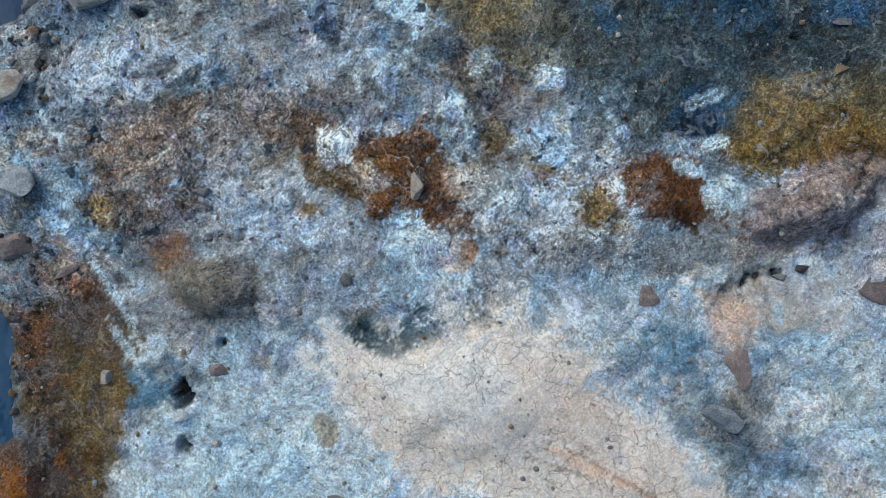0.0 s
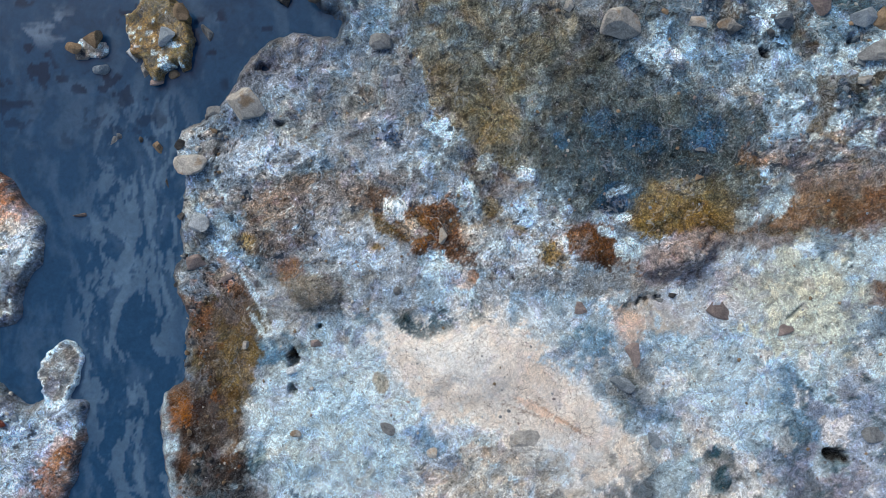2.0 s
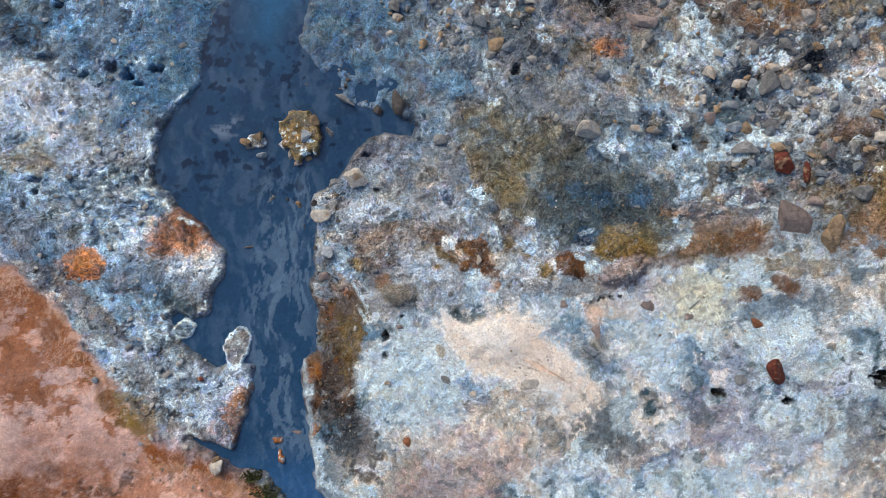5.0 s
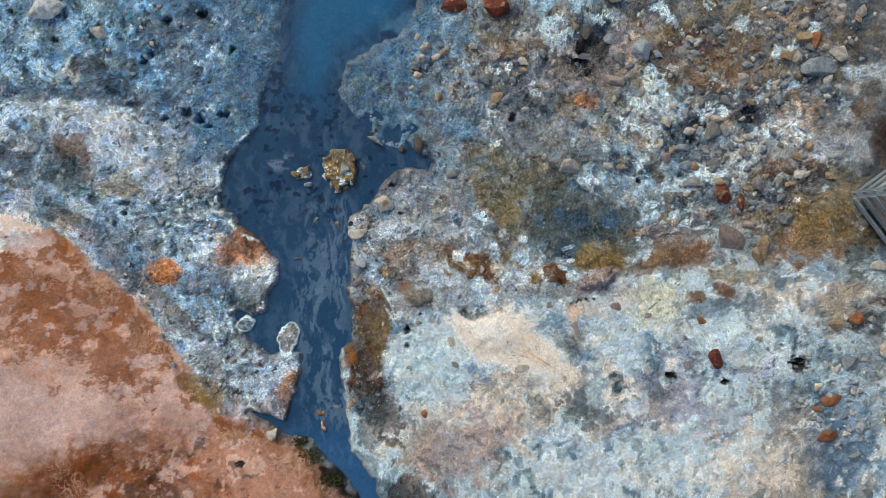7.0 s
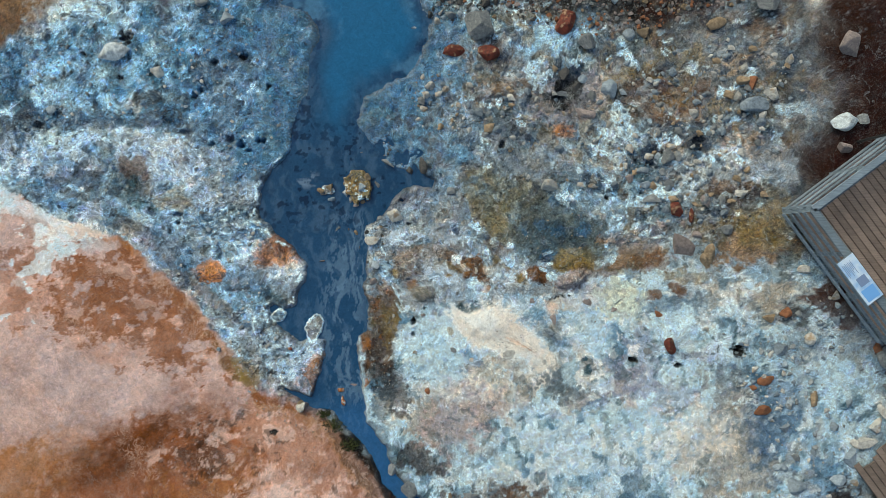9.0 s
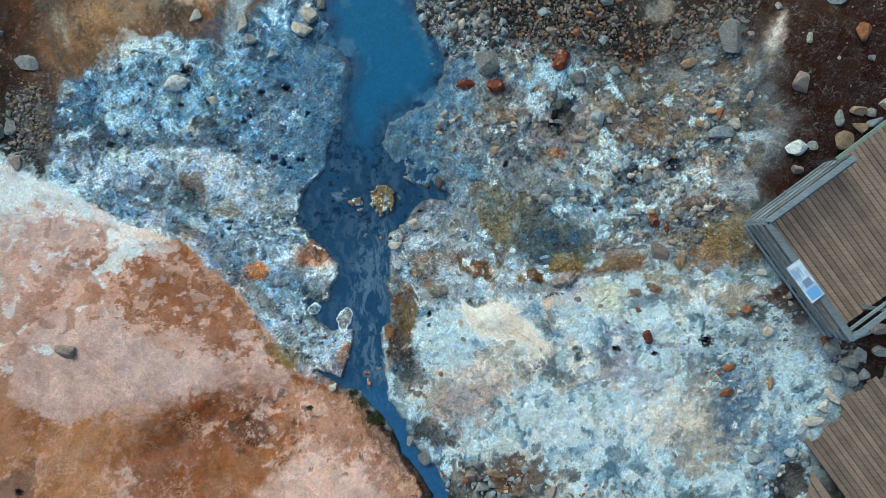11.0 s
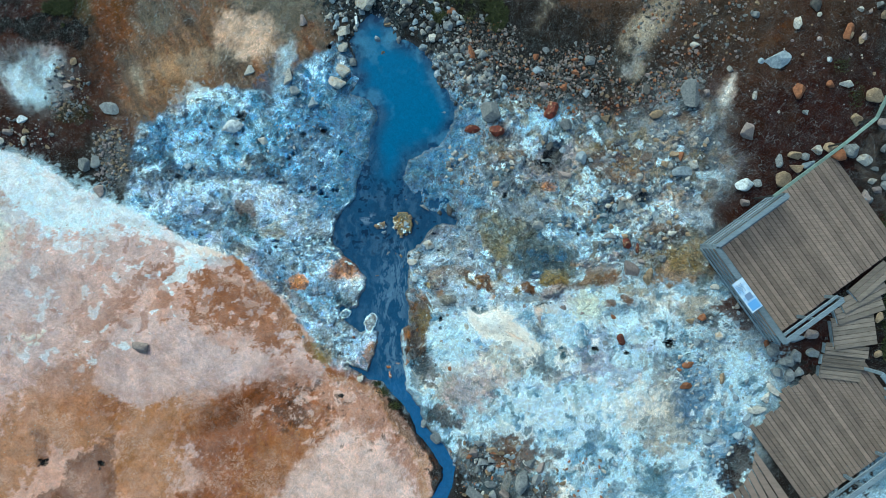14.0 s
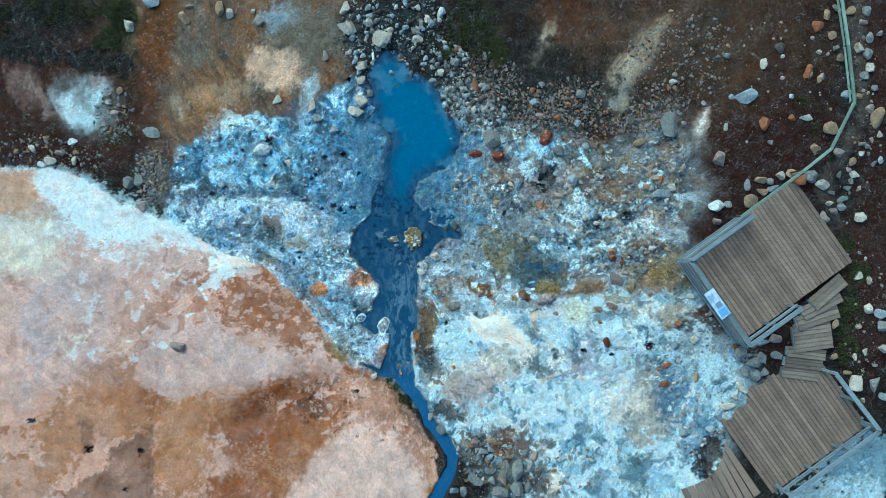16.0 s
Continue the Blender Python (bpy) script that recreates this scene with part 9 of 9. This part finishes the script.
def railing(name, label, a, b, base, top, slats, posts, material, cap_width=0.13, inner=0.0):
    """A rail with a broad cap, slats on its outer side and posts."""
    a, b = Vector((*a, 0)), Vector((*b, 0))
    way = (b - a).normalized()
    out = way.cross(UP)
    rail = thing(name, label, "railing", at=(a.x, a.y, base))
    h = top - base
    board("cap", Vector((0, 0, h)), b - a + Vector((0, 0, h)), cap_width, 0.04, material, rail)
    if inner:
        board("inner_rail", -out * inner + UP * (h - 0.12), b - a - out * inner + UP * (h - 0.12), 0.07, 0.05, material, rail)
    for k in range(slats):
        z = h * (k + 0.6) / (slats + 0.4)
        board("slat", out * 0.06 + UP * z, b - a + out * 0.06 + UP * z, 0.03, 0.1, material, rail)
    for k in range(posts):
        p = (b - a) * (k / (posts - 1)) * 0.97 + way * 0.05
        bm = bmesh.new()
        plank(bm, p, p + UP * (h - 0.04), 0.09, 0.09)
        part("post", bm, material, rail)
    return rail


FLOOR, RAIL_TOP = 0.6, 1.5
W1 = Vector((7.96, -0.41, 0))
upper = decking("viewing_platform", "weathered grey timber viewing platform with gapped boards", W1, 4.86, 3.42, FLOOR)
S1 = W1 + B * 3.38
railing("railing", "blue-grey slatted timber railing along the platform edge", W1.xy, S1.xy, 0.42, RAIL_TOP, 4, 4, RAIL, 0.14, 0.12)
railing("railing", "blue-grey slatted timber railing along the platform edge", (W1 + A * 2.55).xy, W1.xy, 0.42, RAIL_TOP, 4, 3, RAIL_CROSS, 0.14, 0.1)
railing("railing", "open timber handrail with one lower board beside the stairs", S1.xy, (S1 + A * 2.1).xy, FLOOR - 0.05, RAIL_TOP - 0.05, 1, 3, RAIL_CROSS, 0.14, 0.14)

# information panel on the rail: a pale picture board with rows of unreadable print
panel = thing("information_panel", "pale blue printed information panel on the railing", "sign", at=(8.81, -1.78, 1.56))
PRINT = Nodes("panel_print")
tone = PRINT.noise(4, 3, 0.5)
PRINT_MAT = PRINT.finish(PRINT.mix(PRINT.span(tone, 0.4, 0.6), lin(206, 222, 240), lin(150, 186, 226)), 0.3)
BAR_MAT = Nodes("panel_bars").finish(lin(120, 140, 176), 0.4)
BLUE_MAT = Nodes("panel_picture").finish(lin(112, 168, 228), 0.4)
plate = board("plate", B * -0.5, B * 0.5, 0.37, 0.02, PRINT_MAT, panel)
board("frame_edge", B * -0.51 - UP * 0.012, B * 0.51 - UP * 0.012, 0.39, 0.02, RAIL, panel)
for k in range(7):
    u = -0.14 + 0.03 * k
    board("print_bar", B * (-0.42 + 0.02 * (k % 2)) + A * u + UP * 0.004, B * (-0.12 - 0.05 * (k % 3)) + A * u + UP * 0.004, 0.012, 0.003, BAR_MAT, plate)
board("picture", B * 0.2 + UP * 0.004, B * 0.46 + UP * 0.004, 0.28, 0.003, BLUE_MAT, plate)
board("picture", B * -0.05 + A * 0.02 + UP * 0.004, B * 0.14 + A * 0.02 + UP * 0.004, 0.2, 0.003, BAR_MAT, plate)

# stairs down to the lower walk
LOWER = 0.10
stairs = thing("timber_stairs", "weathered timber stairs with turning treads between the platforms", "stairs", at=(12.48, -3.27, 0))
origin = stairs.location.copy()


def tread(x0, y0, x1, y1, depth, z, count):
    """A tread of several boards; (x0, y0) to (x1, y1) is its upper edge."""
    a, b = Vector((x0, y0, z)) - origin, Vector((x1, y1, z)) - origin
    down = (b - a).normalized().cross(UP)
    w = depth / count
    for k in range(count):
        off = down * (w * (k + 0.5))
        board("tread", a + off, b + off, w - 0.012, 0.04, TREAD, stairs)
    board("stringer", a + down * depth * 0.1 - UP * 0.05, a + down * depth * 0.9 - UP * 0.05, 0.05, 0.12, RAIL, stairs)


tread(12.37, -1.72, 13.42, -0.84, 0.5, 0.54, 3)
tread(12.11, -2.03, 13.41, -1.36, 0.48, 0.47, 3)
tread(12.01, -2.33, 13.42, -1.88, 0.5, 0.40, 3)
tread(11.95, -2.60, 13.24, -2.43, 0.98, 0.34, 7)
tread(11.85, -3.33, 13.16, -3.49, 0.38, 0.28, 3)
tread(11.79, -3.69, 13.08, -3.85, 0.38, 0.22, 3)
tread(11.74, -4.05, 13.00, -4.21, 0.4, 0.16, 3)

W2 = Vector((9.57, -5.95, 0))
lower = decking("boardwalk_platform", "weathered grey timber boardwalk platform among the rocks", W2, 4.15, 3.1, LOWER,
                start=lambda u: 0.12 * math.sin(u * 3.1) + 0.1 * math.sin(u * 7.7) - 0.25 * step(0.8, 2.2, u))
NE2, SE2 = W2 + A * 3.86, W2 + A * 3.96 + B * 2.98
railing("railing", "single blue-grey timber rail along the boardwalk", SE2.xy, (NE2 + B * 0.6).xy, LOWER, 1.0, 0, 3, RAIL, 0.15)
railing("railing", "double blue-grey timber rail along the boardwalk", (W2 + B * 2.98 + A * 0.2).xy, SE2.xy, LOWER, 1.0, 1, 4, RAIL_CROSS, 0.15, 0.25)

# the boardwalk turns away in wedge-shaped steps
walkway = thing("boardwalk", "narrow weathered boardwalk of turning planks", "boardwalk", at=(9.86, -8.00, 0.06))
walk_base = walkway.location.copy()
outer_ends = [(9.75, -6.67), (9.65, -7.26), (9.39, -7.73), (9.08, -8.0), (8.68, -8.19), (8.21, -8.35)]
inner_ends = [(10.99, -8.44), (10.49, -8.79), (10.12, -9.08), (9.83, -9.47), (9.43, -9.76), (9.08, -10.15)]
for k in range(5):
    for half_board in (0.0, 0.5):
        bm = bmesh.new()
        ring = []
        for ends, f in ((outer_ends, half_board + 0.03), (inner_ends, half_board + 0.03), (inner_ends, half_board + 0.47), (outer_ends, half_board + 0.47)):
            p = Vector((*ends[k], 0)).lerp(Vector((*ends[k + 1], 0)), f)
            ring.append(Vector((p.x, p.y, 0.1 - 0.012 * k)) - walk_base)
        top = [bm.verts.new(p) for p in ring]
        foot = [bm.verts.new(p - UP * 0.035) for p in ring]
        bm.faces.new(top)
        bm.faces.new(foot[::-1])
        for a in range(4):
            bm.faces.new((top[a - 1], foot[a - 1], foot[a], top[a]))
        bmesh.ops.recalc_face_normals(bm, faces=bm.faces)
        bmesh.ops.bevel(bm, geom=list(bm.edges), offset=0.005, segments=1, affect="EDGES")
        part("plank", bm, WOOD, walkway)

# green hand rail that climbs away from the platform
fence = thing("handrail_fence", "pale green timber handrail on thin posts along the path", "fence", at=(9.66, 1.01, 0))
f0 = fence.location.copy()


def rail_run(ax, ay, az, bx, by, bz, offset=0.0):
    a, b = Vector((ax, ay, az)) - f0, Vector((bx, by, bz)) - f0
    side = (b - a).normalized().cross(UP) * offset
    board("rail", a + side, b + side, 0.085, 0.06, GREEN, fence)
    if az > 1.62:
        board("lower_rail", a + side * 2.5 - UP * 0.2, b + side * 2.5 - UP * 0.2, 0.05, 0.05, GREEN, fence)
    p = a - UP * (az - land(ax, ay))
    bm = bmesh.new()
    plank(bm, p, a - UP * 0.05, 0.05, 0.05)
    part("post", bm, IRON, fence)


rail_run(9.61, 1.03, 1.5, 11.61, 2.52, 1.6)
rail_run(11.61, 2.52, 1.6, 12.50, 3.22, 1.6)
rail_run(12.50, 3.22, 1.6, 13.23, 4.74, 1.65)
rail_run(13.23, 4.74, 1.65, 13.03, 6.56, 1.65)
rail_run(13.03, 6.56, 1.65, 12.79, 8.19, 1.65)
rail_run(12.79, 8.19, 1.65, 12.42, 9.64, 1.65)


# ---- moss and grass ----
def leaf_material():
    n = Nodes("grass_blades")
    island = n.add("ShaderNodeNewGeometry").outputs["Random Per Island"]
    colour = n.mix(island, lin(24, 34, 10), lin(68, 74, 28))
    return n.finish(colour, 0.7)


GRASS = leaf_material()


def grass(label, count, spots, tall, seed):
    rng = random.Random(seed)
    verts, faces = [], []
    for _ in range(count):
        x0, y0, sx, sy = rng.choice(spots)
        r, a = rng.random() ** 0.6, rng.uniform(0, 6.283)
        x, y = x0 + sx * r * math.cos(a), y0 + sy * r * math.sin(a)
        if fbm(np.array([x]), np.array([y]), 0.35, 77, 3)[0] < -0.15:
            continue
        z, h, w = land(x, y), tall * rng.uniform(0.5, 1.2), rng.uniform(0.006, 0.014)
        b, lean = rng.uniform(0, 6.283), rng.uniform(0.3, 1.2) * h
        dx, dy = math.cos(b), math.sin(b)
        i = len(verts)
        verts += [(x - dy * w, y + dx * w, z), (x + dy * w, y - dx * w, z),
                  (x + dx * lean * 0.4 + dy * w * 0.8, y + dy * lean * 0.4 - dx * w * 0.8, z + h * 0.6),
                  (x + dx * lean * 0.4 - dy * w * 0.8, y + dy * lean * 0.4 + dx * w * 0.8, z + h * 0.6), (x + dx * lean, y + dy * lean, z + h)]
        faces += [(i, i + 1, i + 2, i + 3), (i + 3, i + 2, i + 4)]
    me = bpy.data.meshes.new("grass")
    me.from_pydata(verts, [], faces)
    me.materials.append(GRASS)
    tagged(new("grass", me), label, "grass", kind="stuff")


grass("dark green grass and moss on the earth bank", 9000, [(-13.62, 8.21, 2.6, 0.6), (-11.32, 8.03, 0.8, 0.9), (-15.91, 8.10, 1.5, 1.2), (-11.51, 6.97, 0.5, 0.5)], 0.12, 31)
grass("olive moss and grass at the foot of the gravel slope", 7000, [(0.83, 7.52, 0.75, 1.0), (0.29, 6.83, 0.4, 0.4), (1.85, 6.84, 0.4, 0.6)], 0.09, 32)
grass("small moss tufts on the stream bank", 700, [(-1.66, -4.78, 0.26, 0.14), (-1.35, -5.21, 0.22, 0.14), (-1.89, -4.51, 0.14, 0.08)], 0.05, 33)
grass("moss among the stones beside the stairs", 5000, [(13.98, -2.32, 0.45, 1.3), (13.71, 0.20, 0.4, 0.5), (14.26, -0.77, 0.4, 0.4), (13.97, -3.51, 0.4, 0.5)], 0.07, 34)
grass("thin moss on the trodden soil", 700, [(11.95, 4.95, 0.25, 0.35), (12.41, 4.02, 0.25, 0.4), (-11.22, 3.88, 0.5, 0.3)], 0.05, 35)
